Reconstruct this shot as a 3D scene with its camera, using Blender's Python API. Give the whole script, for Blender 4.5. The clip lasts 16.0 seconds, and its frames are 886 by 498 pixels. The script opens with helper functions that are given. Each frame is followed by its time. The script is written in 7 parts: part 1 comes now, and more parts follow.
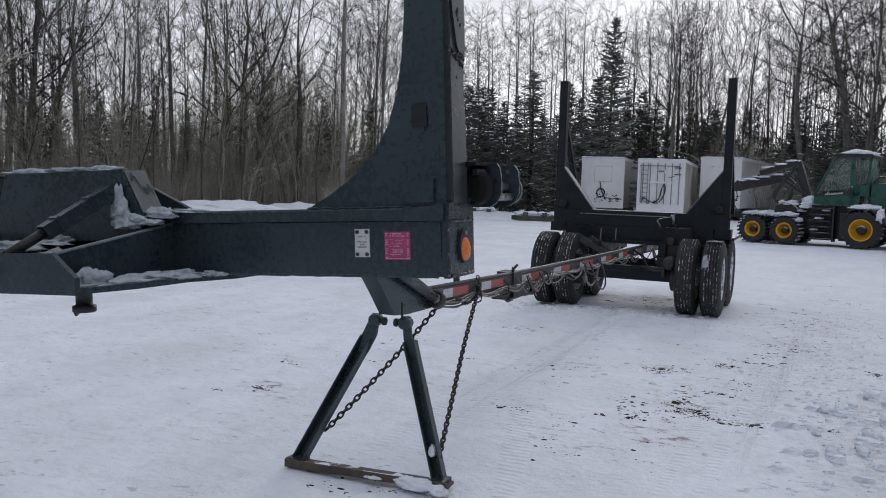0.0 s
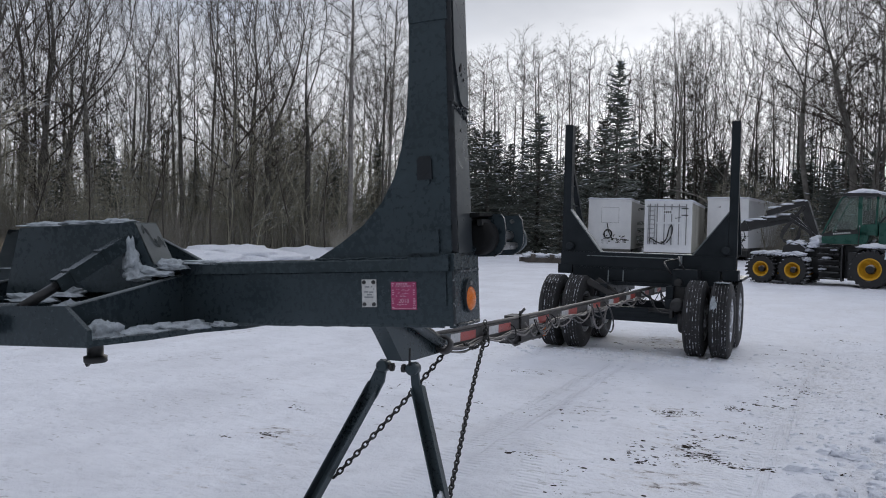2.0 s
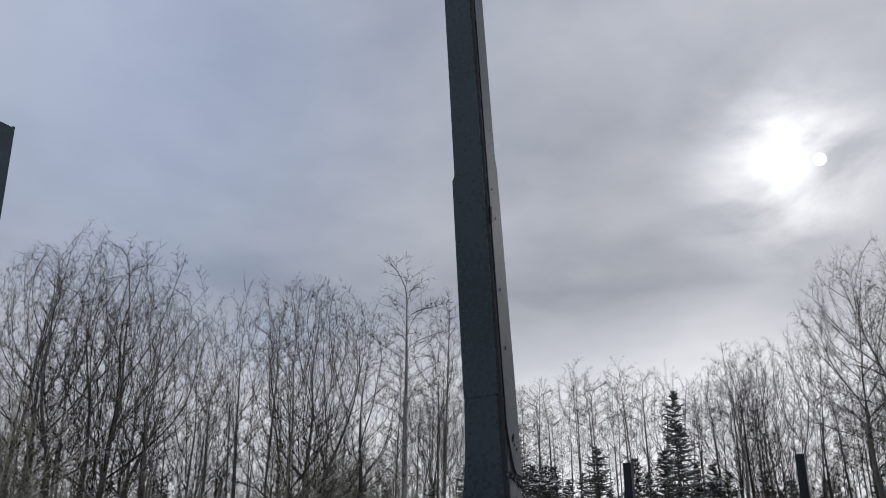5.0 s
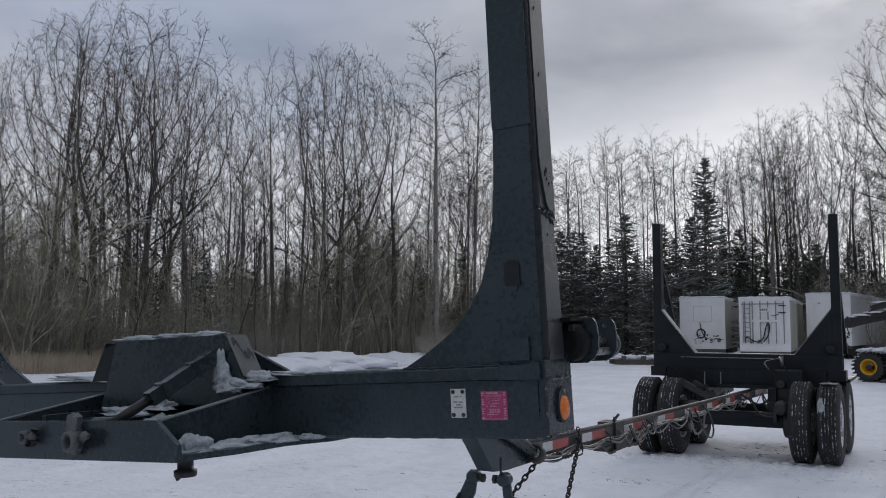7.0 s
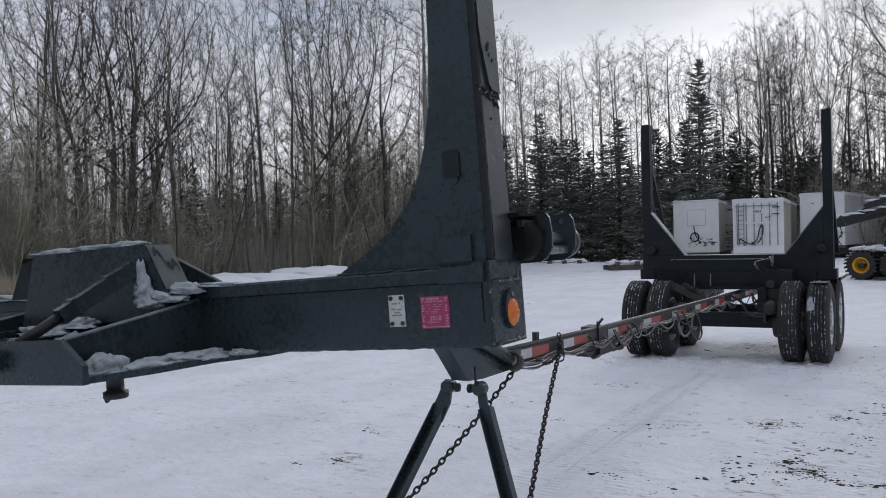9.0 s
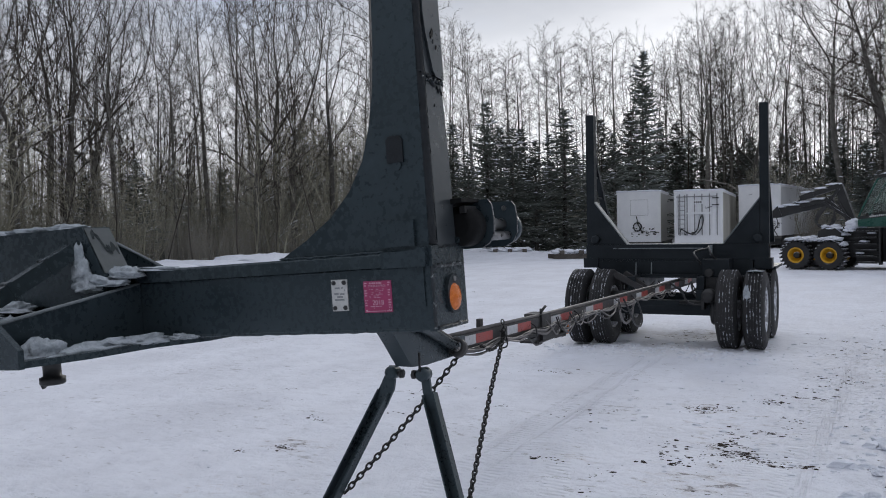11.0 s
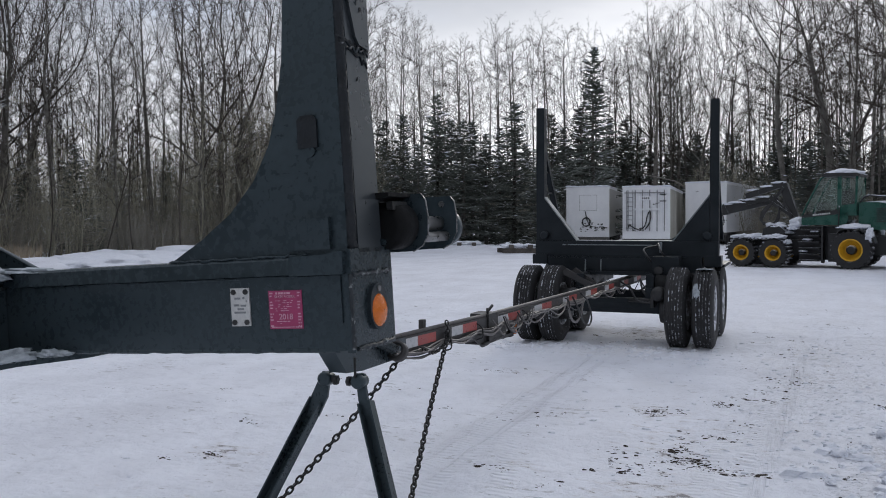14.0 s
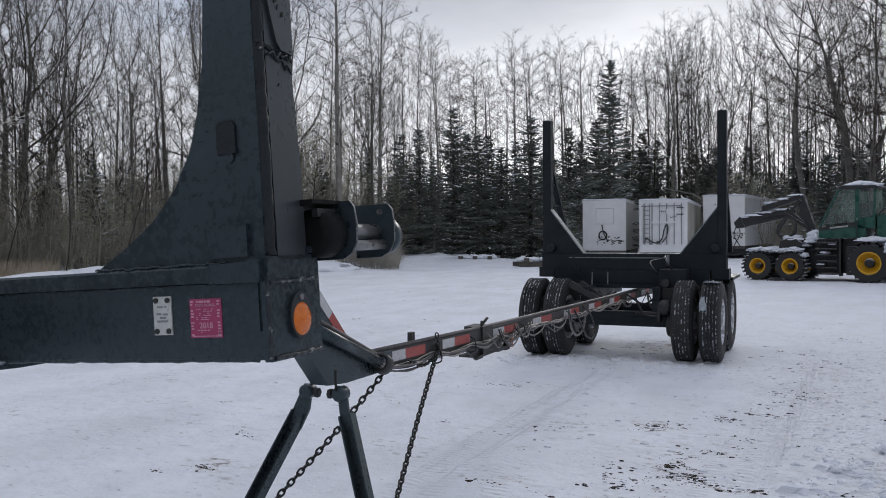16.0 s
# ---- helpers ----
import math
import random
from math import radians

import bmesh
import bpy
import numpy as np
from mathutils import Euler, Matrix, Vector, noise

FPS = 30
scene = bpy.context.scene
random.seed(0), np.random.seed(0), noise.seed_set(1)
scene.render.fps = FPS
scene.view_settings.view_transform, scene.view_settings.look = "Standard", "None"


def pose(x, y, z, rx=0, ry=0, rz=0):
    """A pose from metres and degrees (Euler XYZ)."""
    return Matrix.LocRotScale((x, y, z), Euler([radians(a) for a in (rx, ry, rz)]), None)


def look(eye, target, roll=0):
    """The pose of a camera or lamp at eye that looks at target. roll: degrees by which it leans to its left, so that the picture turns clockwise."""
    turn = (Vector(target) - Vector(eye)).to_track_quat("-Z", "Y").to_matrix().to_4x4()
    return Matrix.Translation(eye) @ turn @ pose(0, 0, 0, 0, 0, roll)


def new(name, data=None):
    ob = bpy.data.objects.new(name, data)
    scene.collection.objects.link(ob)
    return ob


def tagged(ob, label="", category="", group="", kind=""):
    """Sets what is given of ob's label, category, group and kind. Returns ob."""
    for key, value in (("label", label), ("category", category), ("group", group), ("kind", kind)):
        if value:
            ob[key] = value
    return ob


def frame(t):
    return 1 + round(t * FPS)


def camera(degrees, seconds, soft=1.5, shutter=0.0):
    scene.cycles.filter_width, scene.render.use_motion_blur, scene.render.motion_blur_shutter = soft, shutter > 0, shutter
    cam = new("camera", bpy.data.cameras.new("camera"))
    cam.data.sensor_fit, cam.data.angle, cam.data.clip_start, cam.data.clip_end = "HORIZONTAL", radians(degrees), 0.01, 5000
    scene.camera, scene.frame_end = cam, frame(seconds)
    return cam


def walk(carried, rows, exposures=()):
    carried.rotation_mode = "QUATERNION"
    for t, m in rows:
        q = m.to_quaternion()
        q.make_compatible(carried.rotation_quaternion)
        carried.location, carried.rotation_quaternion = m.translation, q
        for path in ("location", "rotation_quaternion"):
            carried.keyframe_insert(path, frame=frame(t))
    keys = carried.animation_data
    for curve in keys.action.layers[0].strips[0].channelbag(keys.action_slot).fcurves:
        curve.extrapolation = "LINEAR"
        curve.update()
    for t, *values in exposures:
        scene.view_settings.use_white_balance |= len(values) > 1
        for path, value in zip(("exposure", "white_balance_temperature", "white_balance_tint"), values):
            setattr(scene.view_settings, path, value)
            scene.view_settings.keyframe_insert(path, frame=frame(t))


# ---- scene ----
cam = camera(55.0, 16.0, soft=1.0)
PATH = [
    (0, (2.339, 0.845, 1.68), (1.546, 2.675, 1.525), 1.9),
    (0.5, (2.353, 0.82, 1.691), (1.554, 2.649, 1.568), 2.1),
    (1, (2.366, 0.809, 1.696), (1.562, 2.637, 1.598), 1.9),
    (1.5, (2.357, 0.819, 1.698), (1.549, 2.647, 1.622), 1.7),
    (2, (2.359, 0.814, 1.704), (1.545, 2.639, 1.647), 1.4),
    (2.5, (2.379, 0.795, 1.716), (1.56, 2.62, 1.699), 1.1),
    (3, (2.398, 0.772, 1.727), (1.578, 2.595, 1.785), 0.6),
    (3.5, (2.399, 0.744, 1.766), (1.576, 2.545, 2.044), 0.3),
    (4, (2.46, 0.612, 1.771), (1.612, 2.368, 2.216), 0.3),
    (4.2, (2.462, 0.604, 1.772), (1.591, 2.329, 2.286), 0.3),
    (4.7, (2.45, 0.61, 1.775), (1.577, 2.287, 2.426), 0.3),
    (5.4, (2.43, 0.65, 1.775), (1.547, 2.29, 2.505), 0.2),
    (6, (2.405, 0.7, 1.77), (1.501, 2.352, 2.444), 0.2),
    (6.3, (2.393, 0.735, 1.767), (1.474, 2.41, 2.358), 0.1),
    (6.5, (2.384, 0.761, 1.763), (1.444, 2.465, 2.227), 0.1),
    (7, (2.333, 0.853, 1.713), (1.34, 2.58, 1.896), 0.2),
    (7.5, (2.291, 0.993, 1.686), (1.284, 2.721, 1.729), -0.2),
    (8, (2.302, 1.109, 1.68), (1.292, 2.835, 1.675), -1.0),
    (8.5, (2.323, 1.154, 1.681), (1.323, 2.886, 1.663), -1.4),
    (11, (2.354, 1.138, 1.673), (1.475, 2.934, 1.619), -1.1),
    (11.5, (2.361, 1.167, 1.675), (1.54, 2.99, 1.619), -1.2),
    (12, (2.357, 1.161, 1.677), (1.556, 2.993, 1.62), -1.2),
    (12.5, (2.304, 1.214, 1.672), (1.519, 3.053, 1.61), -1.2),
    (13, (2.212, 1.281, 1.678), (1.429, 3.121, 1.612), -1.1),
    (13.5, (2.183, 1.373, 1.678), (1.411, 3.216, 1.603), -0.8),
    (14, (2.254, 1.469, 1.687), (1.482, 3.313, 1.614), -0.3),
    (14.5, (2.356, 1.528, 1.696), (1.572, 3.368, 1.651), 0.0),
    (15, (2.385, 1.543, 1.69), (1.586, 3.376, 1.652), 0.0),
    (15.5, (2.408, 1.56, 1.678), (1.596, 3.387, 1.643), -0.1),
    (16, (2.416, 1.575, 1.672), (1.602, 3.402, 1.632), -0.4),
]
walk(cam, [(t, look(eye, target, roll)) for t, eye, target, roll in PATH], exposures=[(0, 0.03, 6270, 10), (2, 0.03, 6270, 10), (3, -0.12, 6270, 10), (4, -0.16, 6270, 10), (6.5, -0.42, 6270, 10), (7, -0.22, 6270, 10), (7.6, 0.02, 6270, 10), (16, 0.03, 6270, 10)])

# ---------------------------------------------------------------- light
SUN_BEARING, SUN_HEIGHT = radians(-1.7), radians(24.3)
SUN_WAY = Vector((math.sin(SUN_BEARING) * math.cos(SUN_HEIGHT), math.cos(SUN_BEARING) * math.cos(SUN_HEIGHT), math.sin(SUN_HEIGHT)))

world = bpy.data.worlds.new("overcast_sky")
scene.world = world
world.use_nodes = True
wn, wl = world.node_tree.nodes, world.node_tree.links
wn.clear()


def wnode(kind, **values):
    n = wn.new(kind)
    for k, v in values.items():
        n.inputs[k].default_value = v
    return n


def wmath(op, a, b=None, c=None, clamp=False):
    n = wn.new("ShaderNodeMath")
    n.operation, n.use_clamp = op, clamp
    for i, v in enumerate((a, b, c)):
        if v is None:
            continue
        if isinstance(v, (int, float)):
            n.inputs[i].default_value = v
        else:
            wl.new(v, n.inputs[i])
    return n.outputs[0]


def wmix(fac, a, b):
    n = wn.new("ShaderNodeMix")
    n.data_type = "RGBA"
    for i, v in ((0, fac), (6, a), (7, b)):
        if isinstance(v, (int, float, tuple)):
            n.inputs[i].default_value = v
        else:
            wl.new(v, n.inputs[i])
    return n.outputs[2]


coord = wn.new("ShaderNodeTexCoord").outputs["Generated"]
split = wn.new("ShaderNodeSeparateXYZ")
wl.new(coord, split.inputs[0])
height = wmath("MAXIMUM", split.outputs[2], 0.0)
lift = wmath("ADD", height, 0.16)
flat = wn.new("ShaderNodeCombineXYZ")
wl.new(wmath("DIVIDE", split.outputs[0], lift), flat.inputs[0])
wl.new(wmath("DIVIDE", split.outputs[1], lift), flat.inputs[1])
big = wnode("ShaderNodeTexNoise", Scale=0.75, Detail=4.0, Roughness=0.5, Distortion=0.35)
wl.new(flat.outputs[0], big.inputs["Vector"])
small = wnode("ShaderNodeTexNoise", Scale=2.3, Detail=5.0, Roughness=0.55, Distortion=0.2)
wl.new(flat.outputs[0], small.inputs["Vector"])
cloud = wmath("ADD", wmath("MULTIPLY", big.outputs[0], 0.72), wmath("MULTIPLY", small.outputs[0], 0.28))
shade = wn.new("ShaderNodeMapRange")
wl.new(cloud, shade.inputs[0])
shade.inputs[1].default_value, shade.inputs[2].default_value = 0.40, 0.62
sky = wn.new("ShaderNodeTexSky")
sky.sky_type, sky.sun_disc = "NISHITA", False
sky.sun_elevation, sky.sun_rotation = SUN_HEIGHT, SUN_BEARING
dim = wn.new("ShaderNodeVectorMath")
dim.operation = "SCALE"
wl.new(sky.outputs[0], dim.inputs[0])
dim.inputs["Scale"].default_value = 0.09
grey = wmix(shade.outputs[0], (0.30, 0.32, 0.37, 1), (0.62, 0.62, 0.65, 1))
thin = wn.new("ShaderNodeMapRange")
wl.new(cloud, thin.inputs[0])
thin.inputs[1].default_value, thin.inputs[2].default_value = 0.30, 0.42
thin.inputs[3].default_value, thin.inputs[4].default_value = 0.45, 0.96
# a thinner stretch where some blue shows through
rift = wn.new("ShaderNodeVectorMath")
rift.operation = "DOT_PRODUCT"
wl.new(coord, rift.inputs[0])
rift.inputs[1].default_value = (-0.68, 0.55, 0.485)
open_sky = wmath("MULTIPLY", wmath("POWER", wmath("MAXIMUM", rift.outputs["Value"], 0.0), 24.0), 0.55)
cover = wmix(wmath("SUBTRACT", thin.outputs[0], open_sky, clamp=True), wmix(0.55, dim.outputs[0], (0.42, 0.52, 0.78, 1)), grey)
# the cloud thins to a pale band low down, more so towards the sun
low_band = wmath("MULTIPLY", wmath("SUBTRACT", 1.0, wmath("DIVIDE", height, 0.30), clamp=True), 0.85)
ahead = wmath("MULTIPLY_ADD", split.outputs[1], 0.30, 0.62)
cover = wmix(wmath("MULTIPLY", low_band, ahead), cover, (1.55, 1.55, 1.57, 1))
# an overcast sky is brighter overhead than near the horizon
dome = wmath("MULTIPLY_ADD", height, 0.8, 0.73)
arch = wn.new("ShaderNodeVectorMath")
arch.operation = "SCALE"
wl.new(cover, arch.inputs[0])
wl.new(dome, arch.inputs["Scale"])
covered = arch.outputs[0]
toward = wn.new("ShaderNodeVectorMath")
toward.operation = "DOT_PRODUCT"
wl.new(coord, toward.inputs[0])
toward.inputs[1].default_value = SUN_WAY
facing = wmath("MAXIMUM", toward.outputs["Value"], 0.0)
veil = wmath("MULTIPLY", wmath("POWER", facing, 14.0), 0.07)
ragged = wnode("ShaderNodeTexNoise", Scale=2.6, Detail=5.0, Roughness=0.55, Distortion=0.35)
wl.new(flat.outputs[0], ragged.inputs["Vector"])
torn = wn.new("ShaderNodeMapRange")
wl.new(ragged.outputs[0], torn.inputs[0])
torn.inputs[1].default_value, torn.inputs[2].default_value, torn.inputs[3].default_value, torn.inputs[4].default_value = 0.40, 0.62, 0.10, 1.7
patchy = torn.outputs[0]
# the brightest gap in the cloud lies a little beside the sun, whose disc shows faintly
beside = wn.new("ShaderNodeVectorMath")
beside.operation = "DOT_PRODUCT"
wl.new(coord, beside.inputs[0])
beside.inputs[1].default_value = Matrix.Rotation(radians(2.0), 3, "Z") @ SUN_WAY
gap_way = wmath("MAXIMUM", beside.outputs["Value"], 0.0)
glow = wmath("MULTIPLY", wmath("MULTIPLY", wmath("POWER", gap_way, 300.0), 0.55), patchy)
edge = wn.new("ShaderNodeMapRange")
wl.new(facing, edge.inputs[0])
edge.inputs[1].default_value, edge.inputs[2].default_value = 0.999972, 0.999985
disc = wmath("ADD", wmath("MULTIPLY", wmath("POWER", gap_way, 2500.0), 0.5), edge.outputs[0])
skirt_glow = wmath("MULTIPLY", wmath("MULTIPLY", low_band, wmath("POWER", facing, 5.0)), 0.95)
burn = wmath("ADD", wmath("ADD", veil, skirt_glow), wmath("ADD", glow, disc))
warm = wn.new("ShaderNodeVectorMath")
warm.operation = "SCALE"
warm.inputs[0].default_value = (1.0, 0.97, 0.92)
wl.new(burn, warm.inputs["Scale"])
total = wn.new("ShaderNodeVectorMath")
total.operation = "ADD"
wl.new(covered, total.inputs[0])
wl.new(warm.outputs[0], total.inputs[1])
back = wn.new("ShaderNodeBackground")
wl.new(total.outputs[0], back.inputs[0])
back.inputs[1].default_value = 1.0
wl.new(back.outputs[0], wn.new("ShaderNodeOutputWorld").inputs[0])

sun = new("sun", bpy.data.lights.new("sun", "SUN"))
sun.data.energy, sun.data.angle, sun.data.color = 0.75, radians(18), (1.0, 0.95, 0.88)
sun.matrix_world = look(SUN_WAY * 60, (0, 0, 0))


# ---------------------------------------------------------------- materials
def material(name, low, high, rough=0.6, metal=0.0, scale=8.0, fine=60.0, bump=0.15, depth=0.004, snow=0.0, snow_scale=9.0,
             stretch=(1, 1, 1), specular=0.5, sheen=None, each=0.0, speck=None, speck_cut=0.68, speck_scale=25.0, rough_spread=0.15):
    """A worn surface: two tones by a broad noise, fine grain in bump and gloss, and, if asked, specks and settled snow on upward faces."""
    m = bpy.data.materials.new(name)
    m.use_nodes = True
    n, l = m.node_tree.nodes, m.node_tree.links
    b = n["Principled BSDF"]
    tc = n.new("ShaderNodeTexCoord")
    mp = n.new("ShaderNodeMapping")
    mp.inputs["Scale"].default_value = stretch
    l.new(tc.outputs["Object"], mp.inputs[0])

    def noise_of(s, detail=4.0, rgh=0.6):
        t = n.new("ShaderNodeTexNoise")
        t.inputs["Scale"].default_value, t.inputs["Detail"].default_value, t.inputs["Roughness"].default_value = s, detail, rgh
        l.new(mp.outputs[0], t.inputs["Vector"])
        return t.outputs[0]

    def ranged(v, a, c, d=0.0, e=1.0):
        r = n.new("ShaderNodeMapRange")
        l.new(v, r.inputs[0])
        for i, q in enumerate((a, c, d, e)):
            r.inputs[i + 1].default_value = q
        return r.outputs[0]

    def mixed(f, a, c):
        x = n.new("ShaderNodeMix")
        x.data_type = "RGBA"
        for i, v in ((0, f), (6, a), (7, c)):
            if isinstance(v, (int, float, tuple)):
                x.inputs[i].default_value = v
            else:
                l.new(v, x.inputs[i])
        return x.outputs[2]

    def sums(op, a, c):
        x = n.new("ShaderNodeMath")
        x.operation = op
        for i, v in enumerate((a, c)):
            if isinstance(v, (int, float)):
                x.inputs[i].default_value = v
            else:
                l.new(v, x.inputs[i])
        return x.outputs[0]

    broad, grain = noise_of(scale), noise_of(fine, 3.0)
    tone = ranged(sums("ADD", sums("MULTIPLY", broad, 0.7), sums("MULTIPLY", grain, 0.3)), 0.36, 0.64)
    colour = mixed(tone, (*low, 1), (*high, 1))
    if each:
        info = n.new("ShaderNodeObjectInfo")
        hs = n.new("ShaderNodeHueSaturation")
        l.new(ranged(info.outputs["Random"], 0, 1, 1 - each, 1 + each), hs.inputs["Value"])
        l.new(colour, hs.inputs["Color"])
        colour = hs.outputs[0]
    roughness = ranged(sums("ADD", sums("MULTIPLY", grain, 0.4), sums("MULTIPLY", broad, 0.6)), 0.38, 0.62, max(0.05, rough - rough_spread), min(1.0, rough + rough_spread))
    if speck:
        f = ranged(noise_of(speck_scale, 5.0, 0.65), speck_cut, speck_cut + 0.06)
        colour = mixed(f, colour, (*speck, 1))
    if snow:
        geo = n.new("ShaderNodeNewGeometry")
        sp = n.new("ShaderNodeSeparateXYZ")
        l.new(geo.outputs["Normal"], sp.inputs[0])
        up = ranged(sp.outputs[2], 0.25, 0.8)
        f = sums("MULTIPLY", up, ranged(noise_of(snow_scale, 3.0), 0.62 - 0.35 * snow, 0.70 - 0.35 * snow))
        colour = mixed(f, colour, (0.72, 0.75, 0.82, 1))
    l.new(colour, b.inputs["Base Color"])
    l.new(roughness, b.inputs["Roughness"])
    b.inputs["Metallic"].default_value = metal
    b.inputs["Specular IOR Level"].default_value = specular
    if sheen:
        b.inputs["Specular Tint"].default_value = (*sheen, 1)
    if bump:
        bp = n.new("ShaderNodeBump")
        bp.inputs["Strength"].default_value, bp.inputs["Distance"].default_value = bump, depth
        l.new(sums("ADD", grain, broad), bp.inputs["Height"])
        l.new(bp.outputs[0], b.inputs["Normal"])
    return m


BLACK_PAINT = material("black_green_paint", (0.0115, 0.0178, 0.0215), (0.0390, 0.0520, 0.0605), rough=0.31, scale=1.3, fine=60, bump=0.14, depth=0.0015, specular=0.45, sheen=(0.78, 0.95, 1.0), rough_spread=0.13,
                       speck=(0.030, 0.038, 0.042), speck_cut=0.72, speck_scale=9)
# smooth black paint, its base lifted to hold the bright sky it reflects
SKYLIT_PAINT = material("skylit_black_plate_paint", (0.022, 0.027, 0.031), (0.042, 0.048, 0.053), rough=0.36, scale=3, fine=60, bump=0.06, depth=0.001, specular=0.5, sheen=(0.85, 0.95, 1.0), rough_spread=0.10,
                       speck=(0.07, 0.075, 0.08), speck_cut=0.70, speck_scale=22)
WELD_PAINT = material("painted_weld", (0.0035, 0.0055, 0.0075), (0.012, 0.016, 0.020), rough=0.5, scale=30, fine=110, bump=0.6, depth=0.004, specular=0.35)
RUBBED_PAINT = material("rubbed_dark_paint", (0.006, 0.011, 0.015), (0.022, 0.031, 0.038), rough=0.5, scale=14, fine=90, bump=0.4, depth=0.002)
BOGIE_PAINT = material("black_bogie_paint", (0.0042, 0.0058, 0.0078), (0.0140, 0.0170, 0.0205), rough=0.45, scale=5, fine=60, bump=0.4, depth=0.003, specular=0.3, sheen=(0.85, 0.95, 1.0), speck=(0.03, 0.032, 0.034), speck_cut=0.68, speck_scale=9)
CHIPPED_PAINT = material("chipped_edge_paint", (0.006, 0.010, 0.014), (0.020, 0.028, 0.034), rough=0.5, scale=20, fine=90, bump=0.4, depth=0.002, speck=(0.28, 0.30, 0.31), speck_cut=0.57, speck_scale=45)
# near-black that puts the shade of recesses and holes into the colour
RECESS_BLACK = material("recess_shade_black", (0.003, 0.0032, 0.0035), (0.008, 0.0085, 0.009), rough=0.7, scale=12, fine=70, bump=0.3, specular=0.2)
GREY_PAINT = material("worn_grey_paint", (0.14, 0.163, 0.175), (0.21, 0.235, 0.245), rough=0.5, scale=9, fine=70, bump=0.2, depth=0.002,
                      speck=(0.03, 0.036, 0.04), speck_cut=0.6, speck_scale=7)
REACH_PAINT = material("dirty_reach_paint", (0.016, 0.016, 0.018), (0.052, 0.049, 0.047), rough=0.55, scale=6, fine=60, bump=0.3, depth=0.003,
                       speck=(0.11, 0.09, 0.078), speck_cut=0.65, speck_scale=12)
DARK_STEEL = material("dark_bare_steel", (0.016, 0.017, 0.018), (0.05, 0.05, 0.05), rough=0.45, metal=0.4, scale=12, fine=90, bump=0.3, depth=0.002)
CAST_GREY = material("grimy_cast_metal", (0.045, 0.052, 0.055), (0.11, 0.12, 0.125), rough=0.5, scale=20, fine=90, bump=0.4, depth=0.002, speck=(0.20, 0.21, 0.215), speck_cut=0.62, speck_scale=40)
CHAIN_IRON = material("black_chain_iron", (0.007, 0.007, 0.0075), (0.026, 0.025, 0.024), rough=0.45, metal=0.25, scale=14, fine=90, bump=0.2)
DULL_PIPE = material("dull_galvanised_pipe", (0.07, 0.066, 0.064), (0.15, 0.142, 0.138), rough=0.6, metal=0.15, scale=9, fine=70, bump=0.2, speck=(0.07, 0.06, 0.052), speck_cut=0.58, speck_scale=9)
WORN_STEEL = material("worn_drum_steel", (0.16, 0.16, 0.16), (0.30, 0.30, 0.30), rough=0.34, metal=0.8, scale=14, fine=90, bump=0.15)
RUST_PLATE = material("rusty_flat_bar", (0.035, 0.030, 0.026), (0.11, 0.085, 0.06), rough=0.75, scale=7, fine=50, bump=0.4, snow=0.25)
RUBBER = material("tyre_rubber", (0.010, 0.010, 0.011), (0.022, 0.022, 0.023), rough=0.7, scale=6, fine=80, bump=0.3, depth=0.003,
                  speck=(0.55, 0.57, 0.62), speck_cut=0.665, speck_scale=22)
SNOWY_GROOVE = material("snow_packed_groove", (0.03, 0.03, 0.032), (0.05, 0.05, 0.05), rough=0.8, scale=6, fine=40, bump=0.3,
                        speck=(0.66, 0.68, 0.74), speck_cut=0.53, speck_scale=17)
HOSE = material("grey_air_hose", (0.10, 0.095, 0.095), (0.20, 0.185, 0.18), rough=0.5, scale=7, fine=60, bump=0.1)
BLACK_HOSE = material("black_hose", (0.012, 0.012, 0.013), (0.025, 0.025, 0.026), rough=0.45, scale=9, fine=60, bump=0.1)
TAPE_RED = material("red_reflective_tape", (0.30, 0.045, 0.04), (0.42, 0.075, 0.06), rough=0.4, scale=25, fine=160, bump=0.08)
TAPE_WHITE = material("white_reflective_tape", (0.42, 0.43, 0.44), (0.60, 0.60, 0.61), rough=0.4, scale=25, fine=160, bump=0.08)
DECAL_PINK = material("magenta_decal", (0.28, 0.026, 0.095), (0.36, 0.04, 0.13), rough=0.45, scale=30, fine=160, bump=0.05)
DECAL_INK = material("faded_decal_ink", (0.52, 0.28, 0.37), (0.66, 0.44, 0.51), rough=0.5, scale=30, fine=200, bump=0.0)
PLATE_ALU = material("aluminium_plate", (0.48, 0.48, 0.47), (0.62, 0.62, 0.60), rough=0.45, metal=0.2, scale=40, fine=160, bump=0.1)
PLATE_INK = material("plate_ink", (0.16, 0.17, 0.18), (0.24, 0.25, 0.26), rough=0.6, scale=60, fine=200, bump=0.0)
AMBER = material("amber_lens", (0.60, 0.135, 0.012), (0.74, 0.19, 0.02), rough=0.22, scale=60, fine=200, bump=0.1)
SNOW_HEAP = material("settled_snow", (0.66, 0.69, 0.76), (0.80, 0.82, 0.87), rough=0.8, scale=12, fine=80, bump=0.6, depth=0.01, specular=0.2)
OLD_SNOW = material("dirty_old_snow", (0.24, 0.275, 0.30), (0.50, 0.54, 0.58), rough=0.9, scale=22, fine=140, bump=0.5, depth=0.006, specular=0.15)
VAN_WHITE = material("white_van_panel", (0.76, 0.77, 0.79), (0.85, 0.86, 0.87), rough=0.45, scale=1.5, fine=30, bump=0.05,
                     speck=(0.60, 0.60, 0.60), speck_cut=0.66, speck_scale=2.2)
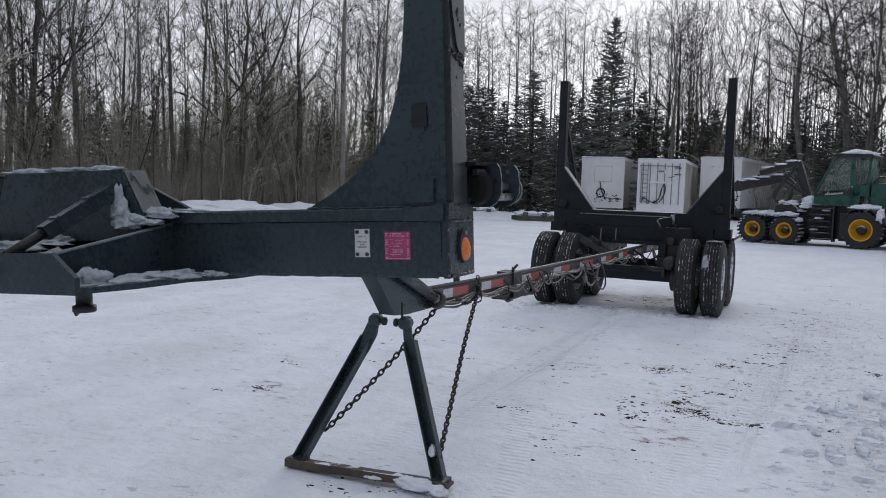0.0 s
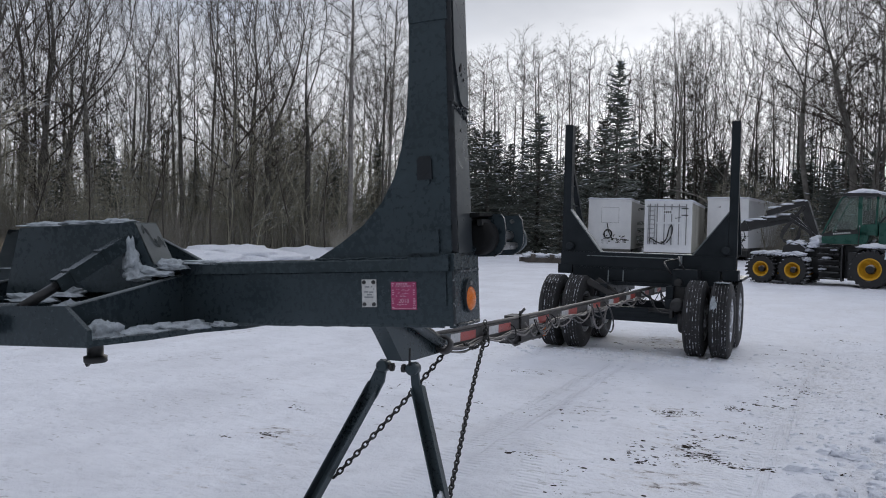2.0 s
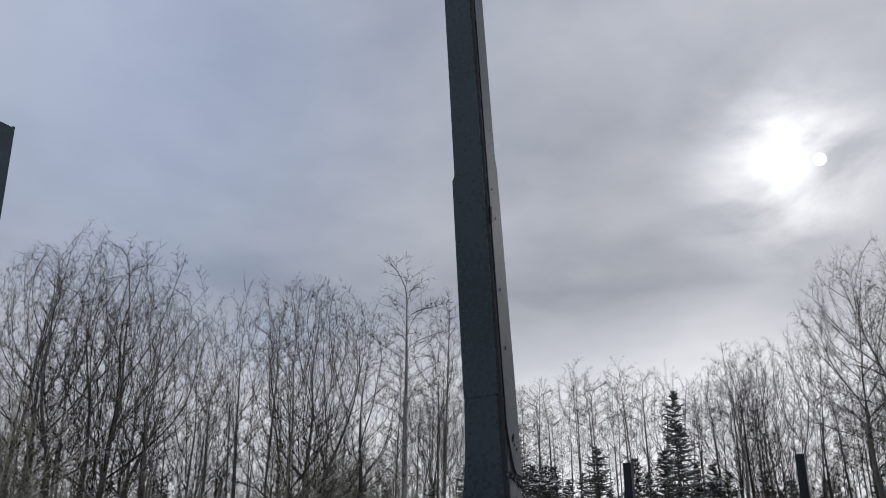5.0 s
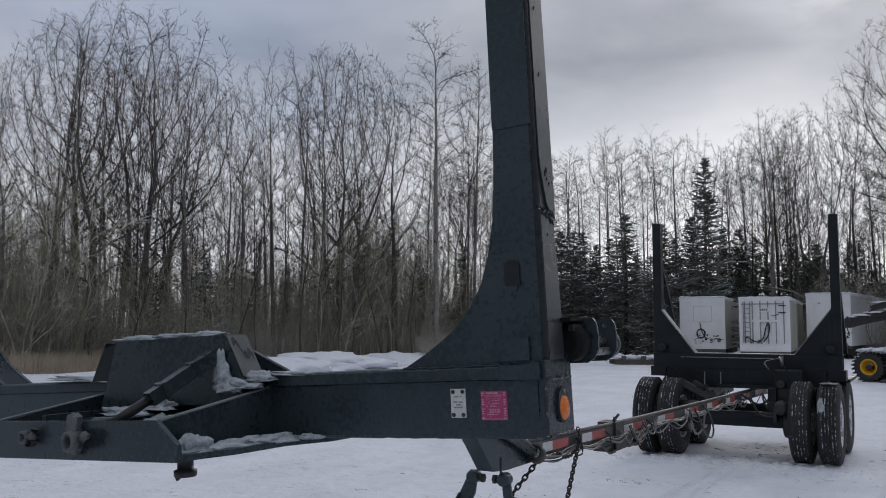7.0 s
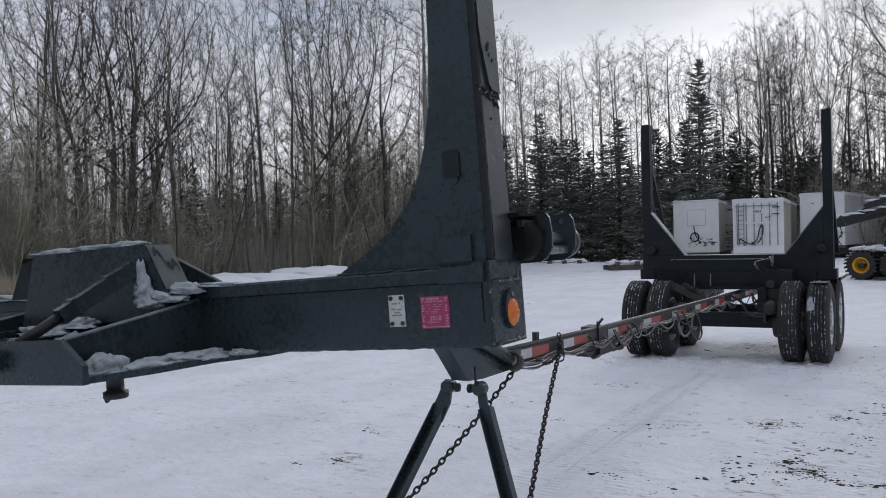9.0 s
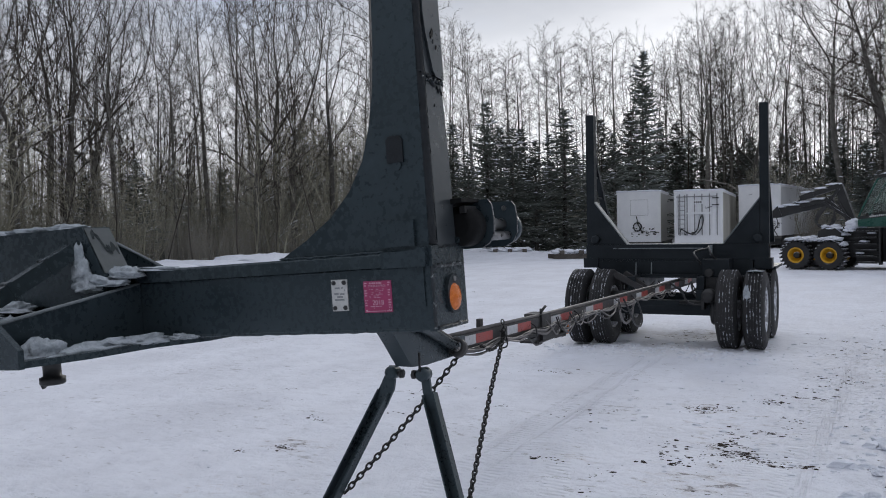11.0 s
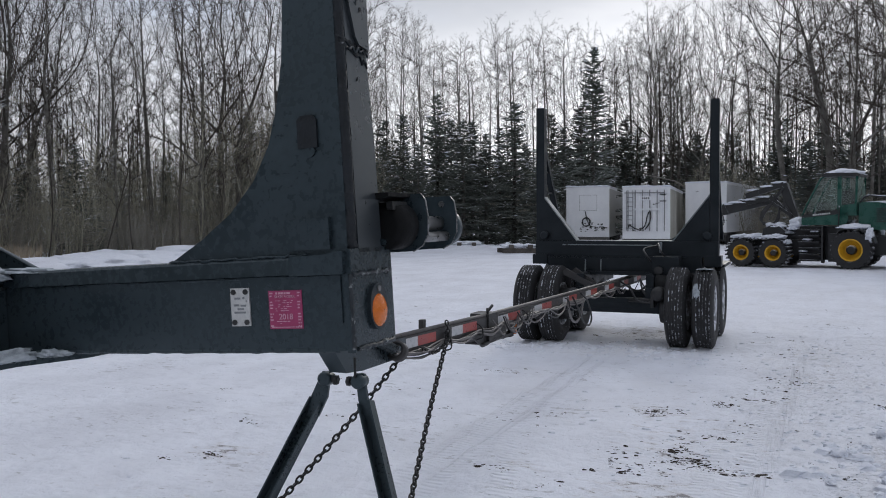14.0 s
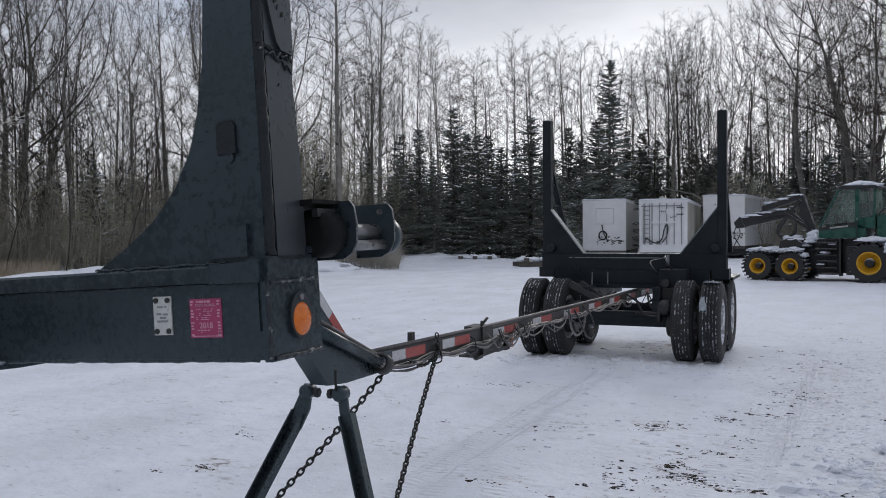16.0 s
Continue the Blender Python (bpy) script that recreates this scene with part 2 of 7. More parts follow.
# white van paint greyed so that the colour carries the side wall's shade
VAN_SHADED_SIDE = material("shaded_van_side", (0.44, 0.44, 0.43), (0.55, 0.55, 0.54), rough=0.5, scale=0.8, fine=20, bump=0.05, stretch=(1, 1, 0.3), speck=(0.45, 0.42, 0.34), speck_cut=0.62, speck_scale=0.8)
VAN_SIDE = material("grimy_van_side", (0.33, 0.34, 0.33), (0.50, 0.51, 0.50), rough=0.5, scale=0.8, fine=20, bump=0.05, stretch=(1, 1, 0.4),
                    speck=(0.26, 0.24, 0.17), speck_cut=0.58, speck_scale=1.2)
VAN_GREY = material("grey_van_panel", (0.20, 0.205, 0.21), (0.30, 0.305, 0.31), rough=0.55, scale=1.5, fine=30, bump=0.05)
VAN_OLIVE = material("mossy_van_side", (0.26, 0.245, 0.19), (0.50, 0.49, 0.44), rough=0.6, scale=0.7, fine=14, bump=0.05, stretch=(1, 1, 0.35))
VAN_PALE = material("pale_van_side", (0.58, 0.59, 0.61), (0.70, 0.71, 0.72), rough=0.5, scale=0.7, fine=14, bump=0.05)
VAN_MUD = material("road_spray", (0.05, 0.05, 0.048), (0.12, 0.115, 0.105), rough=0.8, scale=6, fine=40, bump=0.2)
MACHINE_GREEN = material("dark_green_machine_paint", (0.004, 0.050, 0.035), (0.009, 0.076, 0.054), rough=0.30, scale=3, fine=40, bump=0.05)
MACHINE_BLACK = material("black_machine_steel", (0.006, 0.0065, 0.007), (0.020, 0.0205, 0.021), rough=0.5, scale=5, fine=40, bump=0.2, snow=0.55, snow_scale=3.5)
RIM_YELLOW = material("yellow_rim_paint", (0.50, 0.26, 0.012), (0.68, 0.38, 0.02), rough=0.45, scale=6, fine=40, bump=0.1)
BARK = material("grey_brown_bark", (0.078, 0.074, 0.066), (0.18, 0.170, 0.154), rough=0.9, scale=3, fine=30, bump=0.5, depth=0.02, each=0.4, snow=0.12, snow_scale=3, specular=0.2)
BARK_PALE = material("pale_birch_bark", (0.15, 0.14, 0.13), (0.30, 0.285, 0.265), rough=0.85, scale=2, fine=24, bump=0.3, depth=0.01, each=0.2,
                     speck=(0.05, 0.045, 0.04), speck_cut=0.6, speck_scale=4, specular=0.2)
TWIGS = material("bare_twigs", (0.045, 0.039, 0.034), (0.092, 0.081, 0.070), rough=0.9, scale=2, fine=20, bump=0.0, each=0.3, snow=0.10, snow_scale=2, specular=0.15)
UNDERGROWTH = material("olive_brown_twigs", (0.20, 0.190, 0.145), (0.38, 0.36, 0.28), rough=0.95, scale=1.5, fine=12, bump=0.0, each=0.3, snow=0.30, snow_scale=2.5, specular=0.1)
SAPLING_BARK = material("pale_sapling_bark", (0.30, 0.285, 0.26), (0.50, 0.48, 0.44), rough=0.85, scale=2, fine=24, bump=0.2, depth=0.01, each=0.15, specular=0.2)
NEEDLES = material("spruce_needles", (0.092, 0.104, 0.094), (0.17, 0.184, 0.162), rough=0.8, scale=1.5, fine=14, bump=0.0, each=0.25, snow=0.06, snow_scale=2.6, specular=0.2)
BRUSH = material("brown_brush", (0.23, 0.218, 0.188), (0.42, 0.395, 0.345), rough=0.95, scale=0.6, fine=9, bump=0.0, snow=0.25, specular=0.1)
STRAW = material("dead_grass", (0.27, 0.22, 0.16), (0.44, 0.38, 0.30), rough=0.95, scale=1.5, fine=14, bump=0.0, specular=0.1)
DIRT = material("frozen_dirt", (0.026, 0.022, 0.019), (0.070, 0.058, 0.047), rough=0.95, scale=20, fine=90, bump=0.4, specular=0.1)
WEATHERED = material("weathered_timber", (0.055, 0.048, 0.042), (0.13, 0.115, 0.10), rough=0.9, scale=4, fine=40, bump=0.3, snow=0.7, snow_scale=2.5)

GLASS = bpy.data.materials.new("cab_glass")
GLASS.use_nodes = True
gb = GLASS.node_tree.nodes["Principled BSDF"]
gb.inputs["Base Color"].default_value, gb.inputs["Roughness"].default_value = (0.74, 0.84, 0.80, 1), 0.02
gb.inputs["Transmission Weight"].default_value, gb.inputs["IOR"].default_value = 0.94, 1.45


# ---------------------------------------------------------------- mesh helpers
def link_mesh(name, bm, mats, parent=None, label="", smooth=False, bevel=0.0, segments=1):
    if bevel:
        edges = [e for e in bm.edges if len(e.link_faces) == 2 and e.calc_face_angle(0) > 0.5]
        bmesh.ops.bevel(bm, geom=edges, offset=bevel, segments=segments, affect="EDGES", profile=0.6, clamp_overlap=True)
    bmesh.ops.recalc_face_normals(bm, faces=bm.faces)
    me = bpy.data.meshes.new(name)
    bm.to_mesh(me)
    bm.free()
    for m in mats if isinstance(mats, (list, tuple)) else [mats]:
        me.materials.append(m)
    if smooth:
        for p in me.polygons:
            p.use_smooth = True
    ob = new(name, me)
    if parent:
        ob.parent = parent
    if label:
        ob["label"] = label
    return ob


def part(name, bm, mat, parent=None, label="", smooth=False, bevel=0.0, segments=1):
    return link_mesh(name, bm, mat, parent, label, smooth, bevel, segments)


def base(name, m, label, category, group="", kind=""):
    """An Empty that carries a thing's parts."""
    ob = new(name)
    ob.empty_display_size = 0.1
    ob.matrix_world = m
    return tagged(ob, label, category, group, kind)


def box(bm, lo, hi, mat_index=0):
    v = [bm.verts.new((x, y, z)) for x in (lo[0], hi[0]) for y in (lo[1], hi[1]) for z in (lo[2], hi[2])]
    out = []
    for f in ((0, 1, 3, 2), (4, 6, 7, 5), (0, 4, 5, 1), (2, 3, 7, 6), (0, 2, 6, 4), (1, 5, 7, 3)):
        face = bm.faces.new([v[i] for i in f])
        face.material_index = mat_index
        out.append(face)
    return out


def boxes(*pairs):
    bm = bmesh.new()
    for lo, hi in pairs:
        box(bm, lo, hi)
    return bm


def prism(bm, outline, axis, a, b):
    """A flat outline of pairs, extruded from a to b along an axis (0, 1 or 2); the pairs are the other two axes in order."""
    def at(p, s):
        q = list(p)
        q.insert(axis, s)
        return q
    lower, upper = [bm.verts.new(at(p, a)) for p in outline], [bm.verts.new(at(p, b)) for p in outline]
    bm.faces.new(lower), bm.faces.new(upper)
    for i in range(len(outline)):
        j = (i + 1) % len(outline)
        bm.faces.new((lower[i], lower[j], upper[j], upper[i]))
    return bm


def ring_frame(way):
    way = Vector(way).normalized()
    side = way.cross((0, 0, 1)) if abs(way.z) < 0.95 else way.cross((1, 0, 0))
    side.normalize()
    return side, way.cross(side)


def tube(bm, points, radii, sides=8, caps=True, mat_index=0):
    pts = [Vector(p) for p in points]
    if isinstance(radii, (int, float)):
        radii = [radii] * len(pts)
    rings = []
    for i, p in enumerate(pts):
        way = (pts[min(i + 1, len(pts) - 1)] - pts[max(i - 1, 0)])
        s, u = ring_frame(way)
        rings.append([bm.verts.new(p + (s * math.cos(k) + u * math.sin(k)) * radii[i]) for k in (2 * math.pi * q / sides for q in range(sides))])
    for a, b in zip(rings, rings[1:]):
        for k in range(sides):
            f = bm.faces.new((a[k], a[(k + 1) % sides], b[(k + 1) % sides], b[k]))
            f.material_index, f.smooth = mat_index, True
    if caps:
        for r in (rings[0], rings[-1]):
            bm.faces.new(r).material_index = mat_index
    return bm


def pipe(*args, **kw):
    return tube(bmesh.new(), *args, **kw)


def lathe(bm, profile, centre, axis=0, sides=32, closed=False, cap=True):
    """Pairs of (place along the axis, radius[, material]) turned round an axis through centre."""
    rings = []
    o1, o2 = [k for k in range(3) if k != axis]
    for p in profile:
        ring = []
        for q in range(sides):
            a, v = 2 * math.pi * q / sides, [0, 0, 0]
            v[axis], v[o1], v[o2] = p[0], p[1] * math.cos(a), p[1] * math.sin(a)
            ring.append(bm.verts.new(Vector(v) + Vector(centre)))
        rings.append(ring)
    pairs = list(zip(range(len(rings) - 1), range(1, len(rings))))
    if closed:
        pairs.append((len(rings) - 1, 0))
    for i, j in pairs:
        for k in range(sides):
            f = bm.faces.new((rings[i][k], rings[i][(k + 1) % sides], rings[j][(k + 1) % sides], rings[j][k]))
            f.smooth = True
            f.material_index = profile[j][2] if len(profile[j]) > 2 else 0
    if not closed and cap:
        for r in (rings[0], rings[-1]):
            bm.faces.new(r)
    return bm


def curve_points(points, steps=6):
    """A smooth line through the points."""
    p = [Vector(q) for q in points]
    p = [p[0] * 2 - p[1]] + p + [p[-1] * 2 - p[-2]]
    out = []
    for i in range(1, len(p) - 2):
        for s in range(steps):
            t = s / steps
            out.append(0.5 * ((2 * p[i]) + (p[i + 1] - p[i - 1]) * t + (2 * p[i - 1] - 5 * p[i] + 4 * p[i + 1] - p[i + 2]) * t * t
                              + (3 * p[i] - p[i - 1] - 3 * p[i + 1] + p[i + 2]) * t ** 3))
    return out + [p[-2]]


def heap(name, outline_centre, size, mat, rng, label, category="snow", parent=None, flat=0.35, wild=0.33, often=1.6):
    """An uneven low heap of snow."""
    bm = bmesh.new()
    bmesh.ops.create_icosphere(bm, subdivisions=4, radius=1.0)
    off = Vector((rng.uniform(0, 50), rng.uniform(0, 50), rng.uniform(0, 50)))
    for v in bm.verts:
        n = noise.fractal(v.co * often + off, 0.8, 2.0, 4)
        c = v.co * (1 + wild * n + 0.10 * noise.fractal(v.co * 7.0 + off, 0.7, 2.0, 3))
        if c.z < 0:
            c.z *= flat
        v.co = Vector((c.x * size[0], c.y * size[1], c.z * size[2]))
    for f in bm.faces:
        f.smooth = True
    ob = link_mesh(name, bm, mat, parent)
    ob.location = outline_centre
    if not parent:
        tagged(ob, label, category, kind="stuff")
    return ob


# ---------------------------------------------------------------- ground
def edge_bank(x, y):
    """The height of the ploughed snow bank along the edge of the woods, and of the ground behind it."""
    line = [(-34, -6), (-25, 8), (-20.5, 16), (-18.6, 24), (-18.6, 30), (-18.6, 37), (-17.5, 41)]
    best, side = 1e9, 0
    for (ax, ay), (bx, by) in zip(line, line[1:]):
        dx, dy = bx - ax, by - ay
        t = max(0.0, min(1.0, ((x - ax) * dx + (y - ay) * dy) / (dx * dx + dy * dy)))
        px, py = x - ax - t * dx, y - ay - t * dy
        d = math.hypot(px, py)
        if d < best:
            best, side = d, px * dy - py * dx
    n = noise.noise(Vector((x * 0.35, y * 0.35, 3.0)))
    ridge = (0.52 + 0.30 * n + 0.10 * noise.noise(Vector((x * 1.6, y * 1.6, 8.0)))) * math.exp(-(best / 1.5) ** 2)
    behind = 0.25 * (1 - math.exp(-(best / 3.0) ** 2)) if side < 0 else 0.0
    return ridge + behind


def far_bank(x, y):
    """Low heaps at the far end of the yard."""
    h = 0.0
    for cx, cy, rx, ry, top in ((-15.5, 44.5, 3.0, 1.6, 0.75), (-12.0, 45.0, 3.0, 1.5, 0.5), (9.0, 47.0, 7.0, 2.0, 0.5)):
        h += top * math.exp(-((x - cx) / rx) ** 2 - ((y - cy) / ry) ** 2)
    return h


def track(x, y, x0, y0, x1, y1, half):
    """How deep a wheel track is here, 0 to 1."""
    dx, dy = x1 - x0, y1 - y0
    t = ((x - x0) * dx + (y - y0) * dy) / (dx * dx + dy * dy)
    if t < 0 or t > 1:
        return 0.0
    d = abs((x - x0) * dy - (y - y0) * dx) / math.hypot(dx, dy)
    return math.exp(-(d / half) ** 4)


def ground_height(x, y):
    near = max(abs(x), abs(y - 9))
    h = 0.024 * noise.fractal(Vector((x * 1.7, y * 1.7, 0)), 0.9, 2.0, 5) + 0.028 * noise.noise(Vector((x * 0.33, y * 0.33, 7)))
    if near < 15:
        h -= 0.016 * track(x, y, 0.15, 5.2, -0.35, 16, 0.15) + 0.012 * track(x, y, 1.8, 4.0, 2.9, 18, 0.2) + 0.010 * track(x, y, 3.3, 4.0, 4.6, 18, 0.22)
        h += 0.010 * track(x, y, 2.35, 4.0, 3.4, 17, 0.13) * (0.6 + noise.noise(Vector((x * 5, y * 5, 2))))
        rough = max(0.0, min(1.0, (x - 2.1 - 0.06 * (y - 6)) / 0.8)) * max(0.0, 1 - abs(y - 7.5) / 6)
        h += rough * 0.045 * max(0.0, noise.fractal(Vector((x * 3.1, y * 3.1, 11)), 0.8, 2.0, 4))
    if near > 8:
        h += edge_bank(x, y) + far_bank(x, y)
    return h


def stretch_out(a, b, step, limit, grow=1.16):
    mid = list(np.arange(a, b + step / 2, step))
    low, high, d = [], [], step
    while mid[0] - (sum(low) if low else 0) > -limit and len(low) < 80:
        d *= grow
        low.append(d)
    d = step
    while mid[-1] + (sum(high) if high else 0) < limit and len(high) < 80:
        d *= grow
        high.append(d)
    return list(reversed([mid[0] - sum(low[:i + 1]) for i in range(len(low))])) + mid + [mid[-1] + sum(high[:i + 1]) for i in range(len(high))]


def snow_ground_material():
    m = bpy.data.materials.new("driven_snow")
    m.use_nodes = True
    n, l = m.node_tree.nodes, m.node_tree.links
    b = n["Principled BSDF"]
    tc = n.new("ShaderNodeTexCoord").outputs["Object"]

    def mapped(scale, turn=0.0, place=(0, 0, 0)):
        x = n.new("ShaderNodeMapping")
        x.inputs["Scale"].default_value, x.inputs["Rotation"].default_value, x.inputs["Location"].default_value = scale, (0, 0, turn), place
        l.new(tc, x.inputs[0])
        return x.outputs[0]

    def noise_of(vec, s, detail=5.0, rgh=0.6):
        t = n.new("ShaderNodeTexNoise")
        t.inputs["Scale"].default_value, t.inputs["Detail"].default_value, t.inputs["Roughness"].default_value = s, detail, rgh
        l.new(vec, t.inputs["Vector"])
        return t.outputs[0]

    def ranged(v, a, c, d=0.0, e=1.0):
        r = n.new("ShaderNodeMapRange")
        l.new(v, r.inputs[0])
        for i, q in enumerate((a, c, d, e)):
            r.inputs[i + 1].default_value = q
        return r.outputs[0]

    def sums(op, a, c):
        x = n.new("ShaderNodeMath")
        x.operation = op
        for i, v in enumerate((a, c)):
            if isinstance(v, (int, float)):
                x.inputs[i].default_value = v
            else:
                l.new(v, x.inputs[i])
        return x.outputs[0]

    def mixed(f, a, c):
        x = n.new("ShaderNodeMix")
        x.data_type = "RGBA"
        for i, v in ((0, f), (6, a), (7, c)):
            if isinstance(v, (int, float, tuple)):
                x.inputs[i].default_value = v
            else:
                l.new(v, x.inputs[i])
        return x.outputs[2]

    def spot(cx, cy, rx, ry, turn=0.0):
        """1 at a place on the ground, falling to 0 at rx, ry from it."""
        x = n.new("ShaderNodeMapping")
        x.vector_type = "TEXTURE"
        x.inputs["Location"].default_value, x.inputs["Rotation"].default_value, x.inputs["Scale"].default_value = (cx, cy, 0), (0, 0, turn), (rx, ry, 50)
        l.new(tc, x.inputs[0])
        g = n.new("ShaderNodeVectorMath")
        g.operation = "LENGTH"
        l.new(x.outputs[0], g.inputs[0])
        return ranged(g.outputs["Value"], 1.0, 0.25)

    streak = mapped((1.0, 0.42, 1.0), 0.09)
    plain = mapped((1, 1, 1))
    packed = ranged(noise_of(streak, 1.3, 4.0), 0.40, 0.66)
    colour = mixed(sums("MULTIPLY", packed, 0.7), (0.80, 0.82, 0.88, 1), (0.665, 0.68, 0.735, 1))
    patch = ranged(noise_of(plain, 0.5, 4.0), 0.52, 0.72)
    colour = mixed(sums("MULTIPLY", patch, 0.5), colour, (0.60, 0.61, 0.66, 1))
    mottled = ranged(noise_of(mapped((0.9, 1.15, 1.0)), 4.5, 7.0, 0.72), 0.52, 0.72)
    colour = mixed(sums("MULTIPLY", mottled, 0.40), colour, (0.52, 0.53, 0.57, 1))
    # wheel tracks: fine lines along one, cross ribs along the others
    grooved = sums("MAXIMUM", spot(-0.12, 9.4, 0.085, 3.4, -0.024), sums("MAXIMUM", spot(0.10, 9.2, 0.075, 3.0, -0.024), spot(2.16, 9.6, 0.08, 4.2, -0.05)))
    lines = ranged(noise_of(mapped((30.0, 0.5, 1.0), -0.024), 1.0, 3.0, 0.5), 0.46, 0.60)
    grooves = sums("MULTIPLY", ranged(grooved, 0.0, 0.35), lines)
    colour = mixed(sums("MULTIPLY", grooves, 0.17), colour, (0.46, 0.465, 0.50, 1))
    ribbed = sums("MAXIMUM", spot(1.96, 8.3, 0.075, 3.2, -0.045), sums("MAXIMUM", spot(1.70, 7.2, 0.06, 2.0, -0.045), spot(0.62, 6.2, 0.10, 1.6, 0.25)))
    ribbed = sums("MAXIMUM", ribbed, sums("MAXIMUM", spot(-0.10, 7.6, 0.10, 2.6, -0.012), spot(0.12, 7.7, 0.09, 2.6, -0.012)))
    # small dark scuffs, gathered in drifts
    drift = ranged(noise_of(plain, 0.9, 3.0), 0.46, 0.64)
    scuff = noise_of(mapped((1.0, 1.9, 1.0), 0.0, (3.0, 7.0, 0)), 8.0, 7.0, 0.68)
    scuffs = ranged(sums("SUBTRACT", scuff, ranged(drift, 0.0, 1.0, 0.64, 0.555)), 0.0, 0.05)
    colour = mixed(sums("MULTIPLY", scuffs, 0.42), colour, (0.22, 0.21, 0.205, 1))
    # the churned strip beside the wheel tracks
    churned = sums("MULTIPLY", sums("MAXIMUM", spot(2.5, 11.5, 1.3, 6.5, -0.06), spot(2.9, 7.5, 0.8, 2.5)), ranged(noise_of(plain, 21.0, 6.0, 0.72), 0.50, 0.68))
    colour = mixed(sums("MULTIPLY", churned, 0.32), colour, (0.40, 0.40, 0.42, 1))
    # sand and frozen dirt that wheels have dragged up
    soil = noise_of(mapped((1.0, 2.0, 1.0)), 6.0, 8.0, 0.70)
    where = sums("MAXIMUM", spot(1.12, 8.95, 0.50, 0.50), sums("MAXIMUM", spot(1.50, 7.65, 0.55, 0.55), spot(1.88, 7.32, 0.45, 0.22, -0.15)))
    where = sums("MAXIMUM", where, sums("MAXIMUM", spot(1.40, 6.70, 0.75, 0.6), sums("MULTIPLY", spot(1.45, 8.1, 1.1, 2.6), 0.72)))
    where = sums("MAXIMUM", where, sums("MAXIMUM", spot(0.1, 14.2, 1.3, 1.3), sums("MAXIMUM", spot(-1.62, 6.5, 0.65, 0.42), spot(0.55, 6.95, 0.30, 0.30))))
    where = sums("MAXIMUM", where, sums("MULTIPLY", sums("MAXIMUM", spot(2.3, 12.0, 1.3, 5.0), spot(-1.3, 5.4, 1.0, 0.9)), 0.60))
    cut = ranged(where, 0.0, 1.0, 0.79, 0.555)
    grit = ranged(sums("SUBTRACT", soil, cut), 0.0, 0.028)
    tint = ranged(sums("SUBTRACT", soil, sums("SUBTRACT", cut, 0.11)), 0.0, 0.16)
    colour = mixed(sums("MULTIPLY", tint, 0.40), colour, (0.43, 0.375, 0.33, 1))
    colour = mixed(sums("MULTIPLY", grit, 0.6), colour, (0.060, 0.052, 0.046, 1))
    l.new(colour, b.inputs["Base Color"])
    l.new(ranged(packed, 0, 1, 0.85, 0.62), b.inputs["Roughness"])
    b.inputs["Specular IOR Level"].default_value = 0.3
    # crumbs, foot-worn relief, and the ribs of tyre prints
    crumbs = noise_of(plain, 15.0, 6.0, 0.72)
    lumps = noise_of(plain, 5.0, 5.0, 0.6)
    wave = n.new("ShaderNodeTexWave")
    wave.wave_type, wave.bands_direction = "BANDS", "Y"
    wave.inputs["Scale"].default_value, wave.inputs["Distortion"].default_value = 5.0, 0.5
    l.new(plain, wave.inputs["Vector"])
    ribs = sums("MULTIPLY", sums("MULTIPLY", wave.outputs["Fac"], ranged(ribbed, 0.0, 0.4)), 0.20)
    high = sums("ADD", sums("MULTIPLY", crumbs, sums("ADD", 0.45, sums("MULTIPLY", churned, 0.4))), sums("SUBTRACT", sums("ADD", lumps, ribs), sums("MULTIPLY", grooves, 0.22)))
    bp = n.new("ShaderNodeBump")
    bp.inputs["Strength"].default_value, bp.inputs["Distance"].default_value = 0.9, 0.045
    l.new(high, bp.inputs["Height"])
    l.new(bp.outputs[0], b.inputs["Normal"])
    return m


GROUND_SNOW = snow_ground_material()
xs, ys = stretch_out(-3.6, 4.6, 0.085, 900), stretch_out(3.4, 14.5, 0.085, 900)
verts = [(x, y, ground_height(x, y)) for y in ys for x in xs]
wide = len(xs)
faces = [(j * wide + i, j * wide + i + 1, (j + 1) * wide + i + 1, (j + 1) * wide + i) for j in range(len(ys) - 1) for i in range(wide - 1)]
gm = bpy.data.meshes.new("ground")
gm.from_pydata(verts, [], faces)
gm.materials.append(GROUND_SNOW)
for p in gm.polygons:
    p.use_smooth = True
ground = tagged(new("ground", gm), "packed, tyre-marked snow over a gravel yard", "snow ground", kind="structure")


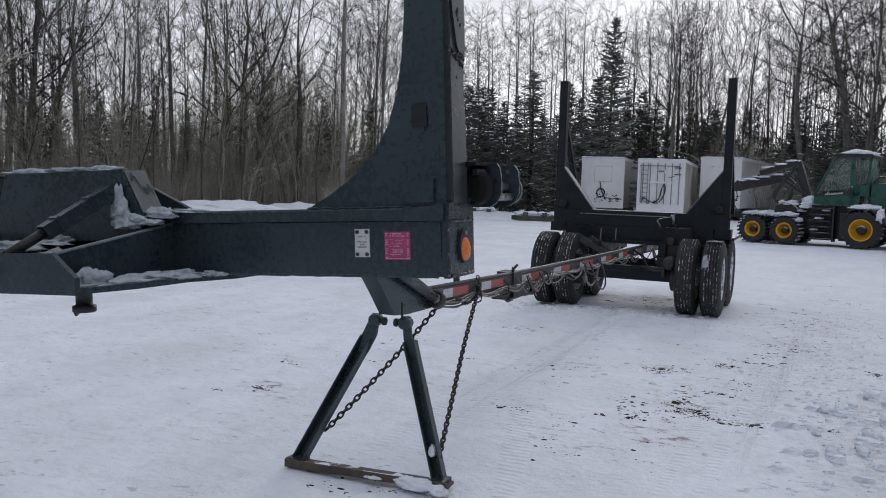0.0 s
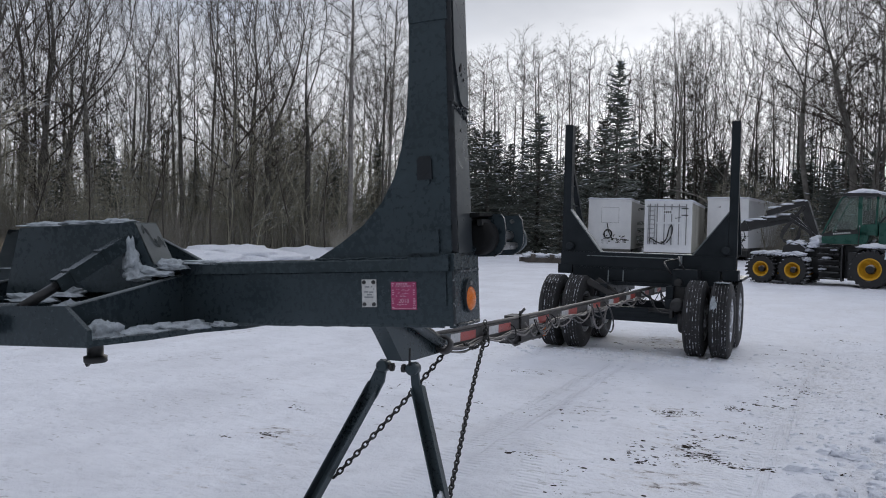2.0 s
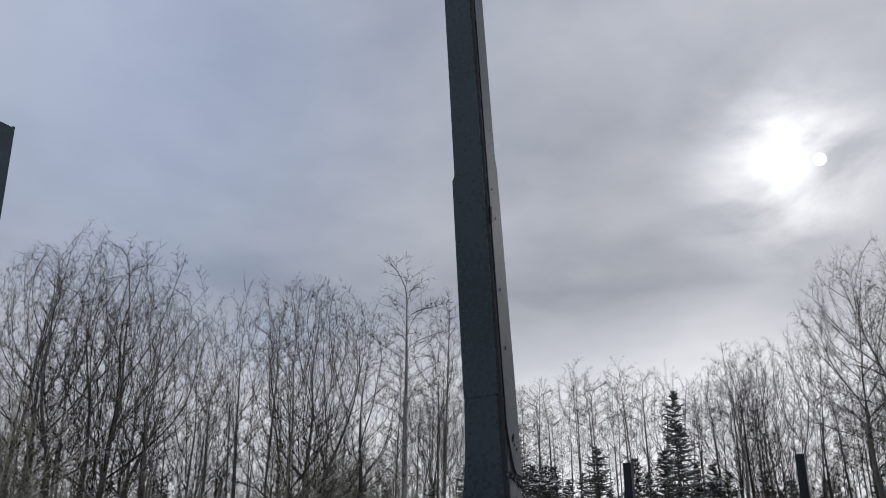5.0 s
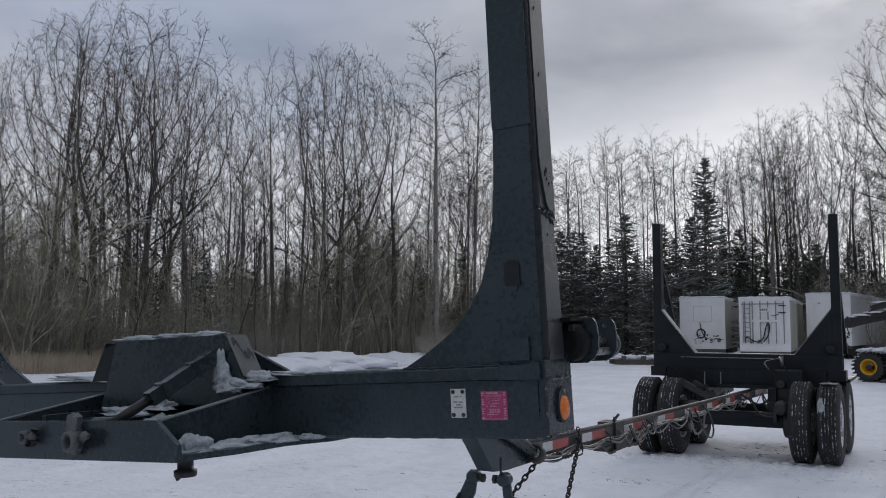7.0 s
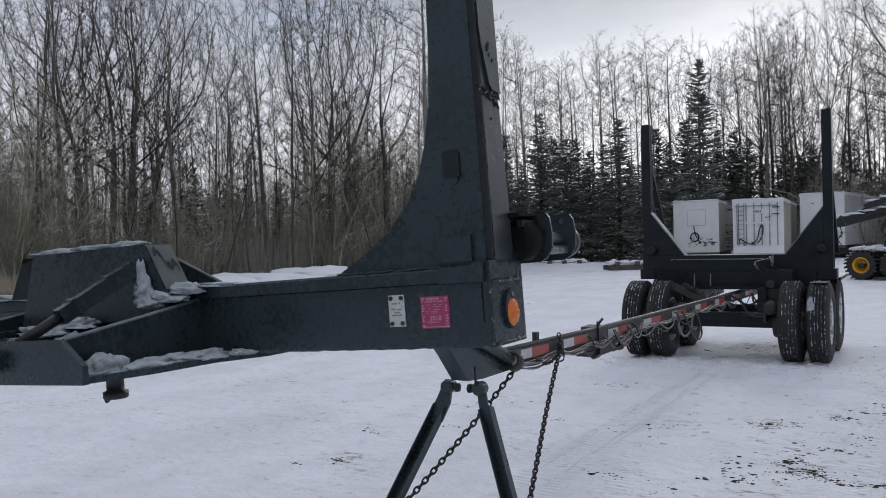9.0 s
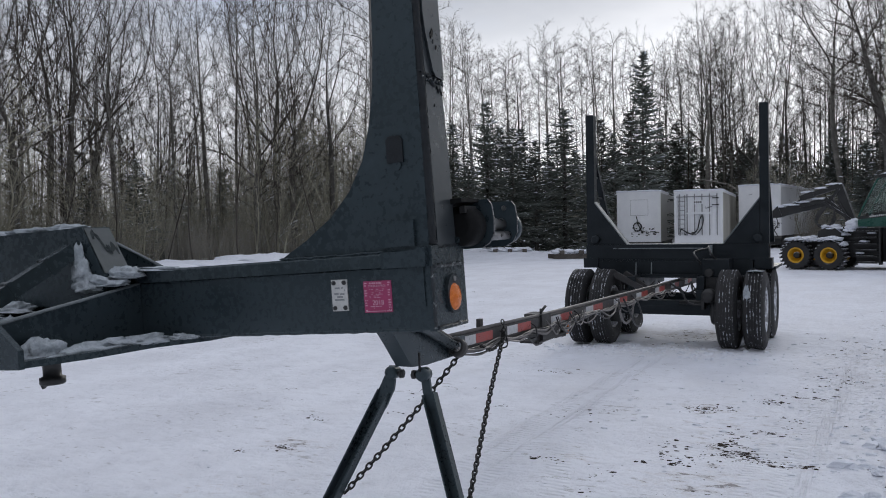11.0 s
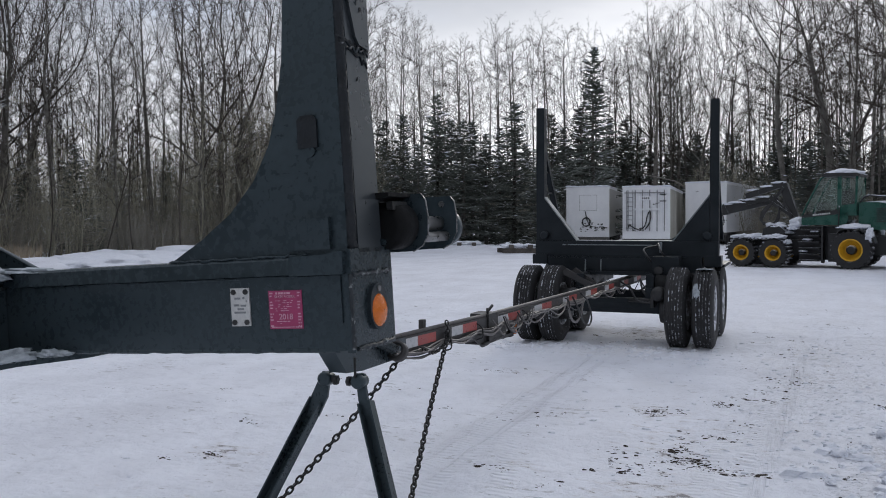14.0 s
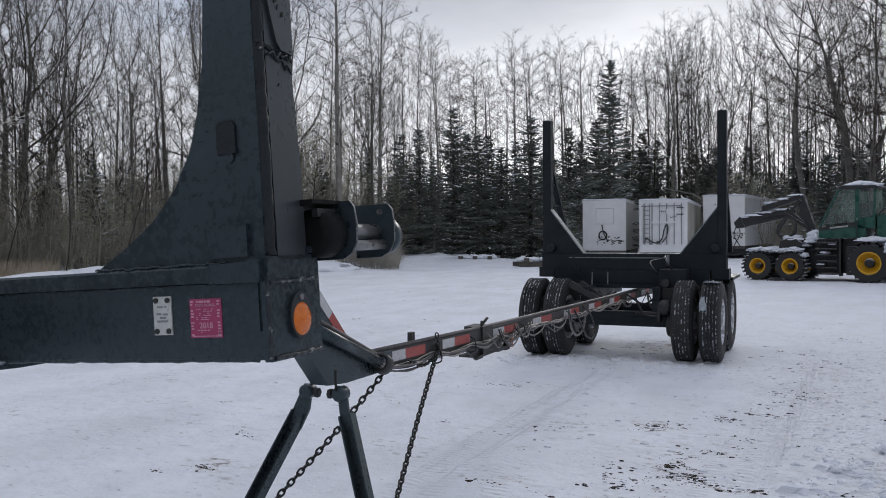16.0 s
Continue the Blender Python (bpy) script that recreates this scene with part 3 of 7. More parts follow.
def chips(name, spots, mat, label, category, seed, low, high, squash=0.5):
    """Small irregular lumps strewn round places on the ground: (x, y, spread x, spread y, how many)."""
    rng = random.Random(seed)
    v, f = [], []
    for cx, cy, sx, sy, count in spots:
        for _ in range(count):
            x, y, s = rng.gauss(cx, sx), rng.gauss(cy, sy), rng.uniform(low, high) * rng.choice((0.35, 0.5, 0.7, 1))
            z, k = ground_height(x, y), len(v)
            ring = 5
            a0, long = rng.uniform(0, 6), rng.uniform(0.8, 2.3)
            for q in range(ring):
                r = s * rng.uniform(0.7, 1.25)
                v.append((x + long * r * math.cos(a0 + q * 1.2566), y + r * math.sin(a0 + q * 1.2566), z - 0.003))
            for q in range(ring):
                r = s * rng.uniform(0.45, 0.85)
                v.append((x + long * r * math.cos(a0 + 0.4 + q * 1.2566), y + r * math.sin(a0 + 0.4 + q * 1.2566), z + s * squash * rng.uniform(0.5, 1.1)))
            v.append((x, y, z + s * squash * rng.uniform(0.9, 1.4)))
            for q in range(ring):
                p = (q + 1) % ring
                f += [(k + q, k + p, k + ring + p, k + ring + q), (k + ring + q, k + ring + p, k + 2 * ring)]
    me = bpy.data.meshes.new(name)
    me.from_pydata(v, [], f)
    me.materials.append(mat)
    return tagged(new(name, me), label, category, kind="stuff")


def clustered(places, seed):
    """Small groups of crumbs strewn over larger places: (x, y, half width, half depth, groups, crumbs in a group)."""
    rng = random.Random(seed)
    out = []
    for x, y, hx, hy, groups, each in places:
        for _ in range(groups):
            s = rng.uniform(0.012, 0.075)
            out.append((rng.gauss(x, hx * 0.5), rng.gauss(y, hy * 0.5), s * 1.3, s * 1.0, max(1, int(each * rng.uniform(0.4, 2.8)))))
    return out


DIRTY = [(1.09, 8.95, 0.16, 0.12, 7, 9), (1.20, 9.0, 0.30, 0.10, 5, 4), (1.53, 7.55, 0.26, 0.22, 12, 9), (1.45, 7.85, 0.30, 0.35, 12, 5), (1.84, 7.36, 0.30, 0.08, 8, 7), (1.66, 7.46, 0.2, 0.08, 4, 7), (1.64, 9.45, 0.24, 0.05, 7, 8), (1.88, 9.75, 0.22, 0.06, 6, 6),
         (1.30, 7.05, 0.30, 0.25, 9, 5), (1.42, 6.80, 0.02, 0.02, 1, 5), (1.10, 7.54, 0.10, 0.06, 4, 4), (2.10, 10.6, 0.5, 1.2, 18, 4), (1.75, 8.3, 0.3, 0.5, 10, 5), (0.16, 8.3, 0.25, 0.35, 9, 3), (0.33, 6.81, 0.14, 0.10, 5, 4), (-1.63, 6.42, 0.14, 0.05, 5, 7), (-1.92, 6.22, 0.14, 0.05, 3, 5),
         (-0.9, 10.2, 0.4, 0.5, 8, 4), (3.02, 9.85, 0.10, 0.12, 4, 9), (2.45, 8.0, 0.4, 0.9, 10, 3), (2.62, 6.95, 0.10, 0.06, 3, 5), (0.5, 4.90, 0.25, 0.08, 5, 4), (0.0, 4.8, 0.25, 0.06, 4, 4), (1.0, 6.3, 0.6, 0.5, 16, 3), (0.45, 13.4, 0.9, 0.7, 22, 5), (2.3, 13.0, 0.8, 1.6, 18, 4), (-2.0, 8.2, 1.5, 1.8, 18, 3), (-1.5, 13.0, 3.0, 4.0, 26, 3), (4.0, 15.0, 2.0, 4.0, 30, 4), (-6, 20, 4, 6, 24, 4)]
chips("dirt_crumbs", clustered(DIRTY, 5), DIRT, "dark frozen dirt crumbs strewn over the snow", "dirt", 5, 0.0045, 0.0165, 0.30)
chips("snow_chunks", [(-0.35, 12.45, 0.45, 0.18, 150), (0.2, 12.6, 0.6, 0.35, 120), (0.9, 12.0, 0.4, 0.3, 60), (-1.0, 12.1, 0.3, 0.2, 40)], SNOW_HEAP, "broken snow fallen from the bogie", "snow", 19, 0.012, 0.045, 0.6)
chips("snow_chunks", [(2.75, 7.5, 0.35, 0.7, 160), (2.9, 9.0, 0.4, 0.8, 160), (2.4, 8.3, 0.35, 0.8, 120), (3.2, 8.0, 0.5, 1.5, 220), (2.5, 11.5, 0.6, 1.5, 260), (0.5, 4.98, 0.14, 0.08, 22), (-1.0, 5.6, 0.7, 0.6, 12), (1.2, 9.0, 0.6, 1.6, 90)],
      SNOW_HEAP, "loose broken crumbs of snow", "snow", 9, 0.006, 0.026, 0.55)
chips("snow_chunks", [(2.75, 7.3, 0.25, 0.45, 26), (2.6, 6.7, 0.15, 0.2, 10), (2.55, 8.1, 0.12, 0.2, 8), (3.0, 8.6, 0.25, 0.4, 14)], SNOW_HEAP, "larger broken chunks of snow", "snow", 12, 0.03, 0.07, 0.7)


bank_rng = random.Random(15)
for x0, y0, x1, y1, count in ((-19.4, 21.0, -18.7, 24.0, 3), (-18.7, 24.0, -18.6, 38.0, 16), (-17.5, 42.5, -15.5, 44.0, 2)):
    for i in range(count):
        t = (i + bank_rng.uniform(0.1, 0.9)) / count
        x, y = x0 + (x1 - x0) * t + bank_rng.uniform(-0.5, 0.5), y0 + (y1 - y0) * t
        k = bank_rng.uniform(0.6, 1.15)
        heap("snow_bank", (x, y, ground_height(x, y) - 0.44), (k * 2.3, k * 2.4, k * (0.50 if y > 23 else 0.42)), SNOW_HEAP, bank_rng, "ploughed bank of snow along the woods", flat=0.3, wild=0.24, often=1.5)

for x, y, k in ((2.52, 7.95, 0.075), (2.60, 8.05, 0.05), (2.86, 8.55, 0.085), (2.42, 6.75, 0.06), (2.56, 6.85, 0.075), (2.72, 6.9, 0.06), (2.80, 7.35, 0.09), (2.95, 7.75, 0.10), (3.0, 6.9, 0.08), (2.45, 7.2, 0.04)):
    heap("snow_chunk", (x, y, ground_height(x, y) + 0.01), (k * 0.7, k * 0.62, k * 0.62), SNOW_HEAP, bank_rng, "broken chunk of ploughed snow", flat=0.5, wild=0.5, often=1.1)


# ---------------------------------------------------------------- front bunk, which leans to one side on its stand
rng = random.Random(21)
bunk = base("front_bunk", pose(1.45, 2.915, 1.43, 0, -3.4, 0),
            "black-green painted steel log bunk with curved stakes, kingpin and old snow", "log bunk")
MID = -1.27          # the bunk's middle, along its own beam
BACK = 0.17          # the beam's depth


END = -1.355        # half-way between the two stakes


def flip(x):
    return 2 * END - x


def across(x):
    return 2 * MID - x


beam = part("beam", boxes(((flip(0.0), 0.0, 0.0), (0.0, BACK, 0.15))), BLACK_PAINT, bunk, bevel=0.004)
for a, b, y, z in ((flip(-0.02), -0.02, 0.003, 0.0), (flip(-0.02), -0.02, 0.004, 0.148)):
    n = 150
    pts = [(a + (b - a) * i / n, y + 0.002 * noise.noise(Vector((i * 0.21, y, z))), z + 0.0035 * noise.noise(Vector((i * 0.13, 3.0, z))) + 0.002 * noise.noise(Vector((i * 0.6, 5.0, z)))) for i in range(n + 1)]
    part("weld_bead", pipe(pts, [0.005 + 0.002 * noise.noise(Vector((i * 0.4, 9.0, z))) for i in range(n + 1)], 6), BLACK_PAINT, bunk)
flange = part("top_flange", prism(bmesh.new(), [(-0.011, 0.152), (-0.008, 0.182), (-0.004, 0.187), (BACK + 0.004, 0.187), (BACK + 0.011, 0.152)], 0, flip(0.004), 0.004), BLACK_PAINT, bunk, bevel=0.003)
for side in (-1, 1):
    weld = bmesh.new()
    x0, x1 = (flip(-0.42), flip(-0.08)) if side < 0 else (-0.42, -0.08)
    pts = [(x0 + (x1 - x0) * i / 40, -0.004 + rng.uniform(-0.0015, 0.0015), 0.19 + rng.uniform(-0.002, 0.002)) for i in range(41)]
    tube(weld, pts, [0.0024 + rng.uniform(-0.0008, 0.0008) for _ in pts], 6)
    part("weld_bead", weld, BLACK_PAINT, bunk)


def stake(side):
    """A stake with its curved foot; side 1 is the end with the lamp."""
    m = (lambda x: x) if side > 0 else flip
    left, right, top = -0.10, 0.02, 2.62
    curve = [(-0.425, 0.187), (-0.34, 0.232), (-0.262, 0.283), (-0.20, 0.345), (-0.158, 0.415), (-0.134, 0.49), (-0.116, 0.58), (-0.106, 0.69), (left, 0.83)]
    foot = [(m(x), z) for x, z in curve] + [(m(left), 0.9), (m(right - 0.012), 0.9), (m(right - 0.012), 0.187)]
    bm = bmesh.new()
    prism(bm, foot, 1, 0.004, 0.018)
    prism(bm, foot, 1, 0.118, 0.132)
    inner = part("foot_plate", bm, BLACK_PAINT, bunk, bevel=0.002)
    # the curved web between the two foot plates
    bm = bmesh.new()
    rows = []
    for x, z in curve:
        rows.append([bm.verts.new((m(x + 0.004), y, z)) for y in (0.017, 0.119)])
    for a, b in zip(rows, rows[1:]):
        bm.faces.new((a[0], a[1], b[1], b[0]))
    bmesh.ops.solidify(bm, geom=bm.faces[:], thickness=0.006)
    part("curved_web", bm, BLACK_PAINT, bunk)
    bm = bmesh.new()
    front = [(m(left), 0.83), (m(left + 0.004), 1.56), (m(left + 0.013), 1.58), (m(left + 0.016), top), (m(right - 0.008), top), (m(right - 0.004), 1.5), (m(right - 0.006), 0.83)]
    prism(bm, front, 1, 0.0, 0.012)
    prism(bm, front, 1, 0.098, 0.110)
    prism(bm, [(0.012, 0.83), (0.098, 0.83), (0.098, top - 0.01), (0.012, top - 0.01)], 0, m(left + 0.012), m(left + 0.026))
    post = part("stake", bm, BLACK_PAINT, bunk, bevel=0.0025)
    # the outer face: a lower plate, and above it a longer one with a slanting end
    part("side_plate", prism(bmesh.new(), [(0.034, 0.19), (0.135, 0.19), (0.13, 0.40), (0.118, 0.565), (0.113, 0.80), (0.030, 0.80)], 0, m(right - 0.016), m(right - 0.004)), SKYLIT_PAINT, post, bevel=0.002)
    upper = prism(bmesh.new(), [(0.028, 0.75), (0.034, 0.71), (0.050, 0.655), (0.062, 0.618), (0.076, 0.604), (0.118, 0.600), (0.116, 0.9), (0.112, 1.2), (0.108, 1.62), (0.098, 1.66), (0.095, top - 0.02), (0.026, top - 0.02)], 0, m(right - 0.012), m(right + 0.003))
    part("upper_plate", upper, SKYLIT_PAINT, post, "smooth doubler plate with a slanting end", bevel=0.002)
    seam = bmesh.new()
    pts = [(m(right - 0.0105), 0.017 + rng.uniform(-0.0012, 0.0012), 0.20 + (top - 0.22) * i / 190) for i in range(191)]
    tube(seam, pts, [0.0125 + rng.uniform(-0.0016, 0.0016) for _ in pts], 8)
    part("weld_bead", seam, WELD_PAINT, post, "coarse painted weld down the corner")
    for k in range(3):
        seam = bmesh.new()
        tear = [(m(right - 0.003 + 0.003 * (k == 1)), 0.004 + 0.112 * i / 16, 0.600 - 0.008 * k - 0.05 * (i / 16 - 0.6) * (k == 2) + rng.uniform(-0.007, 0.007)) for i in range(17)]
        tube(seam, tear, [0.0026 + rng.uniform(-0.0012, 0.0016) for _ in tear], 5)
        part("weld_bead", seam, CHIPPED_PAINT if k == 1 else WELD_PAINT, post, "torn ragged weld")
    # dents drawn as raised patches; the black ones carry the dents' shade
    for y, z, big in ((0.066, 0.705, 1.0), (0.072, 0.688, 0.6), (0.085, 0.675, 0.5), (0.060, 0.98, 0.55), (0.055, 1.17, 0.5), (0.062, 1.42, 0.6), (0.05, 1.52, 0.5), (0.07, 0.535, 0.35)):
        ragged = [(y + 0.007 * big * math.cos(q) * rng.uniform(0.6, 1.2) + 0.004 * big * math.sin(q), z + 0.013 * big * math.sin(q) * rng.uniform(0.6, 1.2)) for q in (2 * math.pi * i / 9 for i in range(9))]
        lift_x = right + (0.0018 if z > 0.6 else -0.0052)
        part("gouge", prism(bmesh.new(), ragged, 0, m(lift_x), m(lift_x + 0.0028)), CHIPPED_PAINT if big == 0.6 else RECESS_BLACK, post)
    # a hole drawn as a raised black patch, its shade in the colour
    slot = prism(bmesh.new(), [(0.014, 1.38), (0.030, 1.395), (0.034, 1.45), (0.020, 1.445)], 0, m(right + 0.001), m(right + 0.0048))
    part("slot", slot, RECESS_BLACK, post)
    # pocket lug and stiffener on the front of the foot
    bm = prism(bmesh.new(), [(m(-0.086), 0.40), (m(-0.042), 0.40), (m(-0.042), 0.455), (m(-0.050), 0.464), (m(-0.078), 0.464), (m(-0.086), 0.455)], 1, -0.0025, 0.005)
    lug = part("lug", bm, WELD_PAINT, inner, "low boss under the paint", bevel=0.0015)
    part("lug_pin", pipe([(m(-0.061), -0.001, 0.394), (m(-0.061), 0.004, 0.394)], 0.012, 9), BLACK_PAINT, inner)
    part("stiffener", boxes(((min(m(-0.125), m(-0.025)), -0.007, 0.200), (max(m(-0.125), m(-0.025)), 0.005, 0.262))), BLACK_PAINT, inner, bevel=0.005, segments=2)
    return post


stake(1), stake(-1)

# end plate with the marker lamp, at the end beside the camera's way; a plain one at the other
part("end_plate", boxes(((-0.002, -0.002, -0.004), (0.016, BACK + 0.004, 0.198))), BLACK_PAINT, bunk, bevel=0.004)
part("end_plate", boxes(((flip(0.016), -0.002, -0.004), (flip(-0.002), BACK + 0.004, 0.152))), BLACK_PAINT, bunk, bevel=0.004)
part("corner_gusset", prism(bmesh.new(), [(-0.115, 0.148), (-0.008, 0.148), (-0.008, 0.055), (-0.03, 0.062)], 1, -0.004, 0.001), BLACK_PAINT, bunk)
part("corner_block", prism(bmesh.new(), [(-0.115, 0.150), (0.004, 0.150), (0.006, 0.194), (-0.012, 0.196), (-0.025, 0.190), (-0.115, 0.188)], 1, -0.016, 0.02), BLACK_PAINT, bunk, bevel=0.004)
for a, b in (((0.014, -0.003, 0.0), (0.014, -0.003, 0.15)), ((0.017, 0.0, 0.148), (0.017, 0.165, 0.148)), ((0.017, 0.005, 0.002), (0.017, 0.165, 0.002))):
    pts = [Vector(a).lerp(b, i / 24) + Vector((0, rng.uniform(-0.001, 0.001), rng.uniform(-0.002, 0.002))) for i in range(25)]
    part("weld_bead", pipe(pts, [0.004 + rng.uniform(-0.0015, 0.002) for _ in pts], 5), CHIPPED_PAINT, bunk)


def oval(cy, cz, ry, rz, count=28):
    return [(cy + ry * math.cos(2 * math.pi * i / count), cz + rz * math.sin(2 * math.pi * i / count)) for i in range(count)]


lamp = part("marker_lamp", prism(bmesh.new(), oval(0.092, 0.078, 0.037, 0.047), 0, 0.016, 0.024), RUBBED_PAINT, bunk, "dark grey lamp rim", bevel=0.003)
dome = bmesh.new()
rings = []
for k in range(7):
    a = k / 6 * math.pi / 2
    rings.append([dome.verts.new((0.022 + 0.013 * math.sin(a), y, z)) for y, z in oval(0.092, 0.070, max(0.001, 0.031 * math.cos(a)), max(0.001, 0.034 * math.cos(a)))])
for a, b in zip(rings, rings[1:]):
    for i in range(28):
        dome.faces.new((a[i], a[(i + 1) % 28], b[(i + 1) % 28], b[i]))
part("lens", dome, AMBER, lamp, "amber plastic lens", smooth=True)

part("lamp_screw", pipe([(0.023, 0.092, 0.114), (0.028, 0.092, 0.114)], 0.006, 8), WORN_STEEL, lamp, "bare lamp screw")

# builder's plate and the year decal on the beam's front
plate = part("builders_plate", boxes(((-0.269, -0.003, 0.052), (-0.223, 0.0005, 0.130))), PLATE_ALU, bunk, "small riveted aluminium plate", bevel=0.0008)
for x in (-0.261, -0.231):
    for z in (0.060, 0.122):
        part("rivet", pipe([(x, -0.0060, z), (x, -0.002, z)], 0.0056, 10), DARK_STEEL, plate)
ink = bmesh.new()
for z, a, b in ((0.076, -0.262, -0.248), (0.0765, -0.243, -0.238), (0.062, -0.264, -0.252), (0.061, -0.248, -0.235), (0.054, -0.256, -0.240), (0.047, -0.264, -0.236), (0.070, -0.2345, -0.233)):
    box(ink, (a + 0.003, -0.0036, z + 0.031), (b + 0.003, -0.0028, z + 0.035))
part("printing", ink, PLATE_INK, plate)
decal = part("year_decal", boxes(((-0.177, -0.0015, 0.045), (-0.099, 0.0006, 0.122))), DECAL_PINK, bunk, "faded magenta inspection decal")
ink = bmesh.new()


def dashes(z, x0, x1, tall, fill=0.75):
    x = x0
    while x < x1 - 0.002:
        w = rng.uniform(0.0025, 0.008)
        if rng.random() < fill:
            box(ink, (x, -0.0021, z - tall), (min(x + w, x1), -0.0014, z + tall))
        x += w + rng.uniform(0.0012, 0.003)


dashes(0.1165, -0.160, -0.122, 0.0020, 1.0)
for row in range(12):
    if row not in (2, 6):
        dashes(0.1170 - row * 0.0060, -0.1745, -0.1670, 0.0014, 0.8)
        dashes(0.1170 - row * 0.0060, -0.1095, -0.1020, 0.0014, 0.8)
for z in (0.1015, 0.0975, 0.0935, 0.0895, 0.0855, 0.0815):
    dashes(z, -0.163 + rng.uniform(0, 0.01), -0.114 - rng.uniform(0, 0.01), 0.0007, 0.6)
dashes(0.0600, -0.160, -0.128, 0.0009, 0.6)
dashes(0.0560, -0.152, -0.134, 0.0009, 0.7)
box(ink, (-0.173, -0.0021, 0.0478), (-0.118, -0.0014, 0.0492))
dashes(0.0485, -0.116, -0.102, 0.0012, 1.0)
part("printing", ink, DECAL_INK, decal)


def lettering(text, size, mat, parent, m, thick=0.0004):
    """Words as a mesh, from the built-in font."""
    cu = bpy.data.curves.new("lettering", "FONT")
    cu.body, cu.size, cu.align_x, cu.align_y, cu.extrude = text, size, "CENTER", "CENTER", thick
    tmp = bpy.data.objects.new("lettering", cu)
    scene.collection.objects.link(tmp)
    me = bpy.data.meshes.new_from_object(tmp.evaluated_get(bpy.context.evaluated_depsgraph_get()))
    bpy.data.objects.remove(tmp)
    me.materials.clear()
    me.materials.append(mat)
    ob = new("lettering", me)
    ob.parent, ob.matrix_local = parent, m
    return ob


lettering("2018", 0.0165, DECAL_INK, decal, pose(-0.138, -0.0019, 0.0690, 90, 0, 0))
lettering("STATE PATROL", 0.0072, DECAL_INK, decal, pose(-0.1385, -0.0019, 0.1095, 90, 0, 0))

# strap winch behind the stake
winch = part("strap_winch", boxes(((-0.055, 0.130, 0.200), (0.020, 0.42, 0.214))), BLACK_PAINT, bunk, "black strap winch with a bare drum", bevel=0.003)


def ear(y, far, out=-0.004):
    outline = [(-0.03, 0.195), (0.035, 0.195), (0.058, 0.206), (0.072, 0.232), (0.074, 0.268), (0.070, 0.304), (0.060, 0.318), (-0.03, 0.320)]
    part("winch_cheek", prism(bmesh.new(), [(x + out, z - 0.012) for x, z in outline], 1, y, y + far), BLACK_PAINT, winch, bevel=0.002)


ear(0.225, 0.008, 0.010), ear(0.425, 0.008)
for y in (0.2335, 0.4335):
    rim = [(0.031, 0.183), (0.054, 0.194), (0.068, 0.220), (0.070, 0.256), (0.066, 0.292), (0.056, 0.3055)]
    part("worn_edge", pipe([(x + (0.010 if y < 0.3 else -0.004) + 0.004, y - 0.006, z) for x, z in rim], 0.0022, 5), WORN_STEEL, winch, "thin bright strip along the cheek edge")
# pale disc standing for the light that shows through a hole in the cheek
part("cheek_hole", pipe([(0.034, 0.4235, 0.288), (0.034, 0.4248, 0.288)], 0.0075, 12), WORN_STEEL, winch)
# extra bright bar that draws the second light strip on the drum
part("tie_bar", pipe([(0.040, 0.234, 0.212), (0.040, 0.425, 0.212)], 0.012, 10), WORN_STEEL, winch, "bright bar added for the drum's second light strip")
part("drum", pipe([(0.022, 0.232, 0.244), (0.022, 0.426, 0.244)], 0.017, 16), WORN_STEEL, winch, "bare worn steel drum")
# ratchet and guard are coloured black for the shade of the winch's recess
part("ratchet", lathe(bmesh.new(), [(0.150, 0.03), (0.155, 0.050), (0.215, 0.052), (0.222, 0.034)], (0.016, 0, 0.240), 1, 18), RECESS_BLACK, winch)
part("hub", lathe(bmesh.new(), [(0.434, 0.046), (0.470, 0.044), (0.486, 0.02)], (0.024, 0, 0.233), 1, 20), BLACK_PAINT, winch)
part("top_guard", prism(bmesh.new(), [(-0.02, 0.290), (0.046, 0.300), (0.046, 0.308), (-0.02, 0.310)], 1, 0.12, 0.23), RECESS_BLACK, winch, bevel=0.002)
part("pawl", boxes(((0.030, 0.14, 0.273), (0.044, 0.21, 0.290))), DARK_STEEL, winch, bevel=0.002)

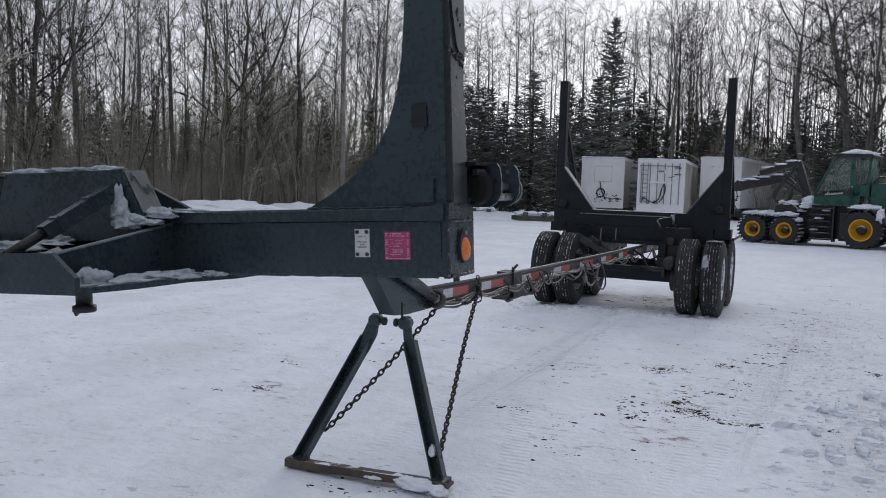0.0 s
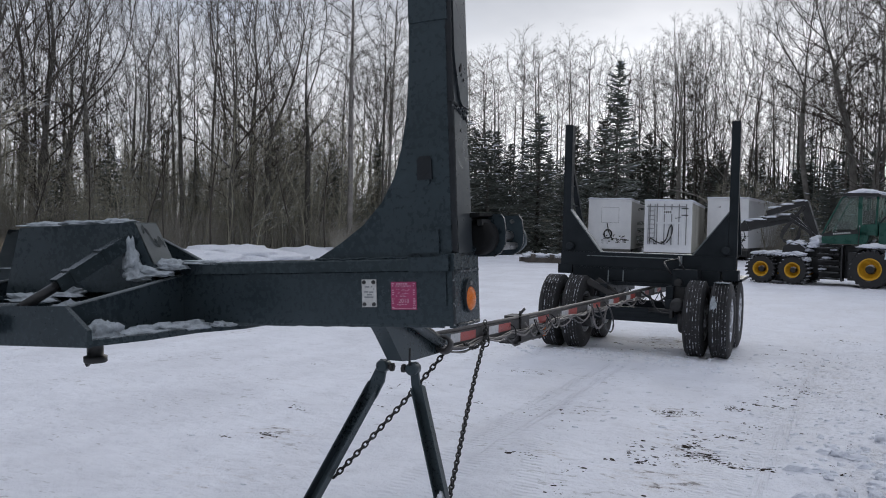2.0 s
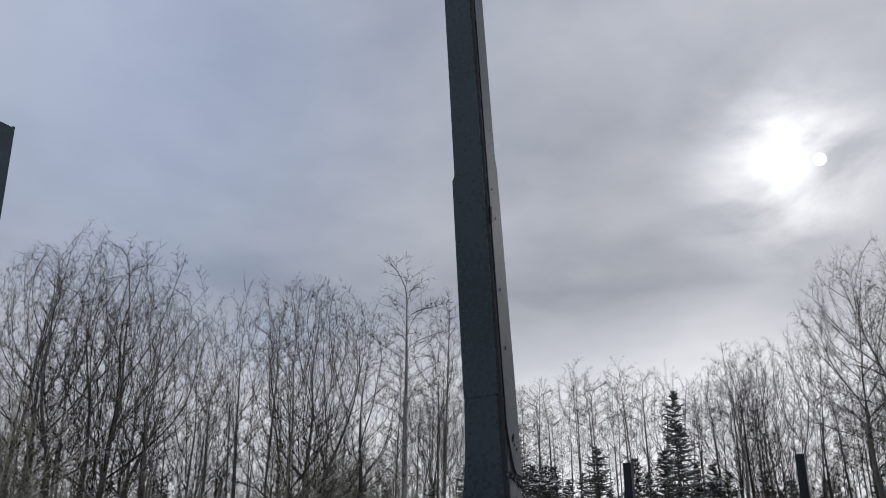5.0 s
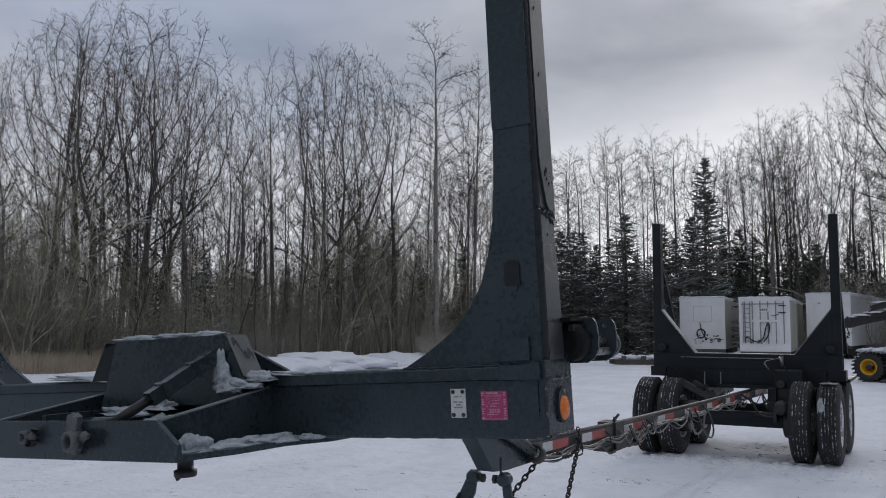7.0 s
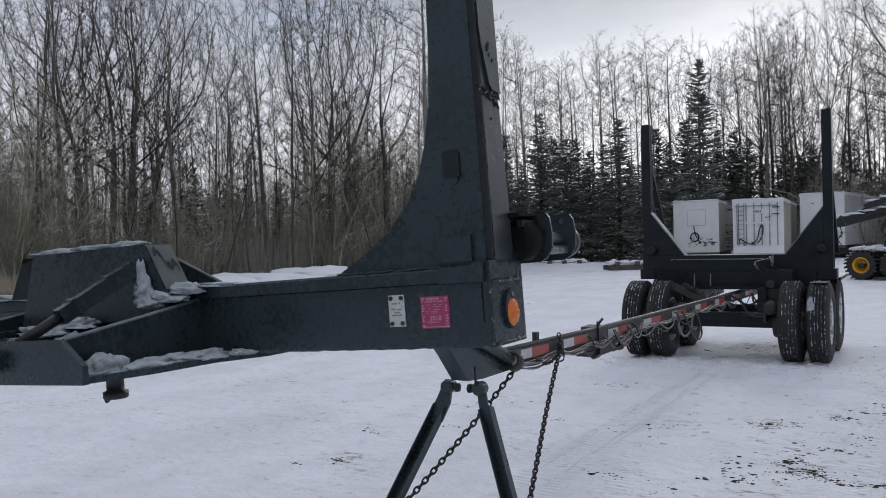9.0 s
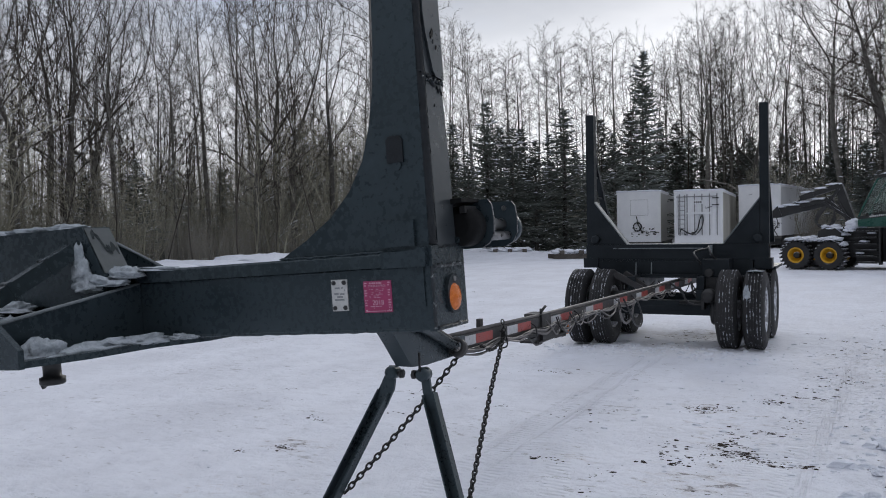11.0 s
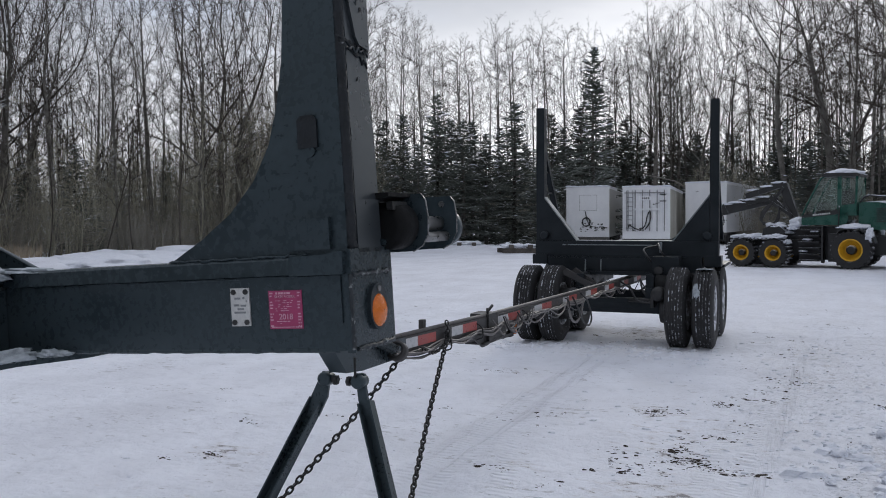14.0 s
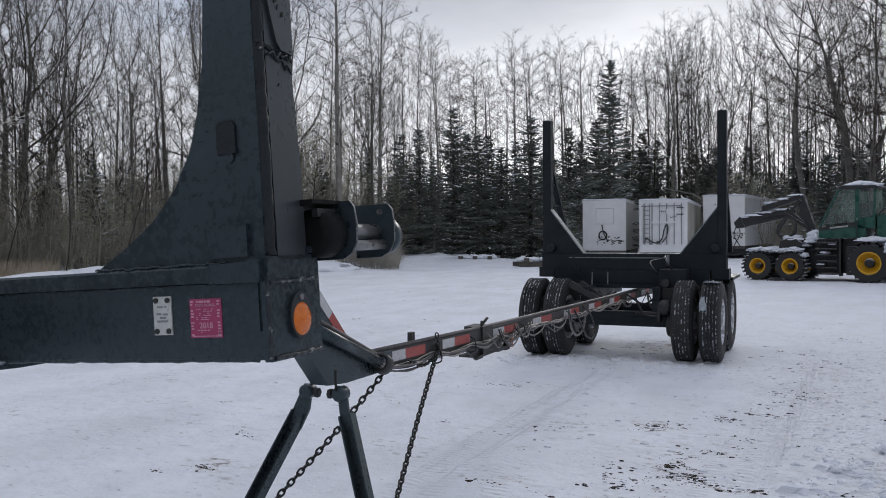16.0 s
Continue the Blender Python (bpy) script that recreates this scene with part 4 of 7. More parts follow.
# pivot housing on the beam's middle
HM, hw_top, hw_low = -1.243, 0.245, 0.31
hump = prism(bmesh.new(), [(HM - hw_low - 0.01, 0.105), (HM + hw_low - 0.004, 0.105), (HM + hw_low + 0.008, 0.180), (HM + hw_top, 0.318), (HM - hw_top, 0.318)], 1, -0.112, -0.016)
housing = part("pivot_housing", hump, BLACK_PAINT, bunk, "black sloping-ended steel housing with flaking paint", bevel=0.004)
for s in (1, -1):
    m = (lambda x: x) if s > 0 else across
    x0, x1 = HM + hw_low + 0.005, HM + hw_top + 0.001
    pts = [(m(x0 + 0.0035), y, 0.188) for y in (-0.109, -0.019)] + [(m(x1 + 0.0035), y, 0.315) for y in (-0.020, -0.108)]
    bm = bmesh.new()
    bm.faces.new([bm.verts.new(p) for p in pts])
    bmesh.ops.solidify(bm, geom=bm.faces[:], thickness=0.003)
    part("end_cover", bm, GREY_PAINT, housing, "pale grey end where the paint has flaked")
    flake = random.Random(8)
    edge_a, edge_b = [], []
    for i in range(19):
        t = i / 18
        y = -0.098 + 0.07 * t
        z = 0.285 - 0.055 * t + 0.012 * math.sin(t * 9) + flake.uniform(-0.006, 0.006)
        edge_a.append((y, z))
        edge_b.append((y + 0.002, z + 0.010 + 0.012 * abs(math.sin(t * 14)) + flake.uniform(0, 0.008)))
    bm = bmesh.new()

    def on_end(y, z):
        k = (z - 0.19) / (0.312 - 0.19)
        return m(x0 + (x1 - x0) * k + 0.0055), y, z

    lower, upper = [bm.verts.new(on_end(*q)) for q in edge_a], [bm.verts.new(on_end(*q)) for q in edge_b]
    for i in range(18):
        bm.faces.new((lower[i], lower[i + 1], upper[i + 1], upper[i]))
    bmesh.ops.solidify(bm, geom=bm.faces[:], thickness=0.0015)
    part("paint_flake", bm, BLACK_PAINT, housing, "ragged edge of peeling dark paint")
    part("rear_gusset", prism(bmesh.new(), [(m(MID + 0.19), 0.187), (m(MID + 0.365), 0.187), (m(MID + 0.36), 0.195), (m(MID + 0.19), 0.272)], 1, 0.085, 0.097), BLACK_PAINT, bunk, bevel=0.002)
    part("edge_rod", pipe([(m(MID + 0.19), 0.084, 0.275), (m(MID + 0.362), 0.084, 0.196)], 0.004, 8), GREY_PAINT, bunk, "thin pale rod along the gusset's edge")

# kingpin frame before the beam
FRONT = -0.458
part("bottom_plate", prism(bmesh.new(), [(MID - 0.44, FRONT), (MID + 0.44, FRONT), (MID + 0.49, -0.30), (MID + 0.50, -0.10), (MID + 0.57, 0.03), (MID + 0.57, 0.16), (MID - 0.57, 0.16), (MID - 0.57, 0.03), (MID - 0.50, -0.10), (MID - 0.49, -0.30)],
                           2, -0.018, -0.002), BLACK_PAINT, bunk, bevel=0.003)
part("front_plate", prism(bmesh.new(), [(MID - 0.44, -0.020), (MID + 0.44, -0.020), (MID + 0.44, 0.025), (MID + 0.362, 0.088), (MID - 0.362, 0.088), (MID - 0.44, 0.025)], 1, FRONT - 0.004, FRONT + 0.012), BLACK_PAINT, bunk, bevel=0.003)
for s in (1, -1):
    m = (lambda x: x) if s > 0 else across
    x = m(MID + 0.355)
    part("side_web", prism(bmesh.new(), [(FRONT + 0.018, -0.001), (-0.002, -0.001), (-0.002, 0.15), (-0.18, 0.122), (FRONT + 0.018, 0.082)], 0, x - 0.006, x + 0.006), BLACK_PAINT, bunk, bevel=0.002)
    part("edge_rod", pipe([(x + 0.004, -0.003, 0.152), (x + 0.004, -0.18, 0.125), (x + 0.004, FRONT + 0.01, 0.087)], 0.0045, 8), GREY_PAINT, bunk, "thin pale rod along the web's edge")
part("hitch_deck", boxes(((MID - 0.34, FRONT + 0.03, 0.010), (MID + 0.34, -0.004, 0.024))), BLACK_PAINT, bunk)
pin = part("kingpin", lathe(bmesh.new(), [(-0.017, 0.044), (-0.058, 0.042), (-0.064, 0.032), (-0.070, 0.026), (-0.104, 0.026), (-0.108, 0.037), (-0.126, 0.037), (-0.130, 0.032)], (MID + 0.012, -0.03, 0), 2, 24),
           DARK_STEEL, bunk, "worn bare steel kingpin")
part("drip", prism(bmesh.new(), [(MID - 0.005, -0.129), (MID + 0.016, -0.129), (MID + 0.002, -0.140)], 1, -0.06, -0.05), DARK_STEEL, pin)


def cylinder(side):
    m = (lambda x: x) if side > 0 else across
    a, b, c = Vector((m(-1.030), -0.125, 0.254)), Vector((m(-1.088), -0.325, 0.136)), Vector((m(-1.117), -0.425, 0.079))
    way = (b - a).normalized()
    s, u = ring_frame(way)
    bm = bmesh.new()
    quad = [(s * i + u * j) * 0.021 for i, j in ((-1, -1), (1, -1), (1, 1), (-1, 1))]
    lo, hi = [bm.verts.new(a + q) for q in quad], [bm.verts.new(b + q) for q in quad]
    bm.faces.new(lo), bm.faces.new(hi)
    for i in range(4):
        bm.faces.new((lo[i], lo[(i + 1) % 4], hi[(i + 1) % 4], hi[i]))
    body = part("slide_tube", bm, BLACK_PAINT, bunk, bevel=0.004)
    for t in (0.33, 0.80):
        bm = bmesh.new()
        p = a.lerp(b, t)
        quad2 = [(s * i + u * j) * 0.025 for i, j in ((-1, -1), (1, -1), (1, 1), (-1, 1))]
        lo, hi = [bm.verts.new(p - way * 0.006 + q) for q in quad2], [bm.verts.new(p + way * 0.006 + q) for q in quad2]
        bm.faces.new(lo), bm.faces.new(hi)
        for i in range(4):
            bm.faces.new((lo[i], lo[(i + 1) % 4], hi[(i + 1) % 4], hi[i]))
        part("band", bm, BLACK_PAINT, body, bevel=0.002)
    part("rod", pipe([b - way * 0.02, c], 0.015, 12), DARK_STEEL, body)


cylinder(1)
part("cross_pipe", pipe([(MID - 0.32, -0.26, 0.055), (MID + 0.10, -0.25, 0.060)], 0.026, 10), BLACK_PAINT, bunk)
part("cross_pipe", pipe([(MID - 0.30, -0.34, 0.052), (MID + 0.02, -0.36, 0.050)], 0.018, 10), DARK_STEEL, bunk)
part("inner_rib", boxes(((MID - 0.20, -0.40, 0.024), (MID - 0.18, -0.01, 0.10))), BLACK_PAINT, bunk, bevel=0.002)
part("inner_rib", boxes(((MID + 0.08, -0.40, 0.024), (MID + 0.10, -0.01, 0.085))), BLACK_PAINT, bunk, bevel=0.002)
lug = part("glad_hand_bracket", prism(bmesh.new(), [(MID + 0.030, 0.0), (MID + 0.062, -0.004), (MID + 0.080, 0.030), (MID + 0.068, 0.066), (MID + 0.072, 0.100), (MID + 0.052, 0.112), (MID + 0.028, 0.106), (MID + 0.022, 0.060)], 1, FRONT - 0.024, FRONT - 0.005), CAST_GREY, bunk, "grimy cast coupling bracket", bevel=0.007, segments=2)
part("coupling_ring", lathe(bmesh.new(), [(FRONT - 0.060, 0.017), (FRONT - 0.066, 0.022), (FRONT - 0.060, 0.028), (FRONT - 0.024, 0.028), (FRONT - 0.024, 0.012), (FRONT - 0.040, 0.012)], (MID + 0.078, 0, 0.036), 1, 20, closed=True), CAST_GREY, lug)
part("coupling_lever", pipe([(MID + 0.095, FRONT - 0.030, 0.040), (MID + 0.118, FRONT - 0.034, 0.052), (MID + 0.130, FRONT - 0.030, 0.048)], [0.014, 0.012, 0.008], 10), CAST_GREY, lug)
lug2 = part("glad_hand_bracket", pipe([(MID - 0.135, FRONT - 0.022, 0.022), (MID - 0.128, FRONT - 0.026, 0.045), (MID - 0.122, FRONT - 0.020, 0.068)], [0.016, 0.020, 0.014], 12), CAST_GREY, bunk, "grimy cast coupling bracket")
part("coupling_ring", lathe(bmesh.new(), [(FRONT - 0.034, 0.011), (FRONT - 0.038, 0.015), (FRONT - 0.034, 0.019), (FRONT - 0.008, 0.019), (FRONT - 0.008, 0.011)], (MID - 0.160, 0, 0.044), 1, 16, closed=True), CAST_GREY, lug2)


def on_bunk(x, y, z):
    return bunk.matrix_world @ Vector((x, y, z))


for x, y, z, sx, sy, sz in ((MID + 0.43, -0.22, -0.004, 0.040, 0.12, 0.020), (MID + 0.455, -0.10, -0.004, 0.05, 0.09, 0.018), (MID + 0.395, -0.36, -0.004, 0.022, 0.07, 0.040),
                            (MID + 0.53, -0.03, -0.002, 0.04, 0.03, 0.012)):
    heap("snow_patch", on_bunk(x, y, z), (sx, sy, sz), OLD_SNOW, rng, "old snow lying in the pocket of the bunk", flat=0.1, wild=0.5, often=1.7)
for x, y, z, sx, sy, sz in ((MID + 0.270, -0.122, 0.185, 0.030, 0.018, 0.070), (MID + 0.290, -0.122, 0.150, 0.045, 0.022, 0.045), (MID + 0.330, -0.085, 0.158, 0.05, 0.045, 0.024), (MID + 0.352, -0.04, 0.176, 0.045, 0.05, 0.024), (MID + 0.42, 0.03, 0.186, 0.12, 0.05, 0.008)):
    heap("snow_patch", on_bunk(x, y, z), (sx, sy, sz), OLD_SNOW, rng, "snow packed against the pivot housing", flat=0.3, wild=0.5, often=1.7)
for x, sx in ((MID - 0.12, 0.13), (MID + 0.05, 0.13), (MID + 0.16, 0.07)):
    heap("snow_patch", on_bunk(x, -0.06, 0.317), (sx, 0.04, 0.016), OLD_SNOW, rng, "thin snow crust on the pivot housing", flat=0.1, wild=0.5, often=1.7)
for x, y, z, sx, sy, sz in ((MID + 0.24, -0.36, 0.024, 0.05, 0.06, 0.05), (MID + 0.0, -0.14, 0.10, 0.08, 0.05, 0.025), (MID - 0.06, -0.2, 0.085, 0.10, 0.04, 0.02), (MID - 0.45, 0.05, 0.186, 0.3, 0.07, 0.014),
                            (MID + 0.20, -0.30, 0.06, 0.03, 0.05, 0.03)):
    heap("snow_patch", on_bunk(x, y, z), (sx, sy, sz), OLD_SNOW, rng, "snow lying inside the kingpin frame", flat=0.1, wild=0.5, often=1.7)

# ---------------------------------------------------------------- neck and reach pole
reach = base("reach_pole", Matrix.Translation((0, 0, 0)), "long dirty steel reach pole with striped reflective tape and air lines", "trailer reach")
CX = 0.055
neck = part("neck", prism(bmesh.new(), [(4.72, 1.42), (5.14, 1.42), (5.50, 1.065), (5.60, 1.004), (5.95, 0.990), (5.95, 0.882), (5.42, 0.885), (5.247, 0.90), (5.10, 1.053)], 0, 0.04, CX + 0.085), BLACK_PAINT, reach, bevel=0.006)
part("draw_frame", boxes(((0.045, 3.09, 1.345), (CX + 0.08, 4.76, 1.42))), BLACK_PAINT, reach, bevel=0.005)
pole_a = part("outer_pole", prism(bmesh.new(), [(5.95, 0.882), (7.55, 0.842), (7.55, 0.945), (5.95, 0.985)], 0, CX - 0.06, CX + 0.06), REACH_PAINT, reach, bevel=0.006)
pole_b = part("inner_pole", prism(bmesh.new(), [(7.55, 0.832), (15.4, 0.718), (15.4, 0.818), (7.55, 0.935)], 0, CX - 0.05, CX + 0.05), REACH_PAINT, reach, bevel=0.006)
part("top_pipe", pipe([(CX + 0.04, 5.72, 1.001), (CX + 0.04, 7.5, 0.957), (CX + 0.03, 10.5, 0.905), (CX + 0.02, 13.3, 0.862), (CX + 0.01, 15.3, 0.832)], 0.014, 10), DULL_PIPE, reach, "dull galvanised pipe along the pole")


def tape_run(y0, y1, z_low, z_high, x, pattern, parent, slope=0.0):
    """Alternating stretches of tape on a side face."""
    y, k = y0, 0
    while y < y1 - 0.02:
        length, mat = pattern[k % len(pattern)]
        e = min(y + length, y1)
        if mat:
            a, b = slope * (y - y0), slope * (e - y0)
            part("tape", prism(bmesh.new(), [(y, z_low + a), (e, z_low + b), (e, z_high + b), (y, z_high + a)], 0, x, x + 0.0015), mat, parent,
                 "red reflective tape" if mat == TAPE_RED else "white reflective tape")
        y, k = e, k + 1


FULL = [(0.20, TAPE_WHITE), (0.28, TAPE_RED), (0.27, None)]
tape_run(5.97, 7.20, 0.913, 0.974, CX + 0.0602, FULL, pole_a, -0.025)
tape_run(7.70, 15.1, 0.860, 0.922, CX + 0.0502, [(0.24, TAPE_WHITE), (0.32, TAPE_RED), (0.42, None)], pole_b, -0.0148)
# tape on the neck's upper edge
for i, (a, b) in enumerate(((0.05, 0.42), (0.42, 0.98))):
    p, q = Vector((CX, 5.14, 1.42)).lerp((CX, 5.50, 1.065), a), Vector((CX, 5.14, 1.42)).lerp((CX, 5.50, 1.065), b)
    n = Vector((0, 0.315, 0.31)).normalized() * 0.0025
    bm = bmesh.new()
    v = [bm.verts.new(r) for r in (p + Vector((0.03, 0, 0)) + n, p + Vector((0.0855, 0, 0)) + n, q + Vector((0.0855, 0, 0)) + n, q + Vector((0.03, 0, 0)) + n)]
    bm.faces.new(v)
    bmesh.ops.solidify(bm, geom=bm.faces[:], thickness=0.0015)
    part("tape", bm, (TAPE_WHITE, TAPE_RED)[i], neck)
    bm = prism(bmesh.new(), [(p.y, p.z - 0.004), (q.y, q.z - 0.004), (q.y - 0.035, q.z - 0.035), (p.y - 0.035, p.z - 0.035)], 0, CX + 0.0853, CX + 0.087)
    part("tape", bm, (TAPE_WHITE, TAPE_RED)[i], neck)
side_tube = part("side_tube", pipe([(CX + 0.12, 4.92, 1.27), (CX + 0.12, 5.72, 0.955)], 0.030, 14), BLACK_PAINT, neck)
part("collar", lathe(bmesh.new(), [(-0.03, 0.038), (-0.03, 0.058), (0.03, 0.058), (0.03, 0.038)], (0, 0, 0), 2, 20, closed=True), REACH_PAINT, side_tube).matrix_local = pose(CX + 0.12, 5.76, 0.94, 68, 0, 0)
part("pipe_bundle", pipe([(CX + 0.10, 4.95, 1.32), (CX + 0.11, 5.70, 1.0)], 0.012, 10), DULL_PIPE, side_tube)
part("lug_plate", boxes(((CX - 0.01, 6.34, 0.965), (CX + 0.02, 6.385, 1.045))), REACH_PAINT, pole_a, bevel=0.003)
clamp = part("pole_clamp", boxes(((CX - 0.075, 7.42, 0.822), (CX + 0.075, 7.62, 0.968))), REACH_PAINT, reach, "dirty steel clamp on the pole", bevel=0.006)
part("clamp_bolt", pipe([(CX + 0.05, 7.46, 0.96), (CX + 0.05, 7.46, 1.010)], 0.011, 8), DARK_STEEL, clamp)
part("clamp_bolt", pipe([(CX + 0.0, 7.57, 0.96), (CX + 0.03, 7.63, 1.015)], 0.011, 8), DARK_STEEL, clamp)
stop = bmesh.new()
for lo, hi in (((CX - 0.07, 7.30, 0.755), (CX + 0.09, 8.02, 0.770)), ((CX + 0.06, 7.40, 0.765), (CX + 0.085, 7.72, 0.865)), ((CX - 0.07, 7.6, 0.752), (CX - 0.05, 8.0, 0.86)),
               ((CX + 0.06, 7.72, 0.805), (CX + 0.085, 7.98, 0.865)), ((CX + 0.06, 7.72, 0.745), (CX + 0.085, 7.98, 0.762)), ((CX + 0.06, 7.90, 0.735), (CX + 0.085, 7.98, 0.805))):
    box(stop, lo, hi)
hanger = part("hose_hanger", stop, REACH_PAINT, reach, "boxed steel hanger under the pole", bevel=0.003)
part("square_socket", prism(bmesh.new(), [(7.735, 0.738), (7.885, 0.738), (7.885, 0.802), (7.735, 0.802)], 0, CX + 0.02, CX + 0.03), DARK_STEEL, hanger)
part("hanger_arm", prism(bmesh.new(), [(7.05, 0.865), (7.45, 0.865), (7.45, 0.735), (7.32, 0.735)], 0, CX + 0.05, CX + 0.062), REACH_PAINT, hanger, bevel=0.002)
part("side_lamp", boxes(((CX + 0.05, 8.02, 0.745), (CX + 0.085, 8.06, 0.83))), AMBER, hanger, "amber side lamp", bevel=0.004)
# air and light lines that hang along the pole
hose_rng = random.Random(4)
TIES = (5.95, 6.6, 7.2, 7.75, 8.3, 9.0, 9.7, 10.6, 11.4, 12.2, 12.9)
for k in range(7):
    pts = [(CX + 0.12, 5.70, 0.972 - 0.007 * k)]
    for y0, y1 in zip(TIES, TIES[1:]):
        mid_z = 0.940 - (y0 - 6) * 0.0150 - 0.004 * k
        out = CX + 0.068 + 0.006 * (k % 3)
        tie_z = mid_z - 0.045 + hose_rng.uniform(-0.012, 0.012)
        sag = hose_rng.uniform(0.0, 0.045) + (hose_rng.random() < 0.16) * 0.07
        pts.append((out, y0, tie_z))
        pts.append((out + hose_rng.uniform(0, 0.03), y0 * 0.62 + y1 * 0.38, tie_z - sag * 0.9 + hose_rng.uniform(-0.012, 0.012)))
        pts.append((out + hose_rng.uniform(0, 0.02), y0 * 0.25 + y1 * 0.75, tie_z - sag * 0.7 + hose_rng.uniform(-0.012, 0.012)))
    part("air_hose", pipe(curve_points(pts, 4), 0.0062, 6), (HOSE, BLACK_HOSE, HOSE, BLACK_HOSE, HOSE, HOSE, BLACK_HOSE)[k], reach)
for k in range(5):
    y = 7.5 + 0.16 * k + hose_rng.uniform(-0.1, 0.1)
    pts = [(CX + 0.09, y, 0.92), (CX + 0.115, y + 0.05, 0.84 + hose_rng.uniform(-0.02, 0.03)), (CX + 0.11, y + 0.22, 0.80 + hose_rng.uniform(-0.02, 0.03)), (CX + 0.09, y + 0.38, 0.90)]
    part("air_hose", pipe(curve_points(pts, 5), 0.006, 6), BLACK_HOSE if k % 2 else HOSE, reach)
loop = [(CX + 0.09, 9.9, 0.88), (CX + 0.11, 10.05, 0.75), (CX + 0.11, 10.3, 0.58), (CX + 0.11, 10.55, 0.52), (CX + 0.10, 10.7, 0.60), (CX + 0.09, 10.55, 0.78), (CX + 0.08, 10.3, 0.88)]
part("hanging_hose", pipe(curve_points(loop, 6), 0.010, 6), BLACK_HOSE, reach)
loop = [(CX + 0.09, 9.7, 0.90), (CX + 0.10, 9.75, 0.72), (CX + 0.10, 9.95, 0.62), (CX + 0.10, 10.2, 0.66), (CX + 0.09, 10.35, 0.82)]
part("hanging_hose", pipe(curve_points(loop, 6), 0.012, 6), HOSE, reach)
for y in (6.6, 7.2, 8.3, 9.7):
    z = 0.965 - (y - 6) * 0.0148
    part("hose_tie", pipe(curve_points([(CX + 0.058, y, z - 0.02), (CX + 0.10, y, z - 0.05), (CX + 0.105, y, z - 0.12), (CX + 0.06, y, z - 0.14)], 4), 0.006, 5), BLACK_HOSE, reach)

# ---------------------------------------------------------------- support stand and its chains
stand = base("support_stand", Matrix.Translation((0, 0, 0)), "black angle-iron A-frame stand on a rusty flat bar in the snow", "support stand")


def leg(top, bend, foot):
    top, bend, foot = Vector(top), Vector(bend), Vector(foot)
    way = (foot - bend).normalized()
    side = Vector((1, 0, 0)) - way * way.x
    side.normalize()
    deep = way.cross(side)
    bm = bmesh.new()
    outline = [(-0.036, -0.03), (0.036, -0.03), (0.036, 0.03), (0.028, 0.03), (0.028, -0.022), (-0.028, -0.022), (-0.028, 0.03), (-0.036, 0.03)]
    lo, hi = [bm.verts.new(bend + side * a + deep * b) for a, b in outline], [bm.verts.new(foot + side * a + deep * b) for a, b in outline]
    bm.faces.new(lo), bm.faces.new(hi)
    for i in range(8):
        bm.faces.new((lo[i], lo[(i + 1) % 8], hi[(i + 1) % 8], hi[i]))
    body = part("leg", bm, BLACK_PAINT, stand, bevel=0.002)
    strap = bmesh.new()
    prism(strap, [(top.x - 0.024, top.z + 0.045), (top.x + 0.024, top.z + 0.045), (top.x * 0.55 + bend.x * 0.45 + 0.030, bend.z + 0.02), (bend.x * 0.9 + foot.x * 0.1 + 0.036, bend.z - 0.09), (bend.x * 0.9 + foot.x * 0.1 - 0.036, bend.z - 0.09), (bend.x - 0.036, bend.z + 0.01)], 1, bend.y - 0.012, bend.y + 0.006)
    part("leg_strap", strap, BLACK_PAINT, body, bevel=0.003)
    return body


leg((0.0, 5.30, 0.85), (-0.062, 5.29, 0.74), (-0.352, 5.01, 0.015))
leg((0.195, 5.30, 0.85), (0.222, 5.29, 0.75), (0.535, 5.08, 0.015))
for x, s in ((0.0, 1), (0.195, -1)):
    pivot = part("pivot_bolt", pipe([(x - 0.028 * s, 5.275, 0.855), (x + 0.072 * s, 5.275, 0.855)], 0.015, 8), DARK_STEEL, stand)
    part("pivot_nut", pipe([(x + 0.05 * s, 5.275, 0.855), (x + 0.068 * s, 5.275, 0.855)], 0.026, 6), DARK_STEEL, pivot)
    part("pivot_boss", lathe(bmesh.new(), [(5.242, 0.030), (5.250, 0.038), (5.31, 0.038)], (x, 0, 0.858), 1, 12), BLACK_PAINT, stand)
foot_bar = part("foot_bar", boxes(((-0.50, -0.055, 0.0), (0.50, 0.055, 0.016))), RUST_PLATE, stand, "rusty flat steel foot bar", bevel=0.003)
foot_bar.matrix_local = pose(0.10, 5.035, 0.012, 0, 0, 4.5)
part("foot_lip", boxes(((-0.50, -0.060, 0.0), (0.50, -0.050, 0.045))), RUST_PLATE, stand, bevel=0.002).matrix_local = pose(0.10, 5.035, 0.004, 0, 0, 4.5)
part("foot_bracket", boxes(((-0.40, 4.955, 0.01), (-0.30, 5.06, 0.05))), BLACK_PAINT, stand, bevel=0.004)
part("foot_bracket", boxes(((0.49, 5.02, 0.01), (0.58, 5.13, 0.05))), BLACK_PAINT, stand, bevel=0.004)
part("pin_clip", pipe([(0.19, 5.24, 0.88), (0.192, 5.235, 0.985)], 0.007, 8), DARK_STEEL, stand)
